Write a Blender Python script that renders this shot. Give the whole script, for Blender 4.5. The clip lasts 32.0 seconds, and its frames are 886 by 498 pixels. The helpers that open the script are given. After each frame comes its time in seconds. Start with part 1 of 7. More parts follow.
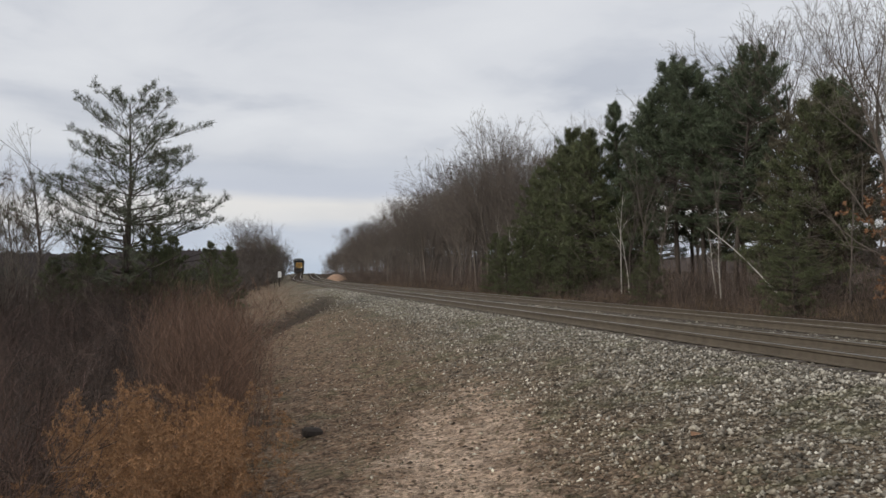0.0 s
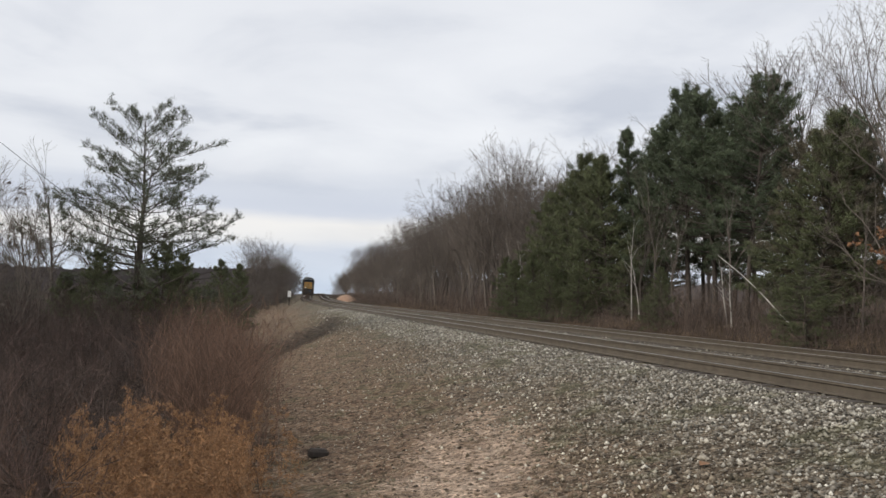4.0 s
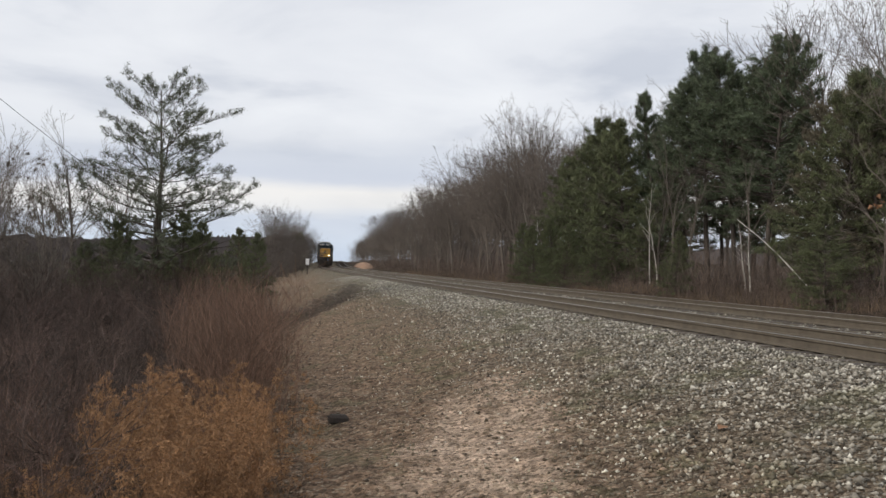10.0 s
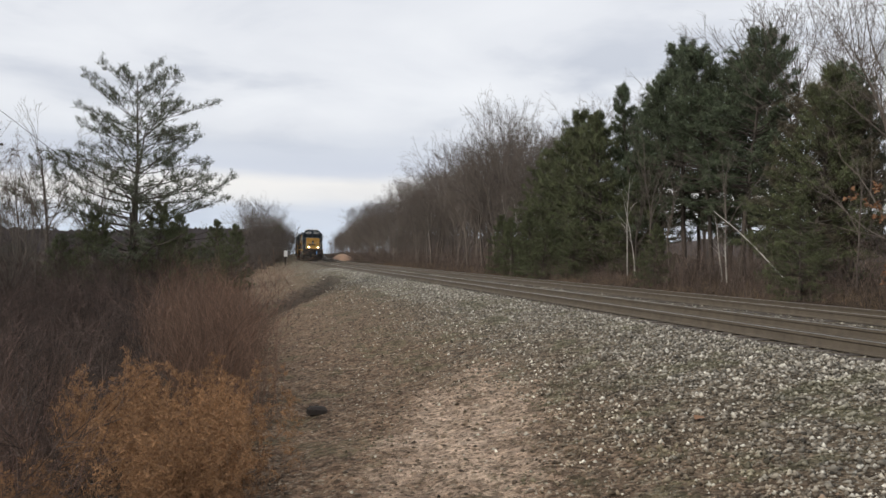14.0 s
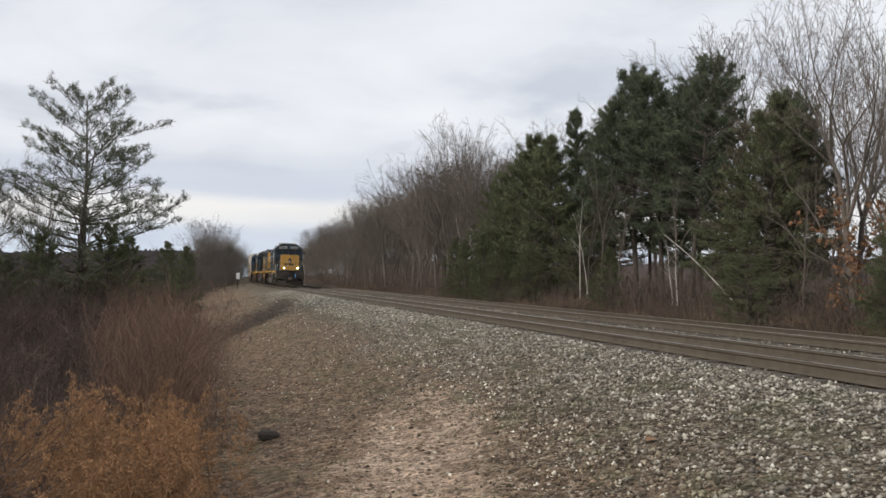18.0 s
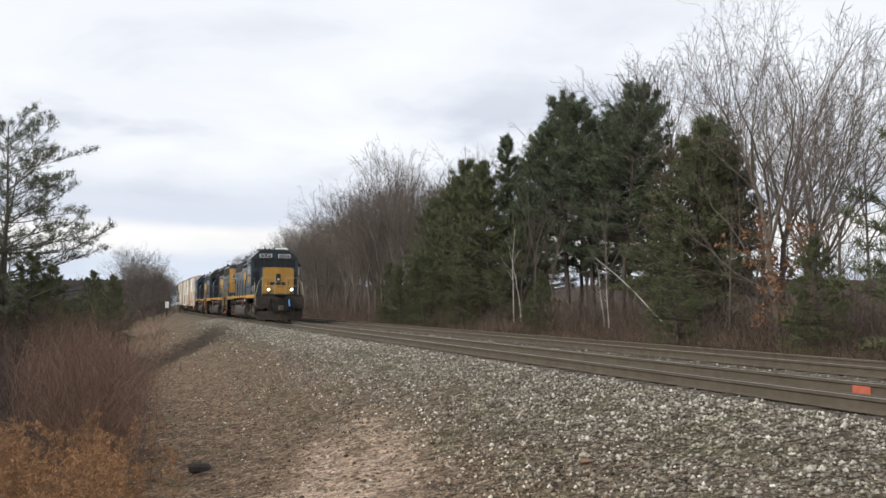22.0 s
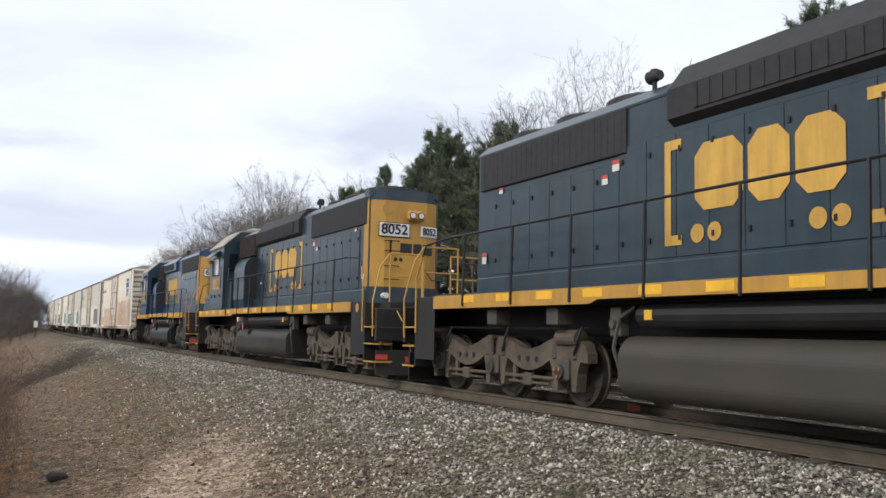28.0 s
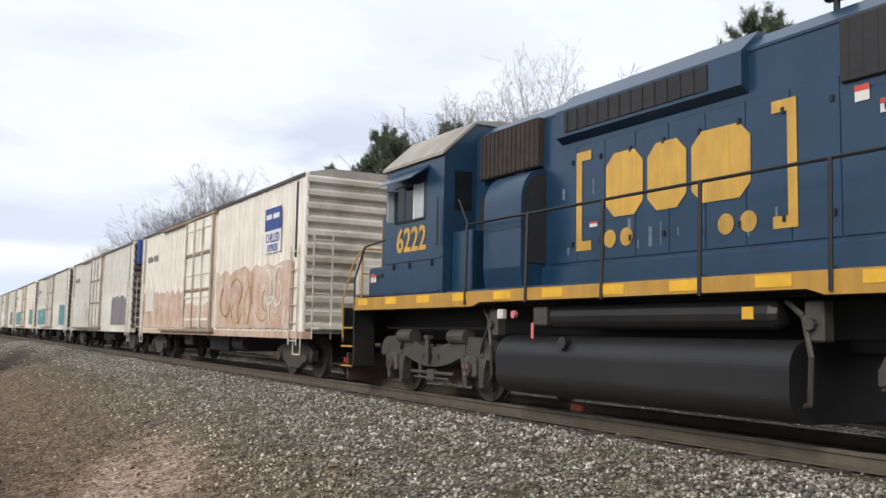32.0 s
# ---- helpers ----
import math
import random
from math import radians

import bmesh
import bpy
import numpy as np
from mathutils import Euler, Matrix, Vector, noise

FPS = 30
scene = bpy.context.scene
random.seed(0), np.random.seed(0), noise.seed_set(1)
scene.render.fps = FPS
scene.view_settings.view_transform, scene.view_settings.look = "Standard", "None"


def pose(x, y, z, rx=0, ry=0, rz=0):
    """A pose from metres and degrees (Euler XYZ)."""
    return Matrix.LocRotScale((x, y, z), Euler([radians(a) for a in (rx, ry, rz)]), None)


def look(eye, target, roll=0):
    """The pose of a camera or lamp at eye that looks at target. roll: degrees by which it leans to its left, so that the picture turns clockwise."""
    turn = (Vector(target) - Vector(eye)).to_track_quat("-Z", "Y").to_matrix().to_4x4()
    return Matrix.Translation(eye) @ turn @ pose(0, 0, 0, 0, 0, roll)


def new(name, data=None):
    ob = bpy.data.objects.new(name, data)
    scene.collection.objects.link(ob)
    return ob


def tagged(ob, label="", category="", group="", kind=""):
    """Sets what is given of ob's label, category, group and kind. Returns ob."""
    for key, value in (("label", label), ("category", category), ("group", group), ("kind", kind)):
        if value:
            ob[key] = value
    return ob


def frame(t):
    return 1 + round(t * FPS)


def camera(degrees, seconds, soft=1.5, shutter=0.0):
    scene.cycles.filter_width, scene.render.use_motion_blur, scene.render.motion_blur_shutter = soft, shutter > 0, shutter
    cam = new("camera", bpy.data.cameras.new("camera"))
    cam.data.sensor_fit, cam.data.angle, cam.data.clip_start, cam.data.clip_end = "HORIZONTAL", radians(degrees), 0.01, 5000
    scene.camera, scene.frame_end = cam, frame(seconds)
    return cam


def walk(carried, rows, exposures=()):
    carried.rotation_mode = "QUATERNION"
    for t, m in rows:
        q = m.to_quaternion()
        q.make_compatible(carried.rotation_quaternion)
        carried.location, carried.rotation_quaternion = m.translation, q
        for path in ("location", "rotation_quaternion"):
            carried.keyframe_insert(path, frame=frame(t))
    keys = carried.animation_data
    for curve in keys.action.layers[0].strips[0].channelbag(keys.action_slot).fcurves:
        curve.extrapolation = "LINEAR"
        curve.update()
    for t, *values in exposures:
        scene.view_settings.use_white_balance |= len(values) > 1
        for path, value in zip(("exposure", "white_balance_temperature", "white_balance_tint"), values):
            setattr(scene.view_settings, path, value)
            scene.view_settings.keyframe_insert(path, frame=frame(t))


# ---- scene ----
cam = camera(52.5, 32.0)
import colorsys
from math import sin, cos, pi, tan, atan2, sqrt

# ---------------------------------------------------------------- camera
# seconds, place, yaw, pitch, lean; rails at z = 0, the line runs along y
PATH = [
    (0, 0, 0, 1, -12.23, 1.73, 0.42), (0.5, 0, 0, 1, -12.05, 1.58, 0.78),
    (1, 0, 0, 1, -11.84, 2.04, 0.92), (1.5, 0, 0, 1, -11.11, 3.25, 1.11),
    (2, 0, 0, 1, -11.57, 3.39, 1.53), (2.5, 0, 0, 1, -11.74, 3.27, 1.55),
    (4.5, 0, 0, 1, -11.49, 3.08, 1.61), (5, 0, 0, 1, -10.80, 2.38, 1.14),
    (5.5, 0, 0, 1, -10.99, 2.63, 1.09), (6, 0, 0, 1, -10.47, 2.69, 1.52),
    (6.5, 0, 0, 1, -9.58, 2.81, 1.94), (7, 0, 0, 1, -10.34, 2.84, 2.03),
    (7.5, 0, 0, 1, -10.29, 2.67, 1.88), (8, 0, 0, 1, -10.36, 2.44, 1.62),
    (8.5, 0, 0, 1, -10.22, 1.95, 1.41), (9, 0, 0, 1, -10.07, 1.67, 1.15),
    (9.5, 0, 0, 1, -10.18, 1.29, 1.07), (10, 0, 0, 1, -10.51, 1.01, 1.11),
    (10.5, 0, 0, 1, -10.97, 0.87, 1.33), (11, 0, 0, 1, -11.43, 0.69, 1.25),
    (11.5, 0, 0, 1, -11.79, 0.64, 1.19), (12, 0, 0, 1, -11.94, 0.58, 1.21),
    (12.5, 0, 0, 1, -12.24, 0.66, 1.24), (13, 0, 0, 1, -12.17, 0.59, 1.09),
    (13.5, 0, 0, 1, -11.86, 0.54, 1.07), (15.5, 0, 0, 1, -11.99, 0.46, 1.09),
    (16, 0, 0, 1, -12.51, 0.55, 1.03), (16.5, 0, 0, 1, -13.04, 0.85, 1.04),
    (17, 0, 0, 1, -13.78, 1.38, 1.06), (17.5, 0, 0, 1, -14.46, 1.85, 1.12),
    (18, 0, 0, 1, -14.78, 2.01, 1.13), (18.5, 0, 0, 1, -15.07, 2.06, 1.12),
    (19, 0, 0, 1, -15.39, 2.33, 1.23), (19.5, 0, 0, 1, -15.66, 2.38, 1.34),
    (20, 0, 0, 1, -15.44, 2.06, 1.12), (20.5, 0, 0, 1, -15.49, 1.95, 1.06),
    (21, 0, 0, 1, -16.01, 2.05, 1.26), (21.5, 0, 0, 1, -18.10, 2.45, 1.21),
    (22, 0, 0, 1, -18.97, 3.67, 0.28), (22.5, -0.3, -3.1, 1.05, -16.43, 3.89, 0.08),
    (23, -0.3, -3.1, 1.05, -16.50, 3.61, 0.42), (23.5, -0.3, -3.1, 1.05, -17.34, 3.75, 0.72),
    (24, -0.3, -3.1, 1.05, -18.30, 3.88, 0.90), (24.5, -0.3, -3.1, 1.05, -18.88, 4.04, 1.01),
    (25, -0.3, -3.1, 1.05, -19.72, 4.59, 1.06), (25.5, -0.3, -3.1, 1.05, -21.14, 5.56, 1.03),
    (27.5, 0, -2.16, 1.06, -26.11, 5.43, 1.19), (28, 0, -2.16, 1.06, -26.21, 5.32, 1.17),
    (28.5, 0, -2.16, 1.06, -26.26, 5.17, 1.04), (29, 0, -2.16, 1.06, -26.57, 5.13, 0.96),
    (29.5, 0, -2.16, 1.06, -26.88, 4.97, 0.80), (30, 0, -2.16, 1.06, -27.23, 5.02, 0.88),
    (30.5, 0, -2.16, 1.06, -27.78, 5.16, 0.98), (31, 0, -2.16, 1.06, -28.25, 5.24, 0.96),
    (31.5, 0, -2.16, 1.06, -28.60, 5.33, 1.18), (32, 0, -2.16, 1.06, -29.69, 5.42, 1.08),
]
walk(cam, [(t, pose(x, y, z, 90 + p, -r, yaw)) for t, x, y, z, yaw, p, r in PATH],
     exposures=[(t, e, k, 10.0) for t, e, k in ((0.0, -0.24, 6520), (0.5, -0.08, 6520), (1.0, 0.03, 6520), (2.0, 0.02, 6520), (4.0, 0.0, 6520), (21.0, 0.02, 6500), (22.0, 0.2, 6480), (22.8, 0.13, 6460),
                                                (24.5, 0.1, 6400), (28.0, 0.26, 6250), (32.0, 0.27, 6250))])

# ---------------------------------------------------------------- world and sun
SUN_EL, SUN_AZ = radians(32), radians(250)


def make_world():
    w = bpy.data.worlds.new("overcast")
    scene.world = w
    w.use_nodes = True
    nt = w.node_tree
    nt.nodes.clear()
    N, L = nt.nodes.new, nt.links.new
    out, bg = N("ShaderNodeOutputWorld"), N("ShaderNodeBackground")
    sky = N("ShaderNodeTexSky")
    sky.sky_type, sky.sun_disc = "NISHITA", False
    sky.sun_elevation, sky.sun_rotation = SUN_EL, SUN_AZ
    sky.air_density, sky.dust_density = 1.0, 2.0
    tc = N("ShaderNodeTexCoord")
    sep = N("ShaderNodeSeparateXYZ")
    L(tc.outputs["Generated"], sep.inputs[0])
    # cloud layer: direction projected on a plane overhead
    add = N("ShaderNodeMath"); add.operation = "ADD"; add.inputs[1].default_value = 0.16
    mx = N("ShaderNodeMath"); mx.operation = "MAXIMUM"; mx.inputs[1].default_value = 0.0
    L(sep.outputs[2], mx.inputs[0]); L(mx.outputs[0], add.inputs[0])
    dx = N("ShaderNodeMath"); dx.operation = "DIVIDE"
    dy = N("ShaderNodeMath"); dy.operation = "DIVIDE"
    L(sep.outputs[0], dx.inputs[0]); L(add.outputs[0], dx.inputs[1])
    L(sep.outputs[1], dy.inputs[0]); L(add.outputs[0], dy.inputs[1])
    comb = N("ShaderNodeCombineXYZ")
    L(dx.outputs[0], comb.inputs[0]); L(dy.outputs[0], comb.inputs[1])
    n1 = N("ShaderNodeTexNoise"); n1.inputs["Scale"].default_value = 1.35
    n1.inputs["Detail"].default_value = 6; n1.inputs["Roughness"].default_value = 0.5
    n1.inputs["Distortion"].default_value = 0.3
    L(comb.outputs[0], n1.inputs["Vector"])
    ramp = N("ShaderNodeValToRGB")
    e = ramp.color_ramp.elements
    e[0].position, e[0].color = 0.36, (0.865, 0.88, 0.91, 1)
    e[1].position, e[1].color = 0.66, (0.41, 0.45, 0.545, 1)
    m = e.new(0.52); m.color = (0.73, 0.75, 0.80, 1)
    L(n1.outputs["Fac"], ramp.inputs[0])
    # clouds show darker undersides near the horizon
    hz = N("ShaderNodeMapRange"); hz.inputs[1].default_value = 0.0; hz.inputs[2].default_value = 0.34
    hz.inputs[3].default_value = 1.0; hz.inputs[4].default_value = 0.3
    L(sep.outputs[2], hz.inputs[0])
    mixc = N("ShaderNodeMix"); mixc.data_type = "RGBA"
    mixc.inputs[6].default_value = (0.80, 0.815, 0.845, 1)
    L(hz.outputs[0], mixc.inputs[0]); L(ramp.outputs[0], mixc.inputs[7])
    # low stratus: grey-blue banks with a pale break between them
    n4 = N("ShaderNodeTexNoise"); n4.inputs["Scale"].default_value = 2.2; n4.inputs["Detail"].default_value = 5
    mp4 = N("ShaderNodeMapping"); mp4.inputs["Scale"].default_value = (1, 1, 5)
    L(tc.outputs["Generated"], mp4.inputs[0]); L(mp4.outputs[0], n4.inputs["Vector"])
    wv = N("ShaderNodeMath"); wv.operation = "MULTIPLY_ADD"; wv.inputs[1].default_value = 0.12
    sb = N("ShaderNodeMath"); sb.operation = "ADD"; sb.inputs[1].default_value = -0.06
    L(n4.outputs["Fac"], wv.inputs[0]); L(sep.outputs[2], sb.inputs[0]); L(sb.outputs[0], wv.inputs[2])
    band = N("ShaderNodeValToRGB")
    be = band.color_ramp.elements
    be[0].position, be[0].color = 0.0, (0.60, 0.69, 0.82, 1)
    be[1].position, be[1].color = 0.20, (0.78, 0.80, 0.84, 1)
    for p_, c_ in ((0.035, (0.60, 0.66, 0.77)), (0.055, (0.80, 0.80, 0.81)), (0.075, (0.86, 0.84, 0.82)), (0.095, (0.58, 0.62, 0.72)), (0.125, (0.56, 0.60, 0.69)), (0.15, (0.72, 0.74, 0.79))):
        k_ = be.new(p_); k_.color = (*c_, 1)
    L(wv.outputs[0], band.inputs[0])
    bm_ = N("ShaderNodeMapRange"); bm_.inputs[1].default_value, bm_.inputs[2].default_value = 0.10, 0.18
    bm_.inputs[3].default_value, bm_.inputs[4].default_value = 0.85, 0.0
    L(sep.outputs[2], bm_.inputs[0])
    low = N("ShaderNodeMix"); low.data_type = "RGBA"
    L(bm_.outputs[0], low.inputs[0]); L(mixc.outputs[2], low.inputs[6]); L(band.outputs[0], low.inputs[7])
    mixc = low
    # a little clear sky shines through
    sk = N("ShaderNodeMix"); sk.data_type = "RGBA"; sk.blend_type = "ADD"
    sk.inputs[0].default_value = 0.012
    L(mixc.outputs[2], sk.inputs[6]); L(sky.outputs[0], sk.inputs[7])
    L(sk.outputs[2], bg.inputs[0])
    bg.inputs[1].default_value = 1.0
    L(bg.outputs[0], out.inputs[0])


make_world()
sun_data = bpy.data.lights.new("sun", "SUN")
sun_data.energy, sun_data.angle, sun_data.color = 1.8, radians(14), (1.0, 0.925, 0.82)
sun = new("sun", sun_data)
sun.matrix_world = look((sin(SUN_AZ) * 60, cos(SUN_AZ) * 60, 40), (0, 0, 0))

# ---------------------------------------------------------------- materials


def material(name, base=(0.5, 0.5, 0.5), rough=0.7, metal=0.0, vary=0.25, scale=3.0, bump=0.0, bump_scale=30.0,
             dirt=None, dirt_amount=0.0, dirt_scale=0.8, per_object=0.0, per_island=0.0, emit=None, coat=0.0, streak=False):
    m = bpy.data.materials.new(name)
    m.use_nodes = True
    nt = m.node_tree
    N, L = nt.nodes.new, nt.links.new
    b = nt.nodes["Principled BSDF"]
    b.inputs["Roughness"].default_value, b.inputs["Metallic"].default_value = rough, metal
    b.inputs["Coat Weight"].default_value = coat
    tc = N("ShaderNodeTexCoord")
    noi = N("ShaderNodeTexNoise")
    noi.inputs["Scale"].default_value, noi.inputs["Detail"].default_value = scale, 6
    noi.inputs["Roughness"].default_value = 0.65
    L(tc.outputs["Object"], noi.inputs["Vector"])
    mr = N("ShaderNodeMapRange")
    mr.inputs[1].default_value, mr.inputs[2].default_value = 0.25, 0.75
    mr.inputs[3].default_value, mr.inputs[4].default_value = 1 - vary, 1 + vary
    L(noi.outputs["Fac"], mr.inputs[0])
    val = mr.outputs[0]
    if per_object or per_island:
        if per_object:
            o = N("ShaderNodeObjectInfo").outputs["Random"]
        else:
            o = N("ShaderNodeNewGeometry").outputs["Random Per Island"]
        r2 = N("ShaderNodeMapRange")
        k = per_object or per_island
        r2.inputs[3].default_value, r2.inputs[4].default_value = 1 - k, 1 + k
        L(o, r2.inputs[0])
        mu = N("ShaderNodeMath"); mu.operation = "MULTIPLY"
        L(val, mu.inputs[0]); L(r2.outputs[0], mu.inputs[1])
        val = mu.outputs[0]
    col = N("ShaderNodeMix"); col.data_type = "RGBA"; col.blend_type = "MULTIPLY"
    col.inputs[0].default_value = 1.0
    col.inputs[6].default_value = (*base, 1)
    L(val, col.inputs[7])
    c = col.outputs[2]
    if dirt:
        n2 = N("ShaderNodeTexNoise")
        n2.inputs["Scale"].default_value, n2.inputs["Detail"].default_value = dirt_scale, 8
        n2.inputs["Roughness"].default_value = 0.7
        if streak:
            mp = N("ShaderNodeMapping"); mp.inputs["Scale"].default_value = (1, 5, 0.5)
            L(tc.outputs["Object"], mp.inputs[0]); L(mp.outputs[0], n2.inputs["Vector"])
        else:
            L(tc.outputs["Object"], n2.inputs["Vector"])
        dr = N("ShaderNodeMapRange")
        dr.inputs[1].default_value, dr.inputs[2].default_value = 0.42, 0.72
        dr.inputs[3].default_value, dr.inputs[4].default_value = 0.0, dirt_amount
        L(n2.outputs["Fac"], dr.inputs[0])
        dm = N("ShaderNodeMix"); dm.data_type = "RGBA"
        dm.inputs[7].default_value = (*dirt, 1)
        L(dr.outputs[0], dm.inputs[0]); L(c, dm.inputs[6])
        c = dm.outputs[2]
    L(c, b.inputs["Base Color"])
    if bump:
        nb = N("ShaderNodeTexNoise")
        nb.inputs["Scale"].default_value, nb.inputs["Detail"].default_value = bump_scale, 4
        L(tc.outputs["Object"], nb.inputs["Vector"])
        bp = N("ShaderNodeBump")
        bp.inputs["Strength"].default_value, bp.inputs["Distance"].default_value = bump, 0.02
        L(nb.outputs["Fac"], bp.inputs["Height"])
        L(bp.outputs[0], b.inputs["Normal"])
    if emit:
        b.inputs["Emission Color"].default_value = (*emit[0], 1)
        b.inputs["Emission Strength"].default_value = emit[1]
    return m


def ground_material():
    m = bpy.data.materials.new("ground_earth")
    m.use_nodes = True
    nt = m.node_tree
    N, L = nt.nodes.new, nt.links.new
    b = nt.nodes["Principled BSDF"]
    b.inputs["Roughness"].default_value = 0.95
    b.inputs["Specular IOR Level"].default_value = 0.15
    tc = N("ShaderNodeTexCoord")
    sep = N("ShaderNodeSeparateXYZ"); L(tc.outputs["Object"], sep.inputs[0])

    def noise_node(scale, detail=6, rough=0.6):
        n = N("ShaderNodeTexNoise")
        n.inputs["Scale"].default_value, n.inputs["Detail"].default_value, n.inputs["Roughness"].default_value = scale, detail, rough
        L(tc.outputs["Object"], n.inputs["Vector"])
        return n.outputs["Fac"]

    def rng(v, a, b_, c=0.0, d=1.0):
        r = N("ShaderNodeMapRange"); r.interpolation_type = "SMOOTHSTEP"
        r.inputs[1].default_value, r.inputs[2].default_value, r.inputs[3].default_value, r.inputs[4].default_value = a, b_, c, d
        L(v, r.inputs[0])
        return r.outputs[0]

    def math2(op, a, b_):
        x = N("ShaderNodeMath"); x.operation = op
        for i, v in enumerate((a, b_)):
            if isinstance(v, (int, float)):
                x.inputs[i].default_value = v
            else:
                L(v, x.inputs[i])
        return x.outputs[0]

    def mix(f, a, b_):
        x = N("ShaderNodeMix"); x.data_type = "RGBA"
        if isinstance(f, (int, float)):
            x.inputs[0].default_value = f
        else:
            L(f, x.inputs[0])
        for i, v in ((6, a), (7, b_)):
            if isinstance(v, tuple):
                x.inputs[i].default_value = (*v, 1)
            else:
                L(v, x.inputs[i])
        return x.outputs[2]

    grain, mid, big = noise_node(22, 5, 0.75), noise_node(4.2, 7, 0.75), noise_node(0.35, 5)
    # grit: small crumbs, each with its own tone
    vor = N("ShaderNodeTexVoronoi"); vor.inputs["Scale"].default_value = 26.0
    warp = N("ShaderNodeMix"); warp.data_type = "VECTOR"; warp.inputs[0].default_value = 0.06
    wn = N("ShaderNodeTexNoise"); wn.inputs["Scale"].default_value = 9.0
    L(tc.outputs["Object"], wn.inputs["Vector"]); L(tc.outputs["Object"], warp.inputs[4]); L(wn.outputs["Color"], warp.inputs[5])
    L(warp.outputs[1], vor.inputs["Vector"])
    vs_ = N("ShaderNodeSeparateColor"); L(vor.outputs["Color"], vs_.inputs[0])
    crumb = vs_.outputs[0]
    patchy = noise_node(1.1, 5, 0.65)
    dirt = mix(rng(mid, 0.34, 0.66), (0.14, 0.09, 0.06), (0.34, 0.235, 0.158))
    dirt = mix(rng(crumb, 0.80, 0.92, 0.0, 0.7), dirt, (0.40, 0.34, 0.255))
    dirt = mix(rng(crumb, 0.30, 0.18, 0.0, 0.6), dirt, (0.055, 0.042, 0.029))
    dirt = mix(rng(patchy, 0.52, 0.62, 0.0, 0.6), dirt, (0.15, 0.135, 0.078))
    grass = mix(rng(mid, 0.35, 0.65), (0.04, 0.03, 0.022), (0.08, 0.057, 0.038))
    gravel = mix(rng(crumb, 0.15, 0.85), (0.07, 0.057, 0.041), (0.265, 0.222, 0.162))
    gravel = mix(rng(crumb, 0.86, 0.94), gravel, (0.34, 0.31, 0.25))
    gravel = mix(rng(patchy, 0.53, 0.63, 0.0, 0.6), gravel, (0.125, 0.12, 0.07))
    sand = mix(rng(mid, 0.35, 0.65), (0.45, 0.325, 0.232), (0.72, 0.565, 0.435))
    sand = mix(rng(crumb, 0.24, 0.12, 0.0, 0.75), sand, (0.12, 0.085, 0.058))
    sand = mix(rng(noise_node(7.0, 4, 0.7), 0.55, 0.66, 0.0, 0.7), sand, (0.15, 0.11, 0.075))
    # gravel towards the track, earth on the bank, dead grass off the line
    wob = math2("ADD", sep.outputs[0], math2("MULTIPLY", math2("SUBTRACT", big, 0.5), 3.0))
    c = mix(rng(wob, 1.6, 6.4), dirt, gravel)
    c = mix(rng(wob, 15.2, 17.0), c, grass)
    c = mix(rng(wob, 0.8, -1.2), c, grass)
    # bare sandy scar on the bank
    skew = math2("ADD", 2.1, math2("MULTIPLY", math2("SUBTRACT", sep.outputs[1], 9.0), 0.25))
    ex = math2("DIVIDE", math2("SUBTRACT", sep.outputs[0], skew), 0.95)
    ey = math2("DIVIDE", math2("SUBTRACT", sep.outputs[1], 11.0), 4.2)
    e2 = math2("ADD", math2("MULTIPLY", ex, ex), math2("MULTIPLY", ey, ey))
    e2 = math2("ADD", e2, math2("MULTIPLY", math2("SUBTRACT", mid, 0.5), 5.2))
    e2 = math2("ADD", e2, math2("MULTIPLY", math2("SUBTRACT", noise_node(0.9, 4), 0.5), 4.0))
    c = mix(rng(e2, 1.3, 0.2), c, sand)
    # shade of the gully, painted into the ground colour together with its dark soil
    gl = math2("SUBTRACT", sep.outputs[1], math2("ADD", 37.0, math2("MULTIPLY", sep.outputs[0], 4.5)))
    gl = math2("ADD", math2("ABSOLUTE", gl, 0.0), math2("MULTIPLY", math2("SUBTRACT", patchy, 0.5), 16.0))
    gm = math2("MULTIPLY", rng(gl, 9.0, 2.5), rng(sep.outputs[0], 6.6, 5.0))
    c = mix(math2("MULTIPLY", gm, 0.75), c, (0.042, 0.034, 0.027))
    fin = N("ShaderNodeMix"); fin.data_type = "RGBA"; fin.blend_type = "MULTIPLY"; fin.inputs[0].default_value = 0.8
    L(c, fin.inputs[6]); L(math2("MULTIPLY", rng(grain, 0.3, 0.7, 0.6, 1.25), rng(noise_node(6.5, 4, 0.6), 0.36, 0.64, 0.55, 1.4)), fin.inputs[7])
    L(fin.outputs[2], b.inputs["Base Color"])
    bp = N("ShaderNodeBump"); bp.inputs["Strength"].default_value, bp.inputs["Distance"].default_value = 1.0, 0.05
    lump = math2("SUBTRACT", math2("ADD", grain, math2("MULTIPLY", mid, 1.5)), math2("MULTIPLY", vor.outputs["Distance"], 0.9))
    L(lump, bp.inputs["Height"])
    L(bp.outputs[0], b.inputs["Normal"])
    return m


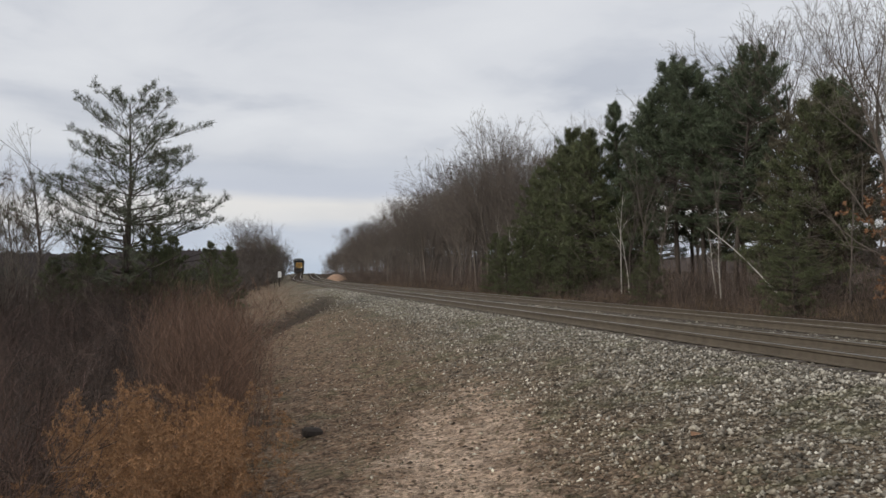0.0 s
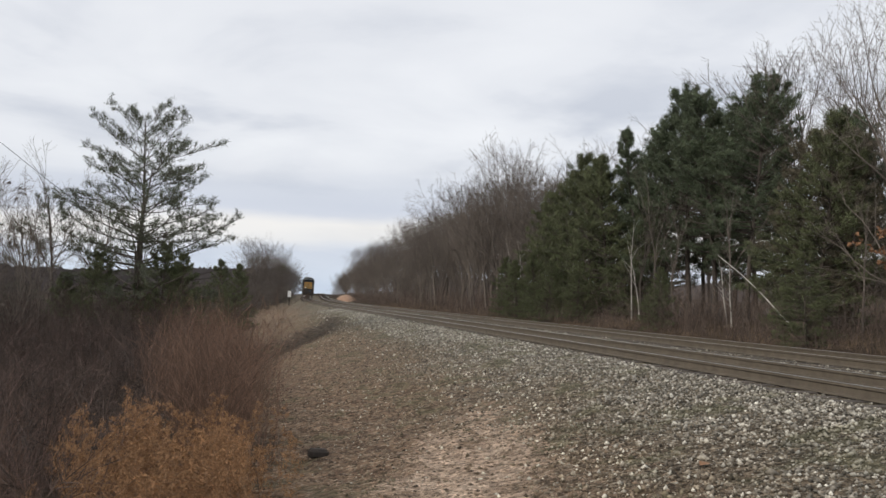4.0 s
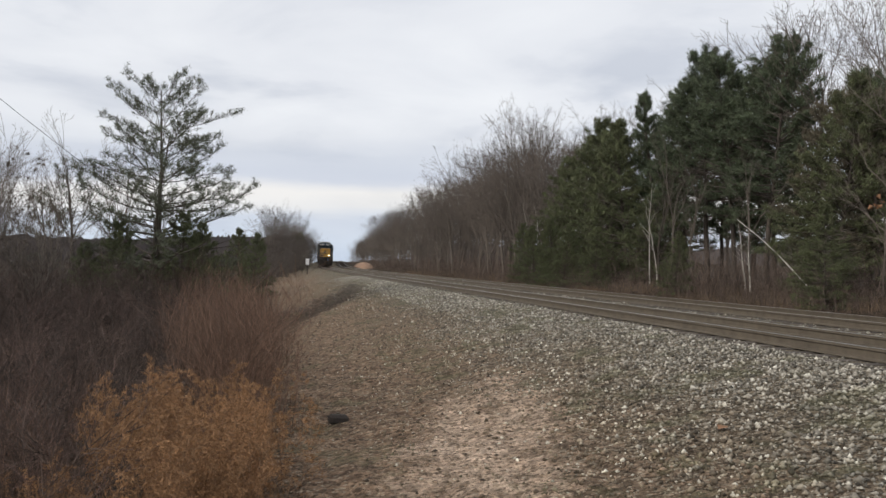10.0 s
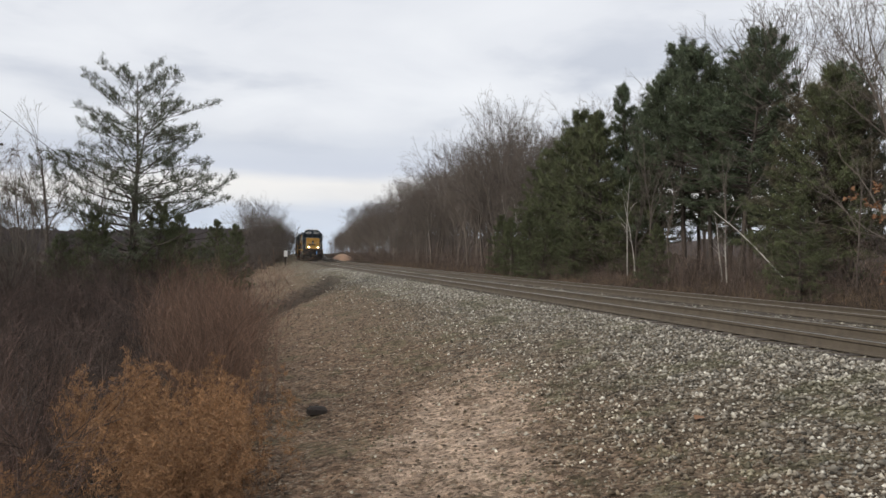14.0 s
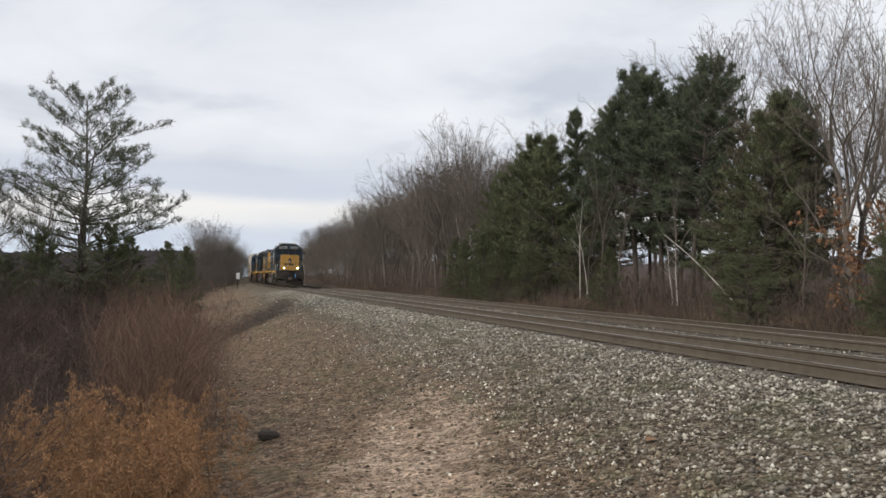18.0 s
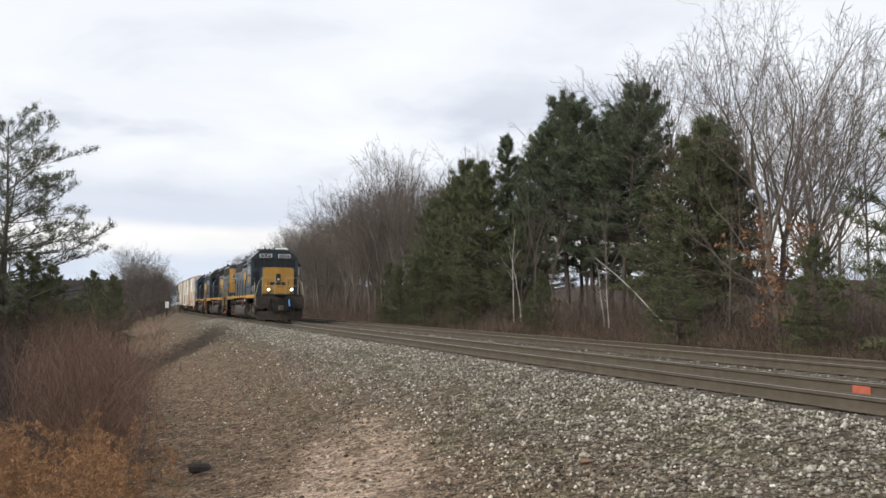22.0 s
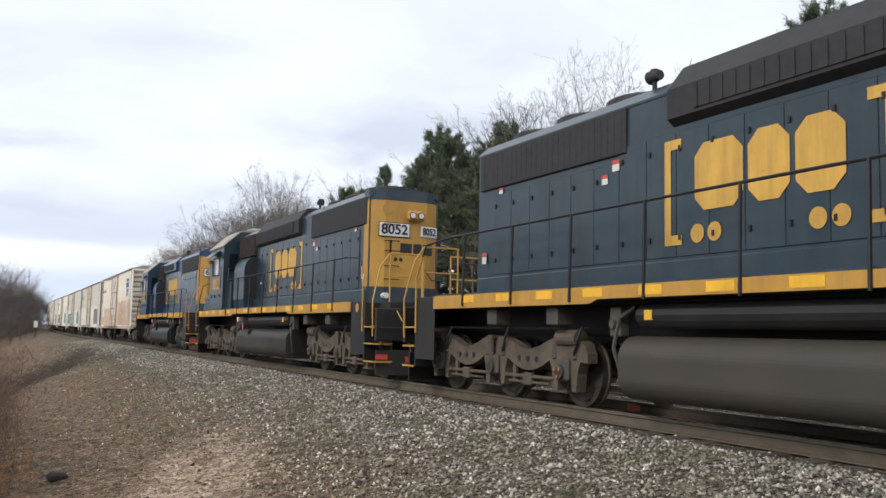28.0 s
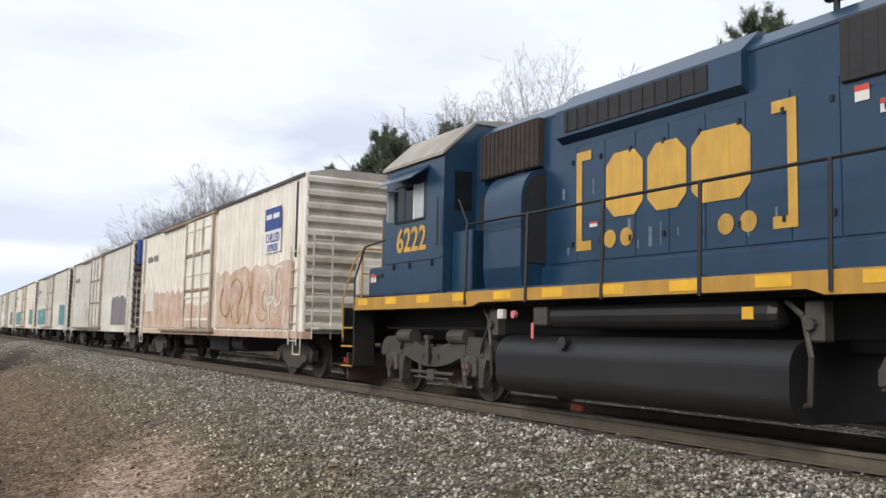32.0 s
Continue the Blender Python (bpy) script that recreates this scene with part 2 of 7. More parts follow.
def stone_material(name, loose=False):
    """Crushed stone: mostly brown, some pale, greyer by the track."""
    m = bpy.data.materials.new(name)
    m.use_nodes = True
    nt = m.node_tree
    N, L = nt.nodes.new, nt.links.new
    b = nt.nodes["Principled BSDF"]
    b.inputs["Roughness"].default_value = 0.9
    b.inputs["Specular IOR Level"].default_value = 0.25
    rnd = N("ShaderNodeObjectInfo").outputs["Random"] if loose else N("ShaderNodeNewGeometry").outputs["Random Per Island"]
    geo = N("ShaderNodeNewGeometry")
    ramps = []
    for cols in (((0.0, (0.055, 0.041, 0.028)), (0.45, (0.175, 0.135, 0.092)), (0.72, (0.29, 0.235, 0.167)), (0.88, (0.46, 0.41, 0.325)), (1.0, (0.66, 0.62, 0.52))),
                 ((0.0, (0.065, 0.06, 0.05)), (0.4, (0.225, 0.206, 0.172)), (0.78, (0.39, 0.362, 0.305)), (0.93, (0.46, 0.435, 0.375)), (1.0, (0.60, 0.575, 0.505)))):
        rp = N("ShaderNodeValToRGB")
        el = rp.color_ramp.elements
        el[0].position, el[0].color = cols[0][0], (*cols[0][1], 1)
        el[1].position, el[1].color = cols[-1][0], (*cols[-1][1], 1)
        for p, c in cols[1:-1]:
            e = el.new(p); e.color = (*c, 1)
        L(rnd, rp.inputs[0])
        ramps.append(rp.outputs[0])
    sep = N("ShaderNodeSeparateXYZ"); L(geo.outputs["Position"], sep.inputs[0])
    n = N("ShaderNodeTexNoise"); n.inputs["Scale"].default_value, n.inputs["Detail"].default_value = 0.7, 4
    L(geo.outputs["Position"], n.inputs["Vector"])
    ad = N("ShaderNodeMath"); ad.operation = "MULTIPLY_ADD"; ad.inputs[1].default_value = 4.5
    L(n.outputs["Fac"], ad.inputs[0]); L(sep.outputs[0], ad.inputs[2])
    mr = N("ShaderNodeMapRange"); mr.inputs[1].default_value, mr.inputs[2].default_value = 5.6, 8.0
    L(ad.outputs[0], mr.inputs[0])
    mx = N("ShaderNodeMix"); mx.data_type = "RGBA"
    L(mr.outputs[0], mx.inputs[0]); L(ramps[0], mx.inputs[6]); L(ramps[1], mx.inputs[7])
    # moss and grime tint whole patches
    n2 = N("ShaderNodeTexNoise"); n2.inputs["Scale"].default_value, n2.inputs["Detail"].default_value = 1.1, 5
    L(geo.outputs["Position"], n2.inputs["Vector"])
    m2 = N("ShaderNodeMapRange"); m2.inputs[1].default_value, m2.inputs[2].default_value, m2.inputs[4].default_value = 0.52, 0.62, 0.5
    L(n2.outputs["Fac"], m2.inputs[0])
    mo = N("ShaderNodeMix"); mo.data_type = "RGBA"; mo.inputs[7].default_value = (0.155, 0.148, 0.088, 1)
    L(m2.outputs[0], mo.inputs[0]); L(mx.outputs[2], mo.inputs[6])
    n3 = N("ShaderNodeTexNoise"); n3.inputs["Scale"].default_value, n3.inputs["Detail"].default_value = 45, 3
    L(geo.outputs["Position"], n3.inputs["Vector"])
    m3 = N("ShaderNodeMapRange"); m3.inputs[1].default_value, m3.inputs[2].default_value, m3.inputs[3].default_value, m3.inputs[4].default_value = 0.3, 0.7, 0.72, 1.25
    L(n3.outputs["Fac"], m3.inputs[0])
    n4 = N("ShaderNodeTexNoise"); n4.inputs["Scale"].default_value, n4.inputs["Detail"].default_value = 5.5, 3
    L(geo.outputs["Position"], n4.inputs["Vector"])
    m4 = N("ShaderNodeMapRange"); m4.inputs[1].default_value, m4.inputs[2].default_value, m4.inputs[3].default_value, m4.inputs[4].default_value = 0.36, 0.64, 0.55, 1.42
    L(n4.outputs["Fac"], m4.inputs[0])
    mm = N("ShaderNodeMath"); mm.operation = "MULTIPLY"
    L(m3.outputs[0], mm.inputs[0]); L(m4.outputs[0], mm.inputs[1])
    fin = N("ShaderNodeMix"); fin.data_type = "RGBA"; fin.blend_type = "MULTIPLY"; fin.inputs[0].default_value = 1.0
    L(mo.outputs[2], fin.inputs[6]); L(mm.outputs[0], fin.inputs[7])
    L(fin.outputs[2], b.inputs["Base Color"])
    return m


M = {
    "ground": ground_material(),
    "stone": stone_material("ballast_stone"),
    "clod": material("brown_earth_clod", (0.19, 0.138, 0.096), 0.95, vary=0.4, scale=22, per_island=0.7, bump=0.5, bump_scale=60),
    "stone_part": stone_material("ballast_stone_loose", True),
    "tie": material("weathered_tie", (0.085, 0.07, 0.058), 0.95, vary=0.4, scale=6, bump=0.5, bump_scale=25, per_object=0.3),
    "rail": material("rusty_rail", (0.115, 0.094, 0.069), 0.75, 0.2, vary=0.3, scale=4),
    "railtop": material("polished_railhead", (0.42, 0.41, 0.40), 0.35, 0.9, vary=0.15, scale=3),
    "bark": material("grey_bark", (0.15, 0.126, 0.106), 0.95, vary=0.35, scale=5, per_object=0.25),
    "twig": material("bare_twig", (0.135, 0.112, 0.095), 0.95, vary=0.25, scale=2, per_object=0.25),
    "birch": material("white_birch_bark", (0.52, 0.49, 0.44), 0.85, vary=0.35, scale=3, dirt=(0.06, 0.05, 0.045), dirt_amount=0.7, dirt_scale=6),
    "pinebark": material("pine_bark", (0.075, 0.062, 0.052), 0.95, vary=0.35, scale=5),
    "needle": material("pine_needles", (0.082, 0.104, 0.058), 0.75, vary=0.55, scale=0.9, per_island=0.35),
    "needle_brown": material("browned_conifer_needles", (0.125, 0.108, 0.072), 0.8, vary=0.45, scale=0.9, per_island=0.4),
    "twig_dark": material("dark_bush_twigs", (0.105, 0.089, 0.078), 0.95, vary=0.25, scale=2, per_object=0.2),
    "leaf_dull": material("dull_curled_leaves", (0.12, 0.10, 0.085), 0.9, vary=0.3, scale=2, per_island=0.3),
    "needle_olive": material("olive_pine_needles", (0.094, 0.106, 0.048), 0.75, vary=0.55, scale=0.9, per_island=0.4),
    "undergrowth": material("brown_undergrowth_stems", (0.135, 0.10, 0.08), 0.95, vary=0.6, scale=0.6, per_island=0.5),
    "briar": material("reddish_briar_stems", (0.135, 0.088, 0.072), 0.95, vary=0.5, scale=0.9, per_island=0.6),
    "brush_pale": material("pale_dead_stems", (0.19, 0.145, 0.12), 0.95, vary=0.3, scale=1.2, per_island=0.35),
    "needle_pale": material("pale_pine_needles", (0.088, 0.10, 0.062), 0.75, vary=0.4, scale=0.9, per_island=0.35),
    "leaf_rust": material("dry_rust_leaves", (0.22, 0.115, 0.058), 0.85, vary=0.4, scale=2, per_island=0.35),
    "brush_red": material("reddish_brush_stems", (0.15, 0.092, 0.064), 0.95, vary=0.6, scale=0.7, per_island=0.5),
    "brush_grey": material("grey_brush_stems", (0.078, 0.055, 0.045), 0.95, vary=0.75, scale=0.8, per_island=0.6),
    "brush_orange": material("dead_orange_grass", (0.19, 0.112, 0.062), 0.9, vary=0.8, scale=1.1, per_island=0.5),
    "goldenrod": material("dry_goldenrod_heads", (0.27, 0.148, 0.07), 0.9, vary=0.45, scale=2.0, per_island=0.45),
    "dead_grass": material("tawny_dead_grass", (0.19, 0.135, 0.085), 0.95, vary=0.3, scale=1.5, per_island=0.35),
    "soil": material("bare_orange_soil", (0.30, 0.19, 0.125), 0.95, vary=0.35, scale=0.8, bump=0.5, bump_scale=4),
    "post_white": material("white_painted_post", (0.75, 0.75, 0.73), 0.6, vary=0.1),
    "wood_dark": material("rotten_wood", (0.045, 0.036, 0.03), 0.95, vary=0.4, scale=8, bump=0.5),
    "orange_paint": material("orange_red_marker", (0.48, 0.125, 0.075), 0.8, vary=0.2, scale=8),
    "far_wood": material("far_woods", (0.10, 0.085, 0.082), 1.0, vary=0.3, scale=0.2),
    "cable": material("black_cable", (0.03, 0.03, 0.03), 0.7),
}

# ---------------------------------------------------------------- mesh tools


class Geo:
    """Gathers vertices and faces of one mesh."""

    def __init__(self):
        self.v, self.f = [], []

    def add(self, verts, faces):
        o = len(self.v)
        self.v.extend(tuple(p) for p in verts)
        self.f.extend(tuple(i + o for i in q) for q in faces)
        return self

    def box(self, x0, x1, y0, y1, z0, z1, bev=0.0):
        x0, x1, y0, y1, z0, z1 = min(x0, x1), max(x0, x1), min(y0, y1), max(y0, y1), min(z0, z1), max(z0, z1)
        if bev <= 0:
            vs = [(x, y, z) for z in (z0, z1) for y in (y0, y1) for x in (x0, x1)]
            return self.add(vs, [(0, 2, 3, 1), (4, 5, 7, 6), (0, 1, 5, 4), (2, 6, 7, 3), (0, 4, 6, 2), (1, 3, 7, 5)])
        b = min(bev, (x1 - x0) / 2.01, (y1 - y0) / 2.01, (z1 - z0) / 2.01)
        c = [(x0, x1), (y0, y1), (z0, z1)]
        vs, ix = [], {}
        for sx in (0, 1):
            for sy in (0, 1):
                for sz in (0, 1):
                    s = (sx, sy, sz)
                    for ax in range(3):
                        p = []
                        for k in range(3):
                            q = c[k][s[k]]
                            p.append(q if k == ax else q + (b if s[k] == 0 else -b))
                        ix[(s, ax)] = len(vs)
                        vs.append(p)
        fs = []
        for ax in range(3):
            u, w = (ax + 1) % 3, (ax + 2) % 3
            for side in (0, 1):
                q = []
                for a, d in ((0, 0), (1, 0), (1, 1), (0, 1)):
                    s = [0, 0, 0]; s[ax], s[u], s[w] = side, a, d
                    q.append(ix[(tuple(s), ax)])
                fs.append(q)
            for a in (0, 1):
                for d in (0, 1):
                    s0, s1 = [0, 0, 0], [0, 0, 0]
                    s0[u] = s1[u] = a; s0[w] = s1[w] = d; s1[ax] = 1
                    fs.append([ix[(tuple(s0), u)], ix[(tuple(s1), u)], ix[(tuple(s1), w)], ix[(tuple(s0), w)]])
        for s in {k[0] for k in ix}:
            fs.append([ix[(s, 0)], ix[(s, 1)], ix[(s, 2)]])
        return self.add(vs, fs)

    def prism(self, pts, a0, a1, axis="y"):
        """Extrude a 2D outline: axis y: (x, z); axis x: (y, z); axis z: (x, y)."""
        n = len(pts)
        put = {"y": lambda p, a: (p[0], a, p[1]), "x": lambda p, a: (a, p[0], p[1]), "z": lambda p, a: (p[0], p[1], a)}[axis]
        vs = [put(p, a0) for p in pts] + [put(p, a1) for p in pts]
        fs = [tuple(range(n)), tuple(range(2 * n - 1, n - 1, -1))]
        fs += [(i, (i + 1) % n, n + (i + 1) % n, n + i) for i in range(n)]
        return self.add(vs, fs)

    def cyl(self, p0, p1, r0, r1=None, n=12, cap=True):
        r1 = r0 if r1 is None else r1
        p0, p1 = Vector(p0), Vector(p1)
        d = (p1 - p0).normalized()
        u = d.orthogonal().normalized()
        w = d.cross(u)
        vs = []
        for p, r in ((p0, r0), (p1, r1)):
            for i in range(n):
                a = 2 * pi * i / n
                vs.append(p + r * (cos(a) * u + sin(a) * w))
        fs = [(i, (i + 1) % n, n + (i + 1) % n, n + i) for i in range(n)]
        if cap:
            fs += [tuple(range(n))[::-1], tuple(range(n, 2 * n))]
        return self.add(vs, fs)

    def sweep(self, pts, path):
        """Sweep an outline (x, z) along a path of (shift, y, lift) as one skin."""
        n = len(pts)
        vs = [(p[0] + q[0], q[1], p[1] + q[2]) for q in path for p in pts]
        fs = [(k * n + i, k * n + (i + 1) % n, (k + 1) * n + (i + 1) % n, (k + 1) * n + i) for k in range(len(path) - 1) for i in range(n)]
        return self.add(vs, fs + [tuple(range(n)), tuple(range((len(path) - 1) * n, len(path) * n))])

    def tube(self, pts, r, n=6):
        for a, b in zip(pts[:-1], pts[1:]):
            self.cyl(a, b, r, n=n)
        return self

    def lathe(self, prof, centre, axis="x", n=20):
        """Turn a profile of (along, radius) about an axis through centre."""
        vs, m = [], len(prof)
        for al, r in prof:
            for i in range(n):
                a = 2 * pi * i / n
                q = {"x": (al, r * cos(a), r * sin(a)), "y": (r * cos(a), al, r * sin(a)), "z": (r * cos(a), r * sin(a), al)}[axis]
                vs.append((q[0] + centre[0], q[1] + centre[1], q[2] + centre[2]))
        fs = [(k * n + i, k * n + (i + 1) % n, (k + 1) * n + (i + 1) % n, (k + 1) * n + i) for k in range(m - 1) for i in range(n)]
        fs += [tuple(range(n)), tuple(range((m - 1) * n, m * n))]
        return self.add(vs, fs)

    def mesh(self, name, mat, smooth=False, tidy=True):
        me = bpy.data.meshes.new(name)
        me.from_pydata(self.v, [], self.f)
        if tidy:
            bm = bmesh.new()
            bm.from_mesh(me)
            bmesh.ops.recalc_face_normals(bm, faces=bm.faces)
            bm.to_mesh(me)
            bm.free()
        me.materials.append(mat)
        if smooth:
            me.polygons.foreach_set("use_smooth", [True] * len(me.polygons))
            me.update()
        return me


def part(name, geo, mat, parent=None, label="", smooth=False, tidy=True):
    ob = new(name, geo.mesh(name, mat, smooth, tidy))
    ob.parent = parent
    if label:
        ob["label"] = label
    return ob


def thing(name, label, category, group="", kind="", at=(0, 0, 0)):
    ob = new(name)
    ob.location = at
    return tagged(ob, label, category, group, kind)


def np_mesh(name, verts, faces_flat, loop_starts, loop_totals, mat):
    me = bpy.data.meshes.new(name)
    me.vertices.add(len(verts))
    me.vertices.foreach_set("co", np.asarray(verts, dtype=np.float32).ravel())
    me.loops.add(len(faces_flat))
    me.loops.foreach_set("vertex_index", np.asarray(faces_flat, dtype=np.int32))
    me.polygons.add(len(loop_starts))
    me.polygons.foreach_set("loop_start", np.asarray(loop_starts, dtype=np.int32))
    me.update(calc_edges=True)
    me.validate()
    me.materials.append(mat)
    return me


def poly_mesh(name, verts, faces, mat):
    """faces: an (n, k) array."""
    faces = np.asarray(faces)
    n, k = faces.shape
    return np_mesh(name, verts, faces.ravel(), np.arange(n) * k, np.full(n, k), mat)


def tube_arrays(p0, p1, r0, r1, n=3):
    """Vertices and quads of tapered tubes along many segments at once."""
    p0, p1 = np.asarray(p0, float), np.asarray(p1, float)
    r0, r1 = np.asarray(r0, float), np.asarray(r1, float)
    d = p1 - p0
    d /= np.linalg.norm(d, axis=1, keepdims=True) + 1e-9
    ref = np.where(np.abs(d[:, 2:3]) > 0.8, np.array([[1.0, 0, 0]]), np.array([[0, 0, 1.0]]))
    u = np.cross(d, ref); u /= np.linalg.norm(u, axis=1, keepdims=True)
    w = np.cross(d, u)
    a = np.arange(n) * 2 * pi / n
    ring = u[:, None, :] * np.cos(a)[None, :, None] + w[:, None, :] * np.sin(a)[None, :, None]
    va = p0[:, None, :] + ring * r0[:, None, None]
    vb = p1[:, None, :] + ring * r1[:, None, None]
    v = np.concatenate([va, vb], 1).reshape(-1, 3)
    base = np.arange(len(p0))[:, None, None] * 2 * n
    i = np.arange(n)
    q = np.stack([i, (i + 1) % n, n + (i + 1) % n, n + i], -1)[None]
    return v, (base + q).reshape(-1, 4)


def place_arrays(v, f, placements):
    """Copies of one mesh's arrays at (x, y, z, turn, scale)."""
    vs, fs = [], []
    for k, (x, y, z, rz, s) in enumerate(placements):
        c, sn = cos(rz), sin(rz)
        vs.append(np.stack([x + s * (c * v[:, 0] - sn * v[:, 1]), y + s * (sn * v[:, 0] + c * v[:, 1]), z + s * v[:, 2]], 1))
        fs.append(f + k * len(v))
    return np.concatenate(vs), np.concatenate(fs)


# ---------------------------------------------------------------- the ground
RAIL_X = 7.92
TRACK_A, TRACK_B = RAIL_X + 0.7525, RAIL_X + 0.7525 + 4.14
PROFILE_X = np.array([-400, -60, -9, -2.5, 0.4, 2.6, 4.6, 6.3, 7.2, 14.5, 15.6, 17.4, 20, 23, 27, 60, 400.])
PROFILE_Z = np.array([-1.0, -2.4, -2.3, -1.95, -1.5, -1.12, -0.68, -0.30, -0.205, -0.205, -0.40, -0.85, -0.55, 0.05, 0.35, 0.9, 3.0])


def curve_x(y):
    """How far the line bends to the right, far off."""
    y = np.asarray(y, float)
    u = np.clip(y - 140, 0, 60)
    return 5e-4 * u * u + 0.06 * np.clip(y - 200, 0, None)


def rise(y):
    """The line climbs gently towards the bend."""
    u = np.clip((np.asarray(y, float) - 100) / 210, 0, 1)
    return 1.75 * u * u * (1.6 - 0.6 * u)


def smooth_noise(x, y, s, seed=0):
    """A cheap sum of sines, uneven enough for earth."""
    r = np.random.RandomState(seed)
    z = 0 * x
    for k in range(7):
        a, ph, fq = r.uniform(0, 2 * pi), r.uniform(0, 2 * pi), s * r.uniform(0.5, 2.2)
        z = z + np.sin((x * np.cos(a) + y * np.sin(a)) * fq + ph) / 7
    return z


def ground_z(x, y):
    x, y = np.asarray(x, float), np.asarray(y, float)
    x = x - curve_x(y) * np.clip(1 - (np.abs(x) - 60) / 200, 0, 1)
    z = np.interp(x, PROFILE_X, PROFILE_Z)
    off = np.clip((6.6 - x) / 3, 0, 1) + np.clip((x - 15.2) / 3, 0, 1)
    z = z + off * (0.13 * smooth_noise(x, y, 0.5, 1) + 0.07 * smooth_noise(x, y, 1.7, 2) + 0.03 * smooth_noise(x, y, 5.0, 3))
    # a gully that runs down the bank across the view
    g = np.exp(-((y - (38 + 4.5 * x) + 5 * smooth_noise(x, y, 0.9, 21)) / 4.6) ** 2) * np.clip((6.6 - x) / 2.0, 0, 1) * np.clip((x + 5) / 4, 0, 1)
    # hummocks and ruts on the bank
    rut = np.clip((5.8 - x) / 2.5, 0, 1) * np.clip((30 - y) / 12, 0, 1)
    z = z + rut * (0.05 * smooth_noise(x * 1.5, y * 0.7, 3.2, 5) + 0.035 * smooth_noise(x, y, 8.5, 6))
    return z - 0.6 * g + rise(y)


def grid_lines(edges):
    out = []
    for a, b, step in edges:
        out.extend(np.arange(a, b, step))
    return np.array(out + [edges[-1][1]])


def build_ground():
    xs = grid_lines([(-400, -60, 40), (-60, -12, 4), (-12, -3, 0.6), (-3, 7.2, 0.14), (7.2, 15, 0.6), (15, 30, 0.6), (30, 80, 6), (80, 400, 40)])
    ys = grid_lines([(-80, -10, 10), (-10, -2, 1), (-2, 24, 0.14), (24, 60, 0.5), (60, 160, 2), (160, 400, 12), (400, 2200, 100)])
    X, Y = np.meshgrid(xs, ys)
    Z = ground_z(X, Y)
    v = np.stack([X.ravel(), Y.ravel(), Z.ravel()], 1)
    w, h = len(xs), len(ys)
    i = (np.arange(h - 1)[:, None] * w + np.arange(w - 1)[None]).ravel()
    f = np.stack([i, i + 1, i + w + 1, i + w], 1)
    me = poly_mesh("ground", v, f, M["ground"])
    me.polygons.foreach_set("use_smooth", [True] * len(me.polygons))
    tagged(new("ground", me), "stony brown bank falling from the railway to a brushy ditch", "ground", kind="structure")


build_ground()

# ---------------------------------------------------------------- the tracks
RAIL_PROFILE = [(-0.075, -0.18), (0.075, -0.18), (0.075, -0.165), (0.012, -0.145), (0.010, -0.05), (0.036, -0.04), (0.036, -0.004), (-0.036, -0.004),
                (-0.036, -0.04), (-0.010, -0.05), (-0.012, -0.145), (-0.075, -0.165)]


def build_tracks():
    tie_mesh = Geo().box(-1.29, 1.29, -0.115, 0.115, -0.17, 0.0, 0.012).mesh("tie", M["tie"])
    plate_mesh = Geo().box(-0.09, 0.09, -0.13, 0.13, 0, 0.015).mesh("tie_plate", M["rail"])
    rnd = random.Random(5)
    for cx, nm in ((TRACK_A, "near"), (TRACK_B, "far")):
        for side in (-1, 1):
            g = Geo()
            x = cx + side * 0.7525
            path = [(float(curve_x(yy)), yy, float(rise(yy))) for yy in [-60.0, 100.0] + [100.0 + 8 * k for k in range(1, 41)]]
            g.sweep([(x + px, pz) for px, pz in RAIL_PROFILE], path)
            rail = part("rail", g, M["rail"])
            tagged(rail, "rusty steel rail of the %s track with a worn bright head" % nm, "rail", "rails", "structure")
            part("railhead", Geo().sweep([(x - 0.030, -0.0035), (x + 0.030, -0.0035), (x + 0.030, 0.0), (x - 0.030, 0.0)], path), M["railtop"], rail)
        bed = thing("tie_row", "row of weathered dark timber sleepers of the %s track" % nm, "sleepers", kind="structure", at=(cx, 0, 0))
        far_v, far_f = [], []
        y = -14.0
        while y < 330:
            if y < 66 and y > -8:
                t = new("tie", tie_mesh)
                t.parent = bed
                t.location, t.rotation_euler = (rnd.uniform(-0.06, 0.06), y, -0.195 + rnd.uniform(-0.012, 0.012)), (0, 0, rnd.uniform(-0.02, 0.02))
            else:
                o = len(far_v)
                vs = [(float(curve_x(y)) + sx * 1.29, y + sy * 0.115, sz + float(rise(y))) for sz in (-0.3, -0.195) for sy in (-1, 1) for sx in (-1, 1)]
                far_v.extend(vs)
                far_f.extend([(o + 4, o + 5, o + 7, o + 6), (o, o + 1, o + 5, o + 4), (o, o + 4, o + 6, o + 2)])
            y += 0.53 + rnd.uniform(-0.03, 0.03)
        g = Geo().add(far_v, far_f)
        ob = part("tie_run", g, M["tie"], bed, tidy=False)
        ob["kind"] = "stuff"


build_tracks()


def stone_shape(seed):
    r = np.random.RandomState(seed)
    v = np.array([(1, 0, 0), (-1, 0, 0), (0, 1, 0), (0, -1, 0), (0, 0, 1), (0, 0, -1)], float) * r.uniform(0.75, 1.15, (6, 3))
    v += r.uniform(-0.25, 0.25, (6, 3))
    v *= np.array([1, r.uniform(0.7, 1), r.uniform(0.55, 0.85)])
    f = np.array([(0, 2, 4), (2, 1, 4), (1, 3, 4), (3, 0, 4), (2, 0, 5), (1, 2, 5), (3, 1, 5), (0, 3, 5)])
    return v, f


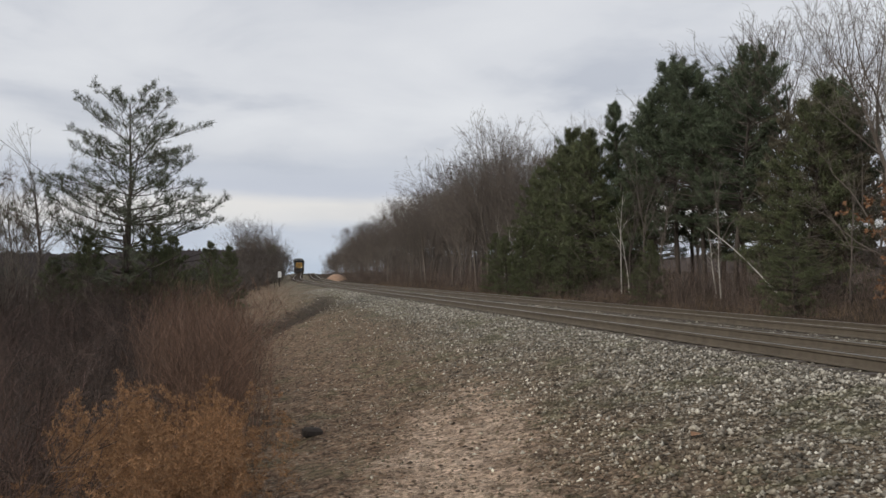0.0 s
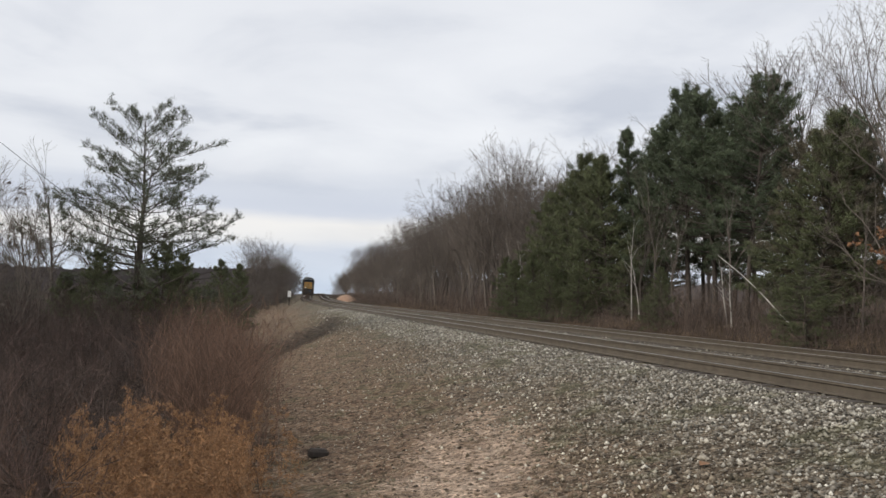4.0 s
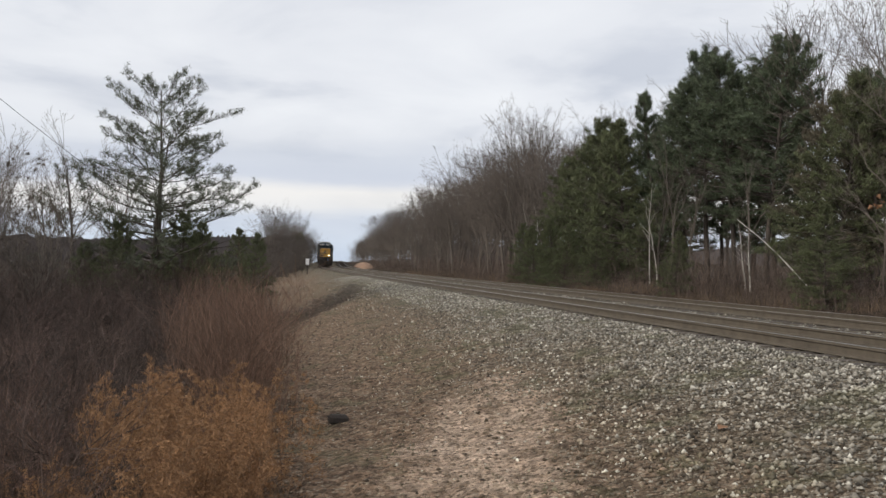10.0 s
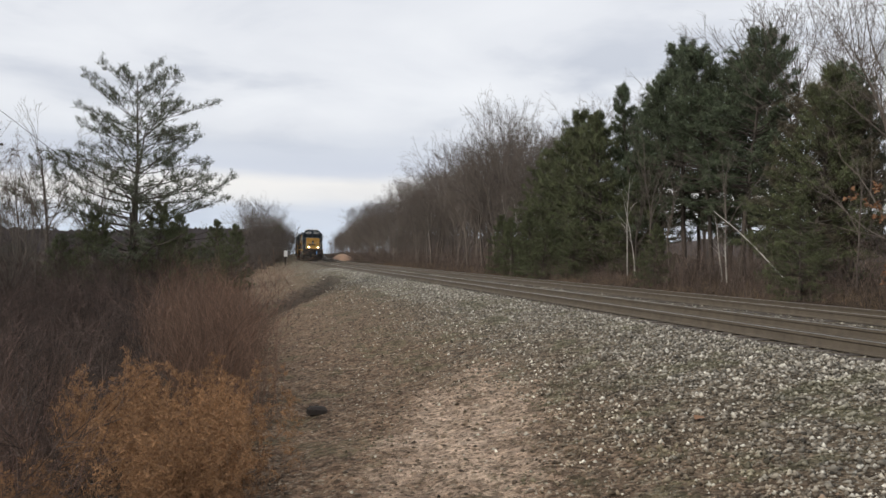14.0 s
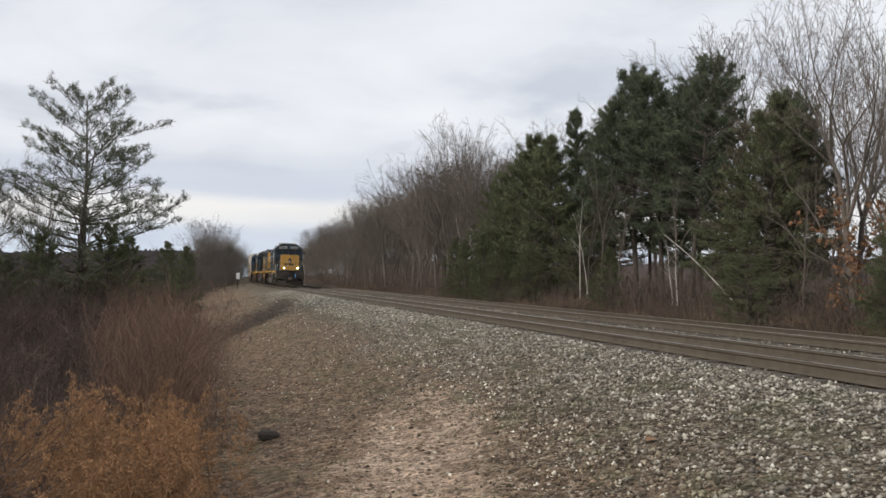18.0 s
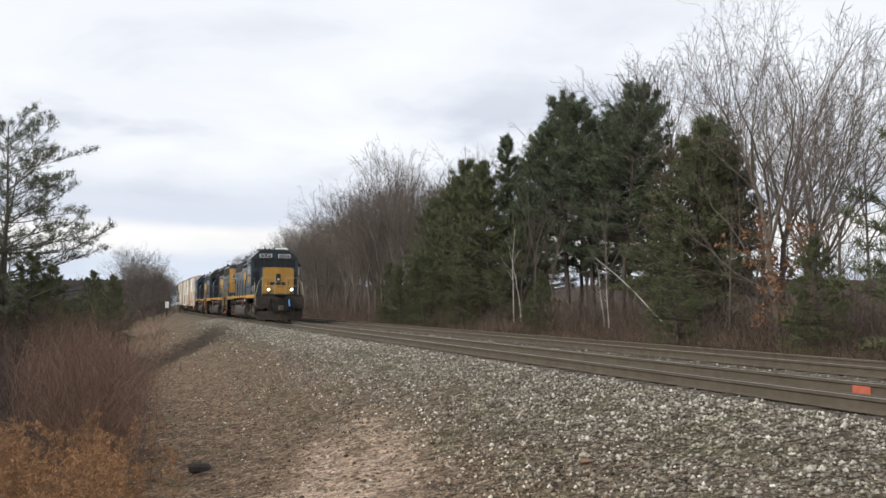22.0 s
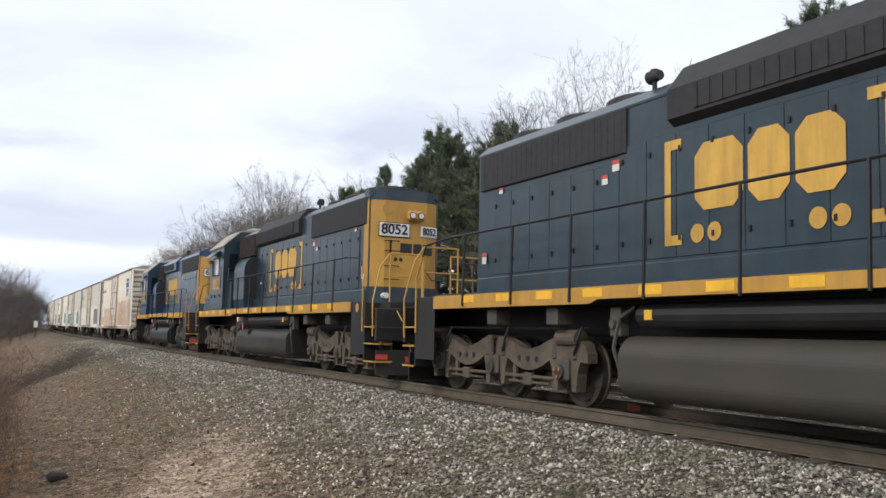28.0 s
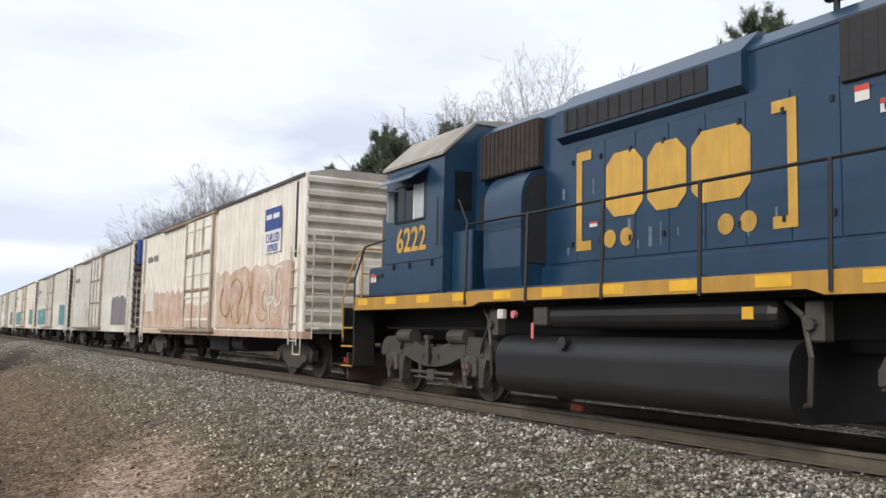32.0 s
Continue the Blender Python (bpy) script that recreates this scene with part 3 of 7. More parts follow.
def build_ballast():
    r = np.random.RandomState(8)
    shapes = [stone_shape(k) for k in range(12)]
    n = 112000
    # more stones close by, along the line
    y = -0.8 + 84 * r.rand(n) ** 1.9
    x = np.where(r.rand(n) < 0.78, 7.5 - 6.2 * r.rand(n) ** 1.05, 7.0 + 8.4 * r.rand(n))
    far = r.rand(n) < 0.06
    x = np.where(far, r.uniform(0.2, 4.5, n), x)
    scar = ((x - 2.1 - 0.25 * (y - 9)) / 0.95) ** 2 + ((y - 11) / 4.2) ** 2 + 1.2 * smooth_noise(x, y, 2.4, 9) < 0.9
    thin = ((x < 3.6) & (r.rand(n) > np.clip((x - 0.0) / 3.4, 0.2, 1))) | ((x < 5.4) & (smooth_noise(x, y, 1.5, 11) > 0.10) & (r.rand(n) < 0.6)) | (scar & (r.rand(n) < 0.8))
    x = np.where(thin, 3.6 + 3.9 * r.rand(n), x)
    size = (0.011 + 0.028 * r.rand(n) ** 2.2) * np.where(x < 3.6, 0.8, 1.0) * (1 + 0.35 * np.clip((y - 15) / 40, 0, 1.2))
    gully = (np.abs(y - (37 + 4.5 * x)) < 5) & (x < 6.0) | (x < 5.2) & (y > 24) & (r.rand(n) < 0.75)
    keep = ~gully & ~((np.abs(x - TRACK_A + 0.7525) < 0.09) | (np.abs(x - TRACK_A - 0.7525) < 0.09) | (np.abs(x - TRACK_B + 0.7525) < 0.09) | (np.abs(x - TRACK_B - 0.7525) < 0.09))
    x, y, size = x[keep], y[keep], size[keep]
    z = ground_z(x, y) + size * 0.3
    ang = r.uniform(0, 2 * pi, len(x))
    which = r.randint(0, 12, len(x))
    vs, fs, o = [], [], 0
    for k, (v, f) in enumerate(shapes):
        m = which == k
        c, s = np.cos(ang[m])[:, None], np.sin(ang[m])[:, None]
        sz = size[m][:, None]
        px = x[m][:, None] + sz * (c * v[None, :, 0] - s * v[None, :, 1])
        py = y[m][:, None] + sz * (s * v[None, :, 0] + c * v[None, :, 1])
        pz = z[m][:, None] + sz * v[None, :, 2]
        vv = np.stack([px, py, pz], -1).reshape(-1, 3)
        ff = (np.arange(m.sum())[:, None, None] * 6 + f[None]).reshape(-1, 3) + o
        vs.append(vv); fs.append(ff); o += len(vv)
    me = poly_mesh("ballast", np.concatenate(vs), np.concatenate(fs), M["stone"])
    bal = tagged(new("ballast", me), "grey and tan crushed stone ballast spilling down the bank", "ballast", kind="stuff")
    # clods and crumbs of earth on the bare part of the bank
    nc = 12000
    cy = 4.5 + 34 * r.rand(nc) ** 1.6
    cx = -1.2 + 5.6 * r.rand(nc)
    cs = (0.012 + 0.036 * r.rand(nc) ** 2.5) * (1 + 0.3 * np.clip((cy - 10) / 20, 0, 1))
    cz = ground_z(cx, cy) + 0.1 * cs
    ca, ck = r.uniform(0, 2 * pi, nc), r.randint(0, 12, nc)
    vs, fs, o = [], [], 0
    for k, (v, f) in enumerate(shapes):
        m = ck == k
        c, s, sz = np.cos(ca[m])[:, None], np.sin(ca[m])[:, None], cs[m][:, None]
        vv = np.stack([cx[m][:, None] + sz * (c * v[None, :, 0] - s * v[None, :, 1]), cy[m][:, None] + sz * (s * v[None, :, 0] + c * v[None, :, 1]), cz[m][:, None] + 0.62 * sz * v[None, :, 2]], -1).reshape(-1, 3)
        vs.append(vv); fs.append((np.arange(m.sum())[:, None, None] * 6 + f[None]).reshape(-1, 3) + o); o += len(vv)
    tagged(new("dirt_clods", poly_mesh("dirt_clods", np.concatenate(vs), np.concatenate(fs), M["clod"])), "brown clods and crumbs of earth on the bank", "earth", kind="stuff")
    meshes = [poly_mesh("stone", v, f, M["stone_part"]) for v, f in shapes]
    for k in range(290):
        px, py = r.uniform(2.6, 7.2), r.uniform(5.5, 13)
        st = new("stone", meshes[k % 12])
        st.parent = bal
        sc = r.uniform(0.03, 0.055)
        st.location, st.scale, st.rotation_euler = (px, py, float(ground_z(px, py)) + sc * 0.3), (sc, sc, sc), (0, 0, r.uniform(0, 6))


build_ballast()


def build_lineside():
    """Small things along the line."""
    m = thing("marker_post", "white lineside marker plate on a dark stake", "post", at=(4.3, 128, gz0(4.3, 128)))
    part("stake", Geo().box(-0.06, 0.06, 0.02, 0.1, -0.2, 2.1, 0.01), M["wood_dark"], m)
    part("plate", Geo().box(-0.24, 0.24, -0.03, 0.02, 1.3, 2.15, 0.01), M["post_white"], m)
    b = Geo().box(-0.16, 0.16, -0.08, 0.08, -0.02, 0.13, 0.04)
    w = thing("wood_chunk", "dark rotten chunk of wood lying on the bank", "wood", at=(0.98, 13.9, gz0(0.98, 13.9)))
    w.rotation_euler = (0.1, 0.1, 0.4)
    part("chunk", b, M["wood_dark"], w)
    k = thing("rail_marker", "faded orange-red paint mark on the rail web", "marker", at=(RAIL_X + 1.505 - 0.02, 9.8, -0.10))
    part("mark", Geo().box(-0.016, 0.004, -0.16, 0.16, -0.06, 0.05, 0.004), M["orange_paint"], k)
    l = thing("fallen_leaf", "dry orange leaf on the ballast", "leaf", at=(4.6, 8.7, gz0(4.6, 8.7) + 0.03))
    part("blade", Geo().add([(-0.06, -0.04, 0), (0.05, -0.05, 0.02), (0.08, 0.03, 0.015), (-0.02, 0.06, 0.03)], [(0, 1, 2, 3)]), M["leaf_rust"], l)


def gz0(x, y):
    return float(ground_z(x, y))


def build_wire():
    """A thin wire that comes down into the thicket from above."""
    t = thing("utility_cable", "thin black cable sagging down into the thicket", "cable", at=(-7.2, 42.5, 4.2))
    pts = []
    for k in range(13):
        w = k / 12
        pts.append((-24 * w, -7 * w, 23 * w - 5.5 * w * (1 - w)))
    part("wire", Geo().tube(pts, 0.012, 5), M["cable"], t)


def build_mound():
    """A heap of bare soil where the line bends."""
    n, m, vs = 28, 10, []
    q = np.random.RandomState(4)
    for i in range(m):
        for k in range(n):
            a, u = 2 * pi * k / n, 1 - i / (m - 1)
            rr = u * (1 + 0.12 * sin(3 * a + 1) + q.normal(0, 0.03))
            vs.append((3.2 * rr * cos(a), 7.0 * rr * sin(a), 1.9 * (1 - u * u) ** 1.2 + q.normal(0, 0.05) - 0.35))
    fs = [(i * n + k, i * n + (k + 1) % n, (i + 1) * n + (k + 1) % n, (i + 1) * n + k) for i in range(m - 1) for k in range(n)]
    t = thing("soil_heap", "heap of bare orange-brown soil beside the line", "soil heap", at=(19.6, 205, gz0(19.6, 205)))
    part("mound", Geo().add(vs, fs), M["soil"], t, smooth=True)


build_lineside()
build_mound()
build_wire()

# ---------------------------------------------------------------- trees


def grow(r, p, d, length, rad, segs, wig, up):
    """A wandering limb: its points and radii."""
    pts, rads = [np.array(p, float)], [rad]
    d = np.array(d, float)
    for k in range(segs):
        d = d + r.normal(0, wig, 3) + np.array([0, 0, up])
        d /= np.linalg.norm(d)
        pts.append(pts[-1] + d * length / segs)
        rads.append(rad * (1 - 0.85 * (k + 1) / segs))
    return pts, rads


def limb_at(pts, rads, u):
    k = u * (len(pts) - 1)
    i = min(int(k), len(pts) - 2)
    w = k - i
    d = pts[i + 1] - pts[i]
    return pts[i] * (1 - w) + pts[i + 1] * w, d / np.linalg.norm(d), rads[i] * (1 - w) + rads[i + 1] * w


def side_dir(r, d, spread):
    o = r.normal(0, 1, 3)
    o -= d * (o @ d)
    o /= np.linalg.norm(o)
    return d * cos(spread) + o * sin(spread)


def tubes_of(segs, n, floor_=0.004):
    """Tube arrays of a list of (start, end, radius, radius)."""
    a = np.array([q[0] for q in segs]); b = np.array([q[1] for q in segs])
    return tube_arrays(a, b, np.maximum([q[2] for q in segs], floor_), np.maximum([q[3] for q in segs], floor_ * 0.8), n)


def bare_tree_meshes(seed, height, trunk=0.28, levels=6, kids=3, fan=0.46, fine=0.010, forks=1, keep=0.78, up=0.035, base=0.0135, side=4, dense_to=3):
    """Trunk with main limbs, and the finer crown, of a leafless tree that forks again and again."""
    r = np.random.RandomState(seed)
    big, small = [], []
    total = sum(keep ** k for k in range(levels))
    unit = height * (1 - trunk) / total * 1.3

    def put(lst, pts, rads):
        lst.extend(zip(pts[:-1], pts[1:], rads[:-1], rads[1:]))

    def limb(p, d, ln, rad, segs, wig, lift, taper):
        pts, rads = [np.array(p, float)], [rad]
        for k in range(segs):
            d = d + r.normal(0, wig, 3) + np.array([0, 0, lift])
            d = d / np.linalg.norm(d)
            pts.append(pts[-1] + d * ln / segs)
            rads.append(rad * (1 - (1 - taper) * (k + 1) / segs))
        return pts, rads, d

    def branch(p, d, lev, rad):
        ln = unit * keep ** lev * r.uniform(0.7, 1.2)
        pts, rads, d1 = limb(p, d, ln, rad, 3 if lev < 3 else 2, 0.11, up, 0.66)
        put(big if lev < 3 else small, pts, rads)
        for q in range(2 if lev < 4 else 1):
            p2, d2, r2 = limb_at(pts, rads, r.uniform(0.15, 0.95))
            tw, tr, _ = limb(p2, side_dir(r, d2, 0.85), min(ln, height * 0.09) * r.uniform(0.35, 0.7), max(r2 * 0.35, fine * 0.8), 2, 0.14, 0.06, 0.5)
            put(small, tw, tr)
            for w in range(2):
                p3, d3, _r = limb_at(tw, tr, r.uniform(0.3, 1.0))
                t2, t2r, _ = limb(p3, side_dir(r, d3, 0.6), height * r.uniform(0.02, 0.04), fine * 0.7, 1, 0.1, 0.05, 0.6)
                put(small, t2, t2r)
        if lev < 2:
            for q in range(2):
                p2, d2, r2 = limb_at(pts, rads, r.uniform(0.25, 0.9))
                branch(p2, side_dir(r, d2, fan * r.uniform(1.2, 1.9)), lev + 2, r2 * 0.5)
        if lev + 1 < levels:
            for k in range(kids if lev < dense_to else 2):
                spread = fan * r.uniform(0.6, 1.3) * (0.4 if k == 0 else 1.0)
                branch(pts[-1], side_dir(r, d1, spread), lev + 1, max(rads[-1] * (0.86 if k == 0 else 0.66), fine))

    for fk in range(forks):
        d0 = np.array([r.normal(0, 0.04 + 0.12 * (forks > 1)), r.normal(0, 0.04 + 0.12 * (forks > 1)), 1.0])
        off = 0.18 * (forks > 1)
        pts, rads, d1 = limb((r.normal(0, off), r.normal(0, off), -0.3), d0 / np.linalg.norm(d0), height * trunk * r.uniform(0.85, 1.15), height * base / (1 + 0.2 * (forks - 1)), 5, 0.04, 0.03, 0.75)
        put(big, pts, rads)
        for k in range(side):
            p2, d2, r2 = limb_at(pts, rads, r.uniform(0.35, 1.0))
            branch(p2, side_dir(r, d2, r.uniform(0.7, 1.15)), 2, r2 * 0.32)
        for k in range(kids + 1):
            branch(pts[-1], side_dir(r, d1, fan * r.uniform(0.5, 1.2) * (0.3 if k == 0 else 1)), 0, rads[-1] * (0.85 if k == 0 else 0.62))
    return [tubes_of(big, 5, 0.010), tubes_of(small, 3, fine * 0.6)]


def needle_blades(r, centres, dirs, count, length, width):
    """Tufts of thin blades about each centre, three to a blade."""
    n = len(centres)
    d = np.repeat(dirs, count, 0) * 0.55 + r.normal(0, 0.62, (n * count, 3))
    d /= np.linalg.norm(d, axis=1, keepdims=True)
    c = np.repeat(centres, count, 0) + r.normal(0, length * 0.22, (n * count, 3))
    ln = length * r.uniform(0.6, 1.2, (n * count, 1))
    s = np.cross(d, r.normal(0, 1, (n * count, 3)))
    s /= np.linalg.norm(s, axis=1, keepdims=True) + 1e-9
    v = np.stack([c - s * width, c + s * width, c + d * ln], 1).reshape(-1, 3)
    f = np.arange(n * count * 3).reshape(-1, 3)
    return v, f


def pine_meshes(seed, height, reach, first=0.12, limbs=70, subs=9, tufts=3, blades=9, length=0.20, bw=0.011, rise=(0.05, 0.75), dead=0.06, stems=1, lopside=0.0, bare_in=0.35, tiers=0.0, fill=0.0):
    """A pine: limbs that curve up at their ends, side twigs in flat sprays, tufts of needles on the outer part.
    reach: (height share, metres) pairs of the outline; lopside makes the +x limbs longer."""
    r = np.random.RandomState(seed)
    segs, cen, dr = [], [], []
    ru, rv = [q[0] for q in reach], [q[1] for q in reach]
    for st in range(stems):
        k0 = 0.05 * (st > 0)
        tp, tr = grow(r, (r.normal(0, 0.3) * (st > 0), r.normal(0, 0.3) * (st > 0), -0.3), (r.normal(0, 0.02) + k0 * r.choice((-1, 1)), r.normal(0, 0.03), 1),
                      height * (1 if st == 0 else r.uniform(0.72, 0.86)), height * 0.0135, 12, 0.03, 0.03)
        segs.extend(zip(tp[:-1], tp[1:], tr[:-1], tr[1:]))
        count = limbs if st == 0 else limbs // 2
        for k in range(count):
            u = first + (0.99 - first) * (k + r.rand()) / count
            if tiers:
                u = u + tiers * sin(2 * pi * u * 9) / 56
            p, d, rad = limb_at(tp, tr, min(max(u, first), 0.99))
            a = k * 2.399 + r.normal(0, 0.35)
            ln = float(np.interp(u, ru, rv)) * r.uniform(0.62, 1.08) * (1 + lopside * cos(a) * (1 - u))
            el = rise[0] + (rise[1] - rise[0]) * max(0.0, (u - first) / (1 - first)) ** 1.6 + r.normal(0, 0.1)
            bd = np.array([cos(a) * cos(el), sin(a) * cos(el), sin(el)])
            bp, br = grow(r, p, bd, ln, max(rad * 0.42, 0.016), 6, 0.06, 0.035)
            segs.extend(zip(bp[:-1], bp[1:], br[:-1], br[1:]))
            if u < first + 0.25 and r.rand() < dead:
                continue
            ns = max(3, int(subs * ln / max(rv) + 2))
            for q in range(ns):
                uu = bare_in + (1 - bare_in) * (q + r.rand()) / ns
                p2, d2, _ = limb_at(bp, br, min(uu, 0.995))
                sd = np.cross(d2, (0, 0, 1.0)) * r.choice((-1, 1))
                sd = d2 * r.uniform(0.4, 1.0) + sd * r.uniform(0.3, 1.1) + np.array([0, 0, r.normal(0.15, 0.22)])
                sd /= np.linalg.norm(sd)
                tl = (0.25 + 0.2 * ln * (1.15 - uu)) * r.uniform(0.6, 1.3)
                e = p2 + sd * tl + np.array([0, 0, 0.12 * tl])
                segs.append((p2, e, 0.011, 0.006))
                for w in range(tufts):
                    f = 1 - 0.75 * w / tufts * r.uniform(0.6, 1.1)
                    cen.append(p2 * (1 - f) + e * f + r.normal(0, 0.03, 3)); dr.append(sd * 0.6 + np.array([0, 0, 0.75]))
                if r.rand() < fill:
                    cen.append(p2 + r.normal(0, 0.12, 3)); dr.append(np.array([0, 0, 0.6]))
            for w in range(3):
                cen.append(bp[-1] + r.normal(0, 0.07, 3)); dr.append(d2 * 0.5 + np.array([0, 0, 0.8]))
    trunk = tubes_of(segs, 5)
    crown = needle_blades(r, np.array(cen), np.array(dr), blades, length, bw)
    return trunk, crown


def tree_object(name, meshes, mats, label, category, at, turn=0.0, scale=1.0, group=""):
    t = thing(name, label, category, group, at=(at[0], at[1], at[2]))
    t.rotation_euler, t.scale = (0, 0, turn), (scale, scale, scale)
    for nm, me in zip(("trunk", "crown"), meshes):
        ob = new(nm, me)
        ob.parent = t
    return t


def gz(x, y):
    return float(ground_z(x, y))


def as_mesh(arr, name, mat):
    return poly_mesh(name, arr[0], arr[1], mat)


def build_trees():
    rnd = random.Random(3)
    # the lone pine on the brushy side: two stems, long lower limbs towards the line
    tr, cr = pine_meshes(37, 11.9, ((0.15, 3.6), (0.3, 5.0), (0.45, 4.9), (0.62, 4.5), (0.8, 3.9), (0.92, 2.6), (1.0, 1.2)), first=0.18, limbs=74, subs=16, tufts=3, blades=9, length=0.22, bw=0.0125,
                         rise=(0.06, 0.62), dead=0.3, stems=2, lopside=0.35, bare_in=0.34, tiers=1.3)
    tree_object("pine_tree", (as_mesh(tr, "trunk", M["pinebark"]), as_mesh(cr, "crown", M["needle_pale"])), None,
                "open-crowned white pine with tiered limbs above brown brush", "pine tree", (-5.75, 45, gz(-5.75, 45)), 0.0)
    tr, cr = pine_meshes(53, 8.6, ((0.2, 2.2), (0.5, 2.3), (0.8, 1.5), (1.0, 0.5)), first=0.3, limbs=34, subs=10, tufts=2, blades=8, length=0.2, bw=0.011, rise=(0.1, 0.9), dead=0.4, bare_in=0.45)
    thin = (as_mesh(tr, "trunk", M["pinebark"]), as_mesh(cr, "crown", M["needle_pale"]))
    for x, y, s, t in ((-10.2, 49.5, 0.98, 0.4), (-12.4, 53, 0.82, 2.2)):
        tree_object("pine_tree", thin, None, "thin sparse young pine standing in the thicket", "pine tree", (x, y, gz(x, y)), t, s)
    # dense pines beyond the tracks: two tall kinds, a broad one with boughs to the ground, a narrow spire
    dense = []
    for k, (h, f0, out, n, up) in enumerate(((14.0, 0.30, ((0.3, 2.4), (0.55, 3.2), (0.8, 2.7), (0.93, 1.7), (1, 0.6)), 120, (0.02, 1.0)),
                                             (12.8, 0.16, ((0.15, 2.8), (0.45, 3.2), (0.75, 2.4), (0.92, 1.4), (1, 0.5)), 120, (0.0, 1.0)),
                                             (11.2, 0.03, ((0.03, 4.3), (0.3, 3.9), (0.6, 2.7), (0.85, 1.5), (1, 0.4)), 130, (-0.08, 0.95)),
                                             (14.5, 0.3, ((0.3, 1.5), (0.7, 1.3), (0.9, 1.0), (1, 0.4)), 80, (0.1, 1.1)))):
        tr, cr = pine_meshes(44 + k, h, out, first=f0, limbs=n, subs=15, tufts=3, blades=9, length=0.26, bw=0.0165, rise=up, dead=0.25 if k == 0 else 0.05, bare_in=0.3, fill=0.5, tiers=0.7)
        dense.append((as_mesh(tr, "trunk", M["pinebark"]), as_mesh(cr, "crown", M["needle_olive" if k == 2 else "needle"])))
    rusty = (dense[1][0], dense[1][1].copy())
    rusty[1].materials.clear(); rusty[1].materials.append(M["needle_brown"])
    spots = [(26, 44.6, 0, 0.94), (26.6, 52.4, 0, 1.04), (28.6, 48, 1, 0.96), (26, 58.5, 3, 0.91), (25, 65, 2, 1.10), (25, 70.5, 2, 1.02), (25.2, 76, 2, 0.93), (24.5, 60.5, 2, 1.01),
             (24.8, 56, 2, 0.71), (25, 36.8, 2, 0.88), (27.4, 37.8, 1, 0.82), (30, 57, 0, 0.89), (29, 66, 1, 1.02), (28, 73, 0, 0.89), (31, 43, 1, 0.76),
             (21.8, 18.3, 2, 0.95), (24.5, 17.8, 0, 0.85), (27, 14, 2, 0.95), (26.4, 55.2, 1, 1.00), (26.4, 48.6, 0, 0.93)]
    for x, y, k, s in spots:
        tree_object("pine_tree", dense[k], None, "dense dark green pine at the wood's edge", "pine tree", (x, y, gz(x, y)), rnd.uniform(0, 6.28), s, "pines across the line")
    for x, y, s in ((25.8, 39.4, 0.74), (26.6, 36.2, 0.72), (29.6, 52.2, 1.1)):
        tree_object("pine_tree", rusty, None, "thin brownish conifer among the green pines", "pine tree", (x, y, gz(x, y)), rnd.uniform(0, 6.28), s, "pines across the line")
    # leafless trees
    bare = []
    for k, (h, fk, fn, tk) in enumerate(((13.5, 1, 0.5, 0.26), (13, 2, 0.42, 0.2), (14, 1, 0.44, 0.32), (13.5, 2, 0.46, 0.24), (12.5, 1, 0.55, 0.26), (14, 2, 0.4, 0.28))):
        a, b = bare_tree_meshes(70 + k, h, trunk=tk, levels=5, fan=fn, forks=fk, fine=0.012, side=4 // fk, dense_to=1, up=0.06)
        bare.append((as_mesh(a, "trunk", M["bark"]), as_mesh(b, "crown", M["twig"])))
    slim = []
    for k in range(2):
        a, b = bare_tree_meshes(80 + k, 10, trunk=0.4, levels=4, kids=2, fan=0.36, fine=0.009, side=7, base=0.009, up=0.07)
        slim.append((as_mesh(a, "trunk", M["bark"]), as_mesh(b, "crown", M["twig"])))
    a, b = bare_tree_meshes(99, 13.8, trunk=0.3, levels=6, kids=2, fan=0.5, fine=0.006, side=2, base=0.015, up=0.035, dense_to=6)
    big = (as_mesh(a, "trunk", M["bark"]), as_mesh(b, "crown", M["twig"]))
    tree_object("bare_tree", big, None, "tall leafless maple with many upright limbs", "tree", (24.4, 29.6, gz(24.4, 29.6)), 0.6, 0.86)
    tree_object("bare_tree", bare[4], None, "broad leafless maple standing over the wood", "tree", (25, 87, gz(25, 87)), 2.6, 1.14)
    tree_object("bare_tree", bare[0], None, "broad leafless maple standing over the wood", "tree", (26.5, 94, gz(26.5, 94)), 1.1, 1.1)
    tree_object("bare_tree", bare[3], None, "broad leafless maple standing over the wood", "tree", (26, 128, gz(26, 128)), 4.1, 1.1)
    y = 79.0
    while y < 440:
        for row in range(4 if y < 180 else 3):
            x = 23.2 + row * 3.2 + rnd.uniform(-1, 1.4) + 0.85 * float(curve_x(y))
            yy = y + rnd.uniform(-2, 2)
            s = rnd.uniform(0.72, 1.16) * (0.82 if y < 86 else 1.0) * (1 - 0.32 * min(1, max(0, (y - 110) / 230))) * (0.75 + 0.1 * row)
            tree_object("bare_tree", bare[rnd.randrange(6)], None, "leafless grey-brown tree in the trackside wood", "tree", (x, yy, gz(x, yy)), rnd.uniform(0, 6.28), s, "wood across the line")
        y += 4.2 + (y - 79) * 0.02
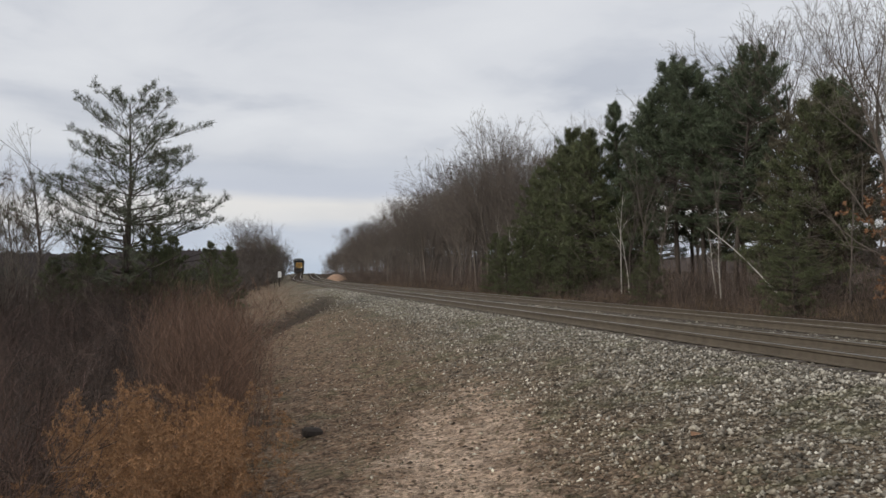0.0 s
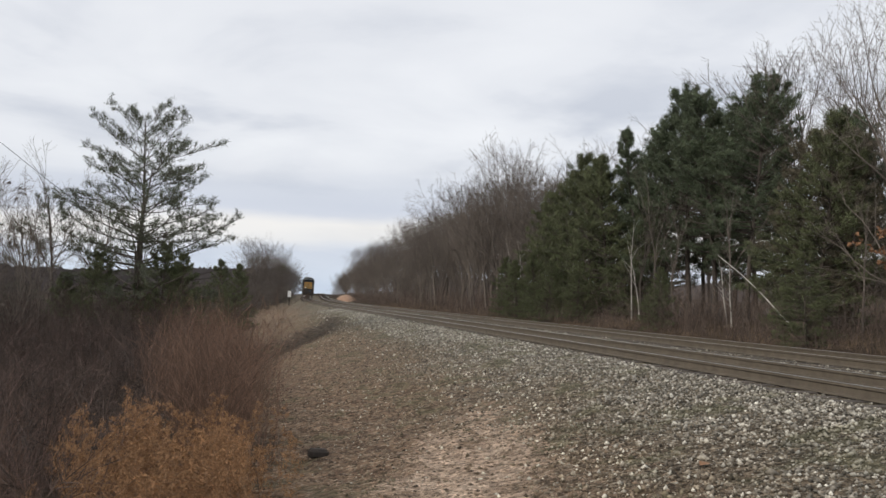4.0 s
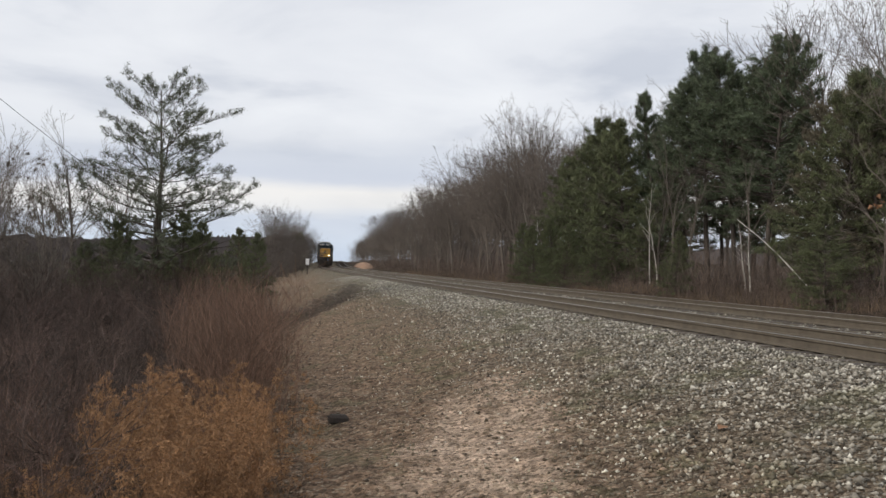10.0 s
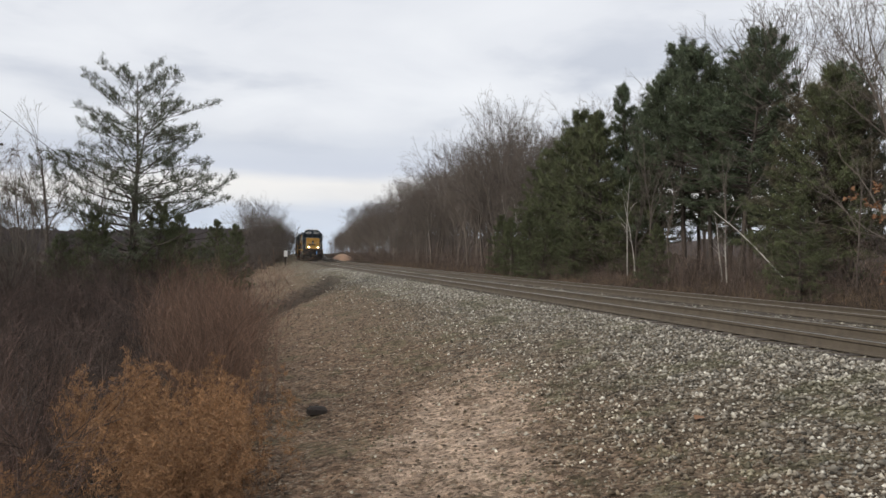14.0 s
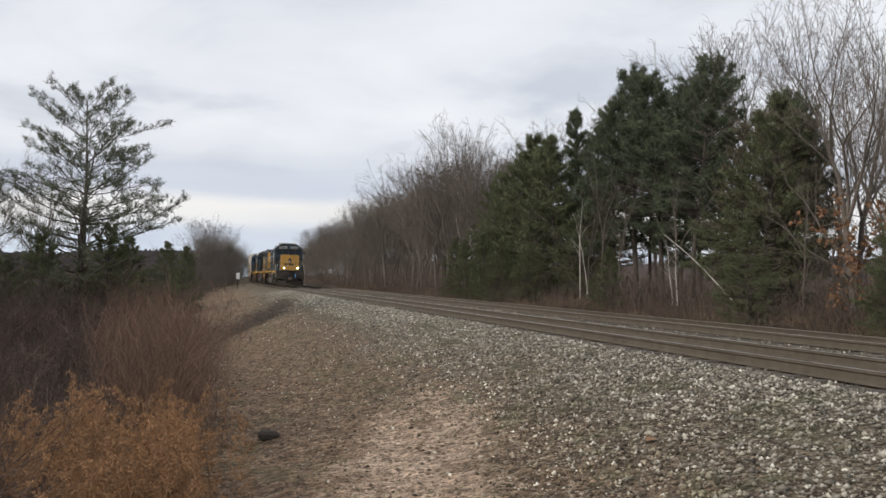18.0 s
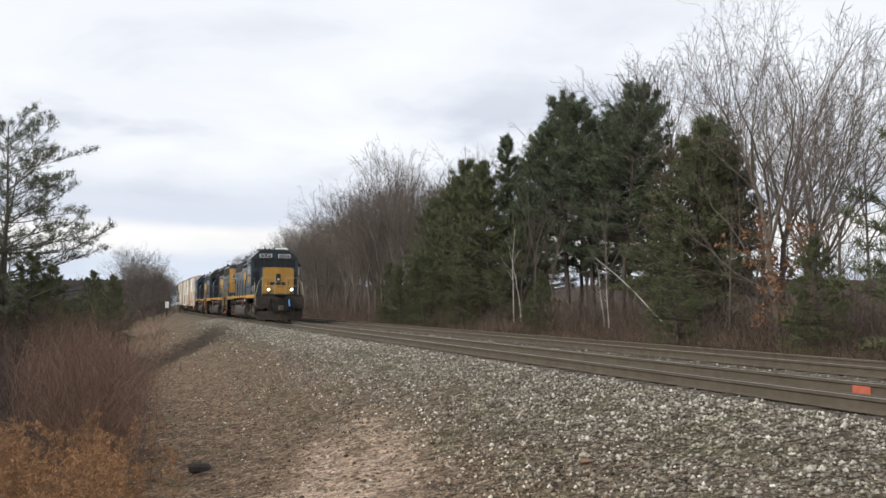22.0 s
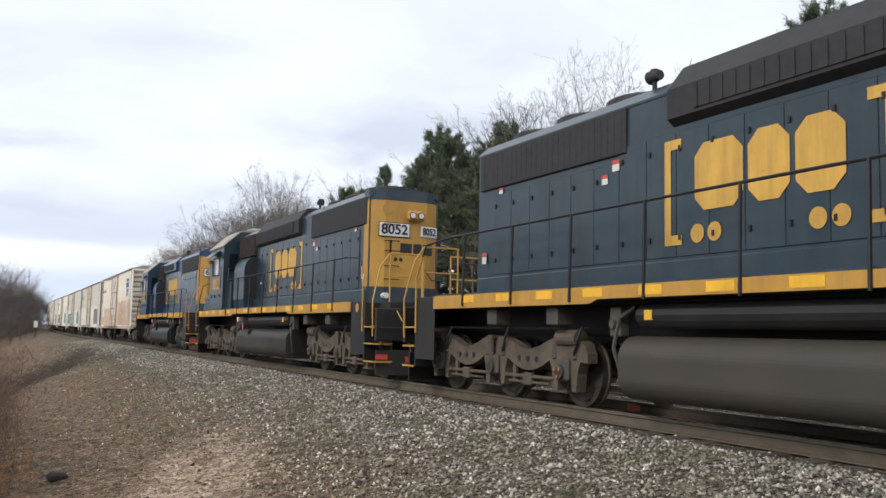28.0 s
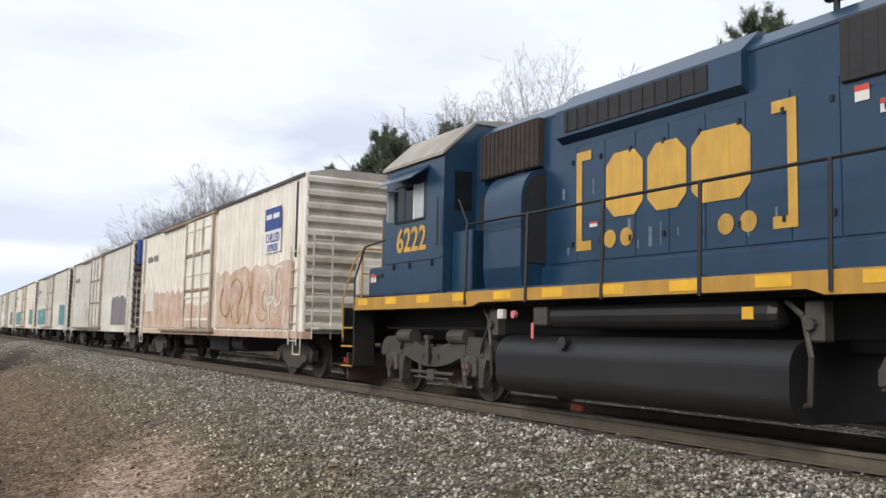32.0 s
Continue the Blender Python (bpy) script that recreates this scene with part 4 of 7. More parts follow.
    for x, y, k, s in ((28, 32, 0, 0.72), (30, 26.4, 2, 0.75), (27, 24, 1, 0.62), (31, 36, 3, 0.85), (27, 20.6, 4, 0.75), (29, 41, 0, 0.95), (33, 40, 2, 1.0),
                       (30, 34.6, 4, .7), (29, 17, 0, .75), (34, 52, 5, 1.05), (33, 62, 3, 1.0), (36, 45, 0, 1.0)):
        tree_object("bare_tree", bare[k], None, "leafless grey-brown tree in the trackside wood", "tree", (x, y, gz(x, y)), rnd.uniform(0, 6.28), s, "wood across the line")
    for k, (x, y, s) in enumerate(((23.4, 41.5, 0.62), (23.6, 48.4, 0.66), (23.2, 50.2, 0.78), (23.8, 53.4, 0.7), (24.2, 64, 0.72), (23.4, 67, 0.66), (23.6, 31.8, 0.5), (23.2, 26.0, 0.66), (23.8, 24.2, 0.72), (24.8, 31.4, 0.6), (25.6, 27.6, 0.8), (26, 22.6, 0.76),
                                   (22.9, 71.8, 0.6), (23.0, 78.2, 0.66))):
        tree_object("bare_tree", slim[k % 2], None, "slim leafless sapling at the wood's edge", "tree", (x, y, gz(x, y)), rnd.uniform(0, 6.28), s, "saplings at the wood's edge")
    # white birches at the wood's edge, one fallen against the pines
    for x, y, ln, tilt, turn in ((22.6, 52.0, 6.5, -0.06, 0.3), (22.9, 51.6, 5.0, 0.1, 1.2), (22.8, 40.9, 3.6, 0.14, 2.9), (22.9, 40.6, 3.2, 0.05, 0.5), (23.2, 80, 7, 0.05, 1), (23.0, 76.5, 6.5, -0.05, 2)):
        q = np.random.RandomState(int(y * 10))
        pts, rads = grow(q, (0, 0, -0.2), (0.0, tilt, 1), ln, 0.05, 8, 0.05, 0.02)
        segs = list(zip(pts[:-1], pts[1:], rads[:-1], rads[1:]))
        for k in range(7):
            p, d, rr = limb_at(pts, rads, 0.45 + 0.07 * k)
            bp, br = grow(q, p, side_dir(q, d, 0.7), ln * 0.2, rr * 0.5, 3, 0.1, 0.05)
            segs += list(zip(bp[:-1], bp[1:], br[:-1], br[1:]))
        arr = tube_arrays([s[0] for s in segs], [s[1] for s in segs], [s[2] for s in segs], [s[3] for s in segs], 6)
        t = thing("birch_tree", "slim white-barked birch at the wood's edge", "tree", "birches", at=(x, y, gz(x, y)))
        ob = new("trunk", as_mesh(arr, "trunk", M["birch"])); ob.parent = t
    lean = thing("leaning_birch", "fallen white birch leaning against the pines", "tree", at=(22.6, 34.9, gz(22.6, 34.9)))
    lp, lr = grow(np.random.RandomState(5), (0, 0.0, 0.15), (0.02, 0.94, 0.41), 7.0, 0.034, 9, 0.03, 0.0)
    skin = Geo()
    for k, (p, rad) in enumerate(zip(lp, lr)):
        skin.v.extend((p[0] + (rad + 0.008) * cos(0.9 * j), p[1], p[2] + (rad + 0.008) * sin(0.9 * j)) for j in range(7))
    skin.f = [(7 * k + j, 7 * k + (j + 1) % 7, 7 * k + 7 + (j + 1) % 7, 7 * k + 7 + j) for k in range(len(lp) - 1) for j in range(7)] + [tuple(range(7)), tuple(range(7 * len(lp) - 7, 7 * len(lp)))]
    part("trunk", skin, M["birch"], lean)
    # oak sapling that kept its leaves
    q = np.random.RandomState(61)
    a, b = bare_tree_meshes(61, 3.8, trunk=0.2, levels=4, kids=2, fan=0.5, fine=0.006, side=6)
    oak = thing("oak_sapling", "young oak still holding rust-brown leaves", "tree", at=(22, 26.6, gz(22, 26.6)))
    for nm, arr in (("trunk", a), ("crown", b)):
        ob = new(nm, as_mesh(arr, nm, M["bark"])); ob.parent = oak; ob["kind"] = "stuff"
    cen = b[0][q.randint(0, len(b[0]), 520)]
    v, f = needle_blades(q, cen, np.tile((0, 0, -0.6), (len(cen), 1)), 2, 0.16, 0.055)
    ob = new("leaves", poly_mesh("leaves", v, f, M["leaf_rust"])); ob.parent = oak
    # left side: thin bare saplings
    for x, y, k, s in ((-11.2, 52, 0, 0.92), (-9.6, 53, 1, 0.86), (-8.4, 51, 0, 0.8), (-13.6, 50, 1, 0.85), (-15.5, 50, 0, 0.8), (-12.4, 46, 1, 0.7), (-9.0, 40, 0, 0.6), (-10.4, 42, 1, 0.66), (-11.8, 41, 0, 0.7), (-13.4, 44, 1, 0.74), (-7.6, 47, 0, 0.7), (-14.6, 47, 0, 0.8), (-10.0, 45, 1, 0.75), (-16.2, 46, 1, 0.8), (-4.2, 47, 0, 0.42), (-3.0, 52, 1, 0.36)):
        tree_object("bare_tree", slim[k], None, "thin leafless sapling standing in the thicket", "tree", (x, y, gz(x, y)), rnd.uniform(0, 6.28), s, "saplings in the thicket")
    q = np.random.RandomState(77)
    for x, y, k, s in ((-9.3, 28, 4, 0.5), (-11.2, 31, 1, 0.5), (-12.6, 30, 3, 0.5), (-9.9, 34, 0, 0.42), (-8.6, 36, 3, 0.36), (-12.0, 36, 4, 0.5)):
        t = tree_object("leafy_sapling", bare[k], None, "low sapling with a few curled dead leaves still clinging", "tree", (x, y, gz(x, y)), rnd.uniform(0, 6.28), s, "saplings in the thicket")
        tips = np.array([v.co for v in bare[k][1].vertices])
        tips = tips[tips[:, 2] > 4.5]
        v, f = needle_blades(q, tips[q.randint(0, len(tips), 90)], np.tile((0, 0, -0.5), (90, 1)), 3, 0.24, 0.10)
        ob = new("leaves", poly_mesh("leaves", v, f, M["leaf_dull"])); ob.parent = t
    # conifers under the lone pine and rounded bushes where the line bends out of sight
    for x, y, k, s in ((-4.6, 44.0, 2, 0.48), (-6.8, 43, 2, 0.44), (-3.3, 43.5, 2, 0.42), (-8.8, 44, 2, 0.36), (-1.7, 68, 2, 0.44), (-3.4, 74, 2, 0.5)):
        tree_object("pine_tree", dense[k], None, "low dark pine in the brush beyond the bank", "pine tree", (x, y, gz(x, y)), rnd.uniform(0, 6.28), s, "low pines in the brush")
    round_bush = []
    for k in range(3):
        a, b = bare_tree_meshes(110 + k, 6.5, trunk=0.08, levels=4, kids=3, fan=0.7, fine=0.022, forks=3, side=3, keep=0.85, up=0.02)
        round_bush.append((as_mesh(a, "trunk", M["bark"]), as_mesh(b, "crown", M["twig_dark"])))
    for x, y, k, s in ((-2.4, 112, 0, 0.58), (-0.6, 118, 1, 0.59), (-4.4, 106, 2, 0.56), (-6.6, 100, 0, 0.58), (1.4, 128, 2, 0.53), (0.0, 134, 0, 0.62), (2.6, 150, 1, 0.74), (3.4, 158, 2, 0.81), (3.8, 170, 0, 0.88), (2.0, 165, 1, 0.92), (4.6, 182, 2, 0.92), (0.6, 142, 2, 0.79),
                       (-3.2, 124, 1, 0.65), (-9.5, 104, 1, 0.58), (-12.5, 100, 2, 0.58)):
        tree_object("bush", round_bush[k], None, "dark rounded leafless bush beside the bend of the line", "bush", (x, y, gz(x, y)), rnd.uniform(0, 6.28), s, "bushes by the bend")
    for x, y, s in ((3.2, 176, 0.62), (4.6, 190, 0.68)):
        tree_object("pine_tree", dense[2], None, "dark conifer among bushes where the line bends", "pine tree", (x, y, gz(x, y)), 1.0, s, "far conifers")
    for x, y, s in ((20.6, 31, 0.36), (20.0, 61, 0.40), (20.6, 65, 0.45), (20.2, 69, 0.42), (20.8, 57, 0.36), (21.0, 74, 0.45), (21.0, 45, 0.3), (20.5, 23, 0.33)):
        tree_object("pine_tree", dense[2], None, "low young pine with boughs down to the ground", "pine tree", (x, y, gz(x, y)), rnd.uniform(0, 6.28), s, "young pines by the line")
    for k in range(26):
        y = 165 + 8.5 * k
        x = 0.5 + float(curve_x(y)) + rnd.uniform(-3.5, 1.0)
        tree_object("bare_tree", bare[rnd.randrange(6)], None, "low leafless tree where the line bends away", "tree", (x, y, gz(x, y)), rnd.uniform(0, 6.28), rnd.uniform(0.62, 0.85), "far trees by the bend")


build_trees()


def build_ridges():
    """Low wooded rises that close the view."""
    for nm, lab, pts in (("far_ridge", "low wooded ridge beyond the thicket", [(-420, 60), (-300, 170), (-170, 250), (-70, 320), (-22, 380), (8, 430)]),
                         ("far_ridge", "low wooded ridge beyond the pines", [(150, -60), (140, 20), (130, 90), (140, 200), (165, 330), (130, 480), (82, 560)])):
        r = np.random.RandomState(len(lab))
        vs, fs = [], []
        for (xa, ya), (xb, yb) in zip(pts[:-1], pts[1:]):
            n = 60
            for k in range(n):
                w = k / n
                x, y = xa + (xb - xa) * w, ya + (yb - ya) * w
                h = max(7.5, (0.024 + 0.011 * min(1, max(0, (-x - 50) / 120))) * sqrt(x * x + y * y)) + 1.4 * r.rand() + 1.5 * sin(0.02 * (x + y))
                vs += [(x, y, -3), (x, y, h), (x * 1.12, y * 1.12, h * 0.9), (x * 1.12, y * 1.12, -3)]
        m = len(vs) // 4
        for k in range(m - 1):
            o = 4 * k
            fs += [(o, o + 4, o + 5, o + 1), (o + 1, o + 5, o + 6, o + 2), (o + 2, o + 6, o + 7, o + 3)]
        ob = part(nm, Geo().add(vs, fs), M["far_wood"])
        tagged(ob, lab, "ridge", kind="structure")


build_ridges()


def shrub_arrays(seed, stems, height, spread, twigs, rad=0.006, tilt=0.33, bend=0.12):
    r = np.random.RandomState(seed)
    seg = []
    for k in range(stems):
        p = r.normal(0, spread * 0.35, 3); p[2] = -0.1
        d = np.array([r.normal(0, tilt), r.normal(0, tilt), 1.0])
        lp, lr = grow(r, p, d / np.linalg.norm(d), height * r.uniform(0.5, 1.1), rad, 3, bend, 0.0)
        for s in zip(lp[:-1], lp[1:], lr[:-1], lr[1:]):
            seg.append(s)
        for j in range(twigs):
            p2, d2, r2 = limb_at(lp, lr, 0.25 + 0.74 * r.rand())
            tp, trr = grow(r, p2, side_dir(r, d2, 0.6), height * r.uniform(0.12, 0.32), rad * 0.55, 1, 0.15, 0.02)
            for s in zip(tp[:-1], tp[1:], trr[:-1], trr[1:]):
                seg.append(s)
    a = np.array([s[0] for s in seg]); b = np.array([s[1] for s in seg])
    return tube_arrays(a, b, np.maximum([s[2] for s in seg], 0.002), np.maximum([s[3] for s in seg], 0.0015), 3)


def build_brush():
    r = np.random.RandomState(12)

    def thicket(name, label, mat, protos, spots):
        vs, fs, o = [], [], 0
        groups = {}
        for s in spots:
            groups.setdefault(r.randint(len(protos)), []).append(s)
        for k, pl in groups.items():
            v, f = place_arrays(*protos[k], pl)
            vs.append(v); fs.append(f + o); o += len(v)
        tagged(new(name, poly_mesh(name, np.concatenate(vs), np.concatenate(fs), mat)), label, "brush", kind="stuff")

    def scatter(n, fx, fy, smin, smax):
        out = []
        for k in range(n):
            x, y = fx(), fy()
            out.append((x, y, gz(x, y), r.uniform(0, 6.28), r.uniform(smin, smax)))
        return out

    grey = [shrub_arrays(200 + k, 13, 2.4, 1.6, 16, 0.008, 0.85, 0.36) for k in range(5)]
    red = [shrub_arrays(220 + k, 12, 2.3, 0.9, 9, 0.006, 0.16, 0.10) for k in range(5)]
    sp = []
    for k in range(520):
        y = 8.5 + 62 * r.rand() ** 1.2
        x = -0.085 * y - 1.3 - r.rand() * (2.6 + 0.42 * y)
        sp.append((x, y, gz(x, y), r.uniform(0, 6.28), r.uniform(0.7, 1.2) * (0.72 + 0.012 * y)))
    for k in range(150):
        y = 27 + 33 * r.rand()
        x = -0.06 * y - 1.0 - r.rand() * 0.46 * y
        sp.append((x, y, gz(x, y), r.uniform(0, 6.28), r.uniform(1.1, 1.7)))
    thicket("thicket", "dense purple-brown leafless thicket in the ditch", M["brush_grey"], grey, sp)
    pale = [shrub_arrays(215 + k, 2, 2.0, 1.3, 5, 0.007, 1.2, 0.45) for k in range(4)]
    sp = []
    for k in range(190):
        y = 8 + 30 * r.rand()
        x = -0.09 * y - 0.7 - r.rand() * 0.4 * y
        sp.append((x, y, gz(x, y) + 0.2, r.uniform(0, 6.28), r.uniform(0.5, 1.1)))
    mid = [shrub_arrays(300 + k, 9, 1.9, 1.2, 14, 0.006, 0.7, 0.4) for k in range(4)]
    sq = []
    for k in range(150):
        y = 8.5 + 40 * r.rand() ** 1.2
        x = -0.12 * y - 0.9 - r.rand() * (1.5 + 0.42 * y)
        sq.append((x, y, gz(x, y) + 0.25 * r.rand(), r.uniform(0, 6.28), r.uniform(0.8, 1.25) * (0.8 + 0.012 * y)))
    thicket("briars", "reddish briars arching through the thicket", M["briar"], mid, sq)
    thicket("pale_stems", "pale dead stems leaning through the thicket", M["brush_pale"], pale, sp)
    sp = []
    for k in range(62):
        y = 12.5 + 11 * r.rand()
        x = (-0.068 + 0.05 * r.rand()) * y
        sp.append((x, y, gz(x, y), r.uniform(0, 6.28), r.uniform(0.7, 1.1)))
    for k in range(60):
        y = 24 + 26 * r.rand()
        x = (-0.10 + 0.07 * r.rand()) * y
        sp.append((x, y, gz(x, y), r.uniform(0, 6.28), r.uniform(0.8, 1.25)))
    for k in range(40):
        y = 9 + 9 * r.rand()
        x = (-0.42 + 0.2 * r.rand()) * y
        sp.append((x, y, gz(x, y), r.uniform(0, 6.28), r.uniform(0.4, 0.7)))
    thicket("red_brush", "reddish brown leafless whips along the foot of the bank", M["brush_red"], red, sp)
    # goldenrod: stems that end in drooping fluffy plumes
    stems, plumes = [], []
    for k in range(5):
        q = np.random.RandomState(240 + k)
        seg, cen, dr = [], [], []
        for j in range(11):
            p = q.normal(0, 0.2, 3); p[2] = -0.1
            lp_, lr_ = grow(q, p, (q.normal(0, 0.16), q.normal(0, 0.16), 1), q.uniform(0.85, 1.45), 0.0042, 5, 0.05, 0.0)
            seg.extend(zip(lp_[:-1], lp_[1:], lr_[:-1], lr_[1:]))
            for w in range(13):
                u = 0.5 + 0.5 * w / 13
                p2, d2, _ = limb_at(lp_, lr_, min(u, 0.99))
                ln = 0.26 * (1.25 - u) * q.uniform(0.6, 1.3) + 0.03
                bp, br = grow(q, p2, side_dir(q, d2, 0.95), ln, 0.0022, 2, 0.1, -0.12)
                seg.extend(zip(bp[:-1], bp[1:], br[:-1], br[1:]))
                for f in (0.35, 0.6, 0.8, 1.0):
                    pc = limb_at(bp, br, min(f, 0.99))[0]
                    for z in range(2):
                        cen.append(pc + q.normal(0, 0.014, 3)); dr.append(np.array([0, 0, 0.5]) + q.normal(0, 0.5, 3))
        stems.append(tubes_of(seg, 3, 0.0018))
        plumes.append(needle_blades(q, np.array(cen), np.array(dr), 5, 0.030, 0.0030))
    spots = []
    for k in range(34):
        y = r.uniform(7.4, 11.5)
        x = (-0.098 + 0.068 * r.rand() ** 0.8) * y
        spots.append((x, y, gz(x, y), r.uniform(0, 6.28), r.uniform(0.5, 1.3)))
    for x0, y0, n, h in ((-1.55, 9.6, 2, 1.0), (-1.3, 10.8, 3, 1.15), (-1.95, 8.4, 2, 0.72), (-1.6, 7.4, 2, 0.45), (-2.6, 9.2, 1, 0.6)):
        for k in range(n):
            x, y = x0 + r.normal(0, 0.13), y0 + r.normal(0, 0.2)
            spots.append((x, y, gz(x, y), r.uniform(0, 6.28), h * r.uniform(0.85, 1.15)))
    for nm, lab, protos, mt in (("goldenrod_stems", "dead orange-brown goldenrod stems in clumps", stems, "brush_orange"), ("goldenrod", "fluffy tan plumes of dry goldenrod", plumes, "goldenrod")):
        groups = {}
        for k, q in enumerate(spots):
            groups.setdefault(k % 5, []).append(q)
        vs, fs, o = [], [], 0
        for k, pl in groups.items():
            v, f = place_arrays(*protos[k], pl)
            vs.append(v); fs.append(f + o); o += len(v)
        tagged(new(nm, poly_mesh(nm, np.concatenate(vs), np.concatenate(fs), M[mt])), lab, "brush", kind="stuff")
    under = [shrub_arrays(260 + k, 10, 3.0, 1.6, 5, 0.014) for k in range(5)]
    sp2 = []
    for k in range(620):
        y = 12 + 250 * r.rand() ** 1.4
        x = 20.2 + abs(r.normal(0, 4.8))
        sp2.append((x, y, gz(x, y), r.uniform(0, 6.28), r.uniform(0.4, 1.0) * (1 + 0.05 * (x - 21))))
    thicket("undergrowth", "brown leafless undergrowth below the trackside wood", M["undergrowth"], under, sp2)
    tuft = [shrub_arrays(280 + k, 22, 0.55, 0.6, 0, 0.007) for k in range(3)]
    sp3 = []
    for k in range(900):
        y = 14 + 130 * r.rand() ** 1.5
        x = r.uniform(16.6, 22.5)
        sp3.append((x, y, gz(x, y), r.uniform(0, 6.28), r.uniform(0.6, 1.5)))
    thicket("dead_grass", "tawny dead grass along the far side of the line", M["dead_grass"], tuft, sp3)
    low = [shrub_arrays(290 + k, 9, 1.5, 1.2, 5, 0.009, 0.45) for k in range(4)]
    sp4 = []
    for k in range(330):
        y = 13 + 120 * r.rand() ** 1.5
        x = 21.5 - abs(r.normal(0, 1.5))
        if x > 17.4:
            sp4.append((x, y, gz(x, y), r.uniform(0, 6.28), r.uniform(0.5, 1.15)))
    thicket("red_brush", "brown leafless brush along the far side of the line", M["undergrowth"], low, sp4)


build_brush()

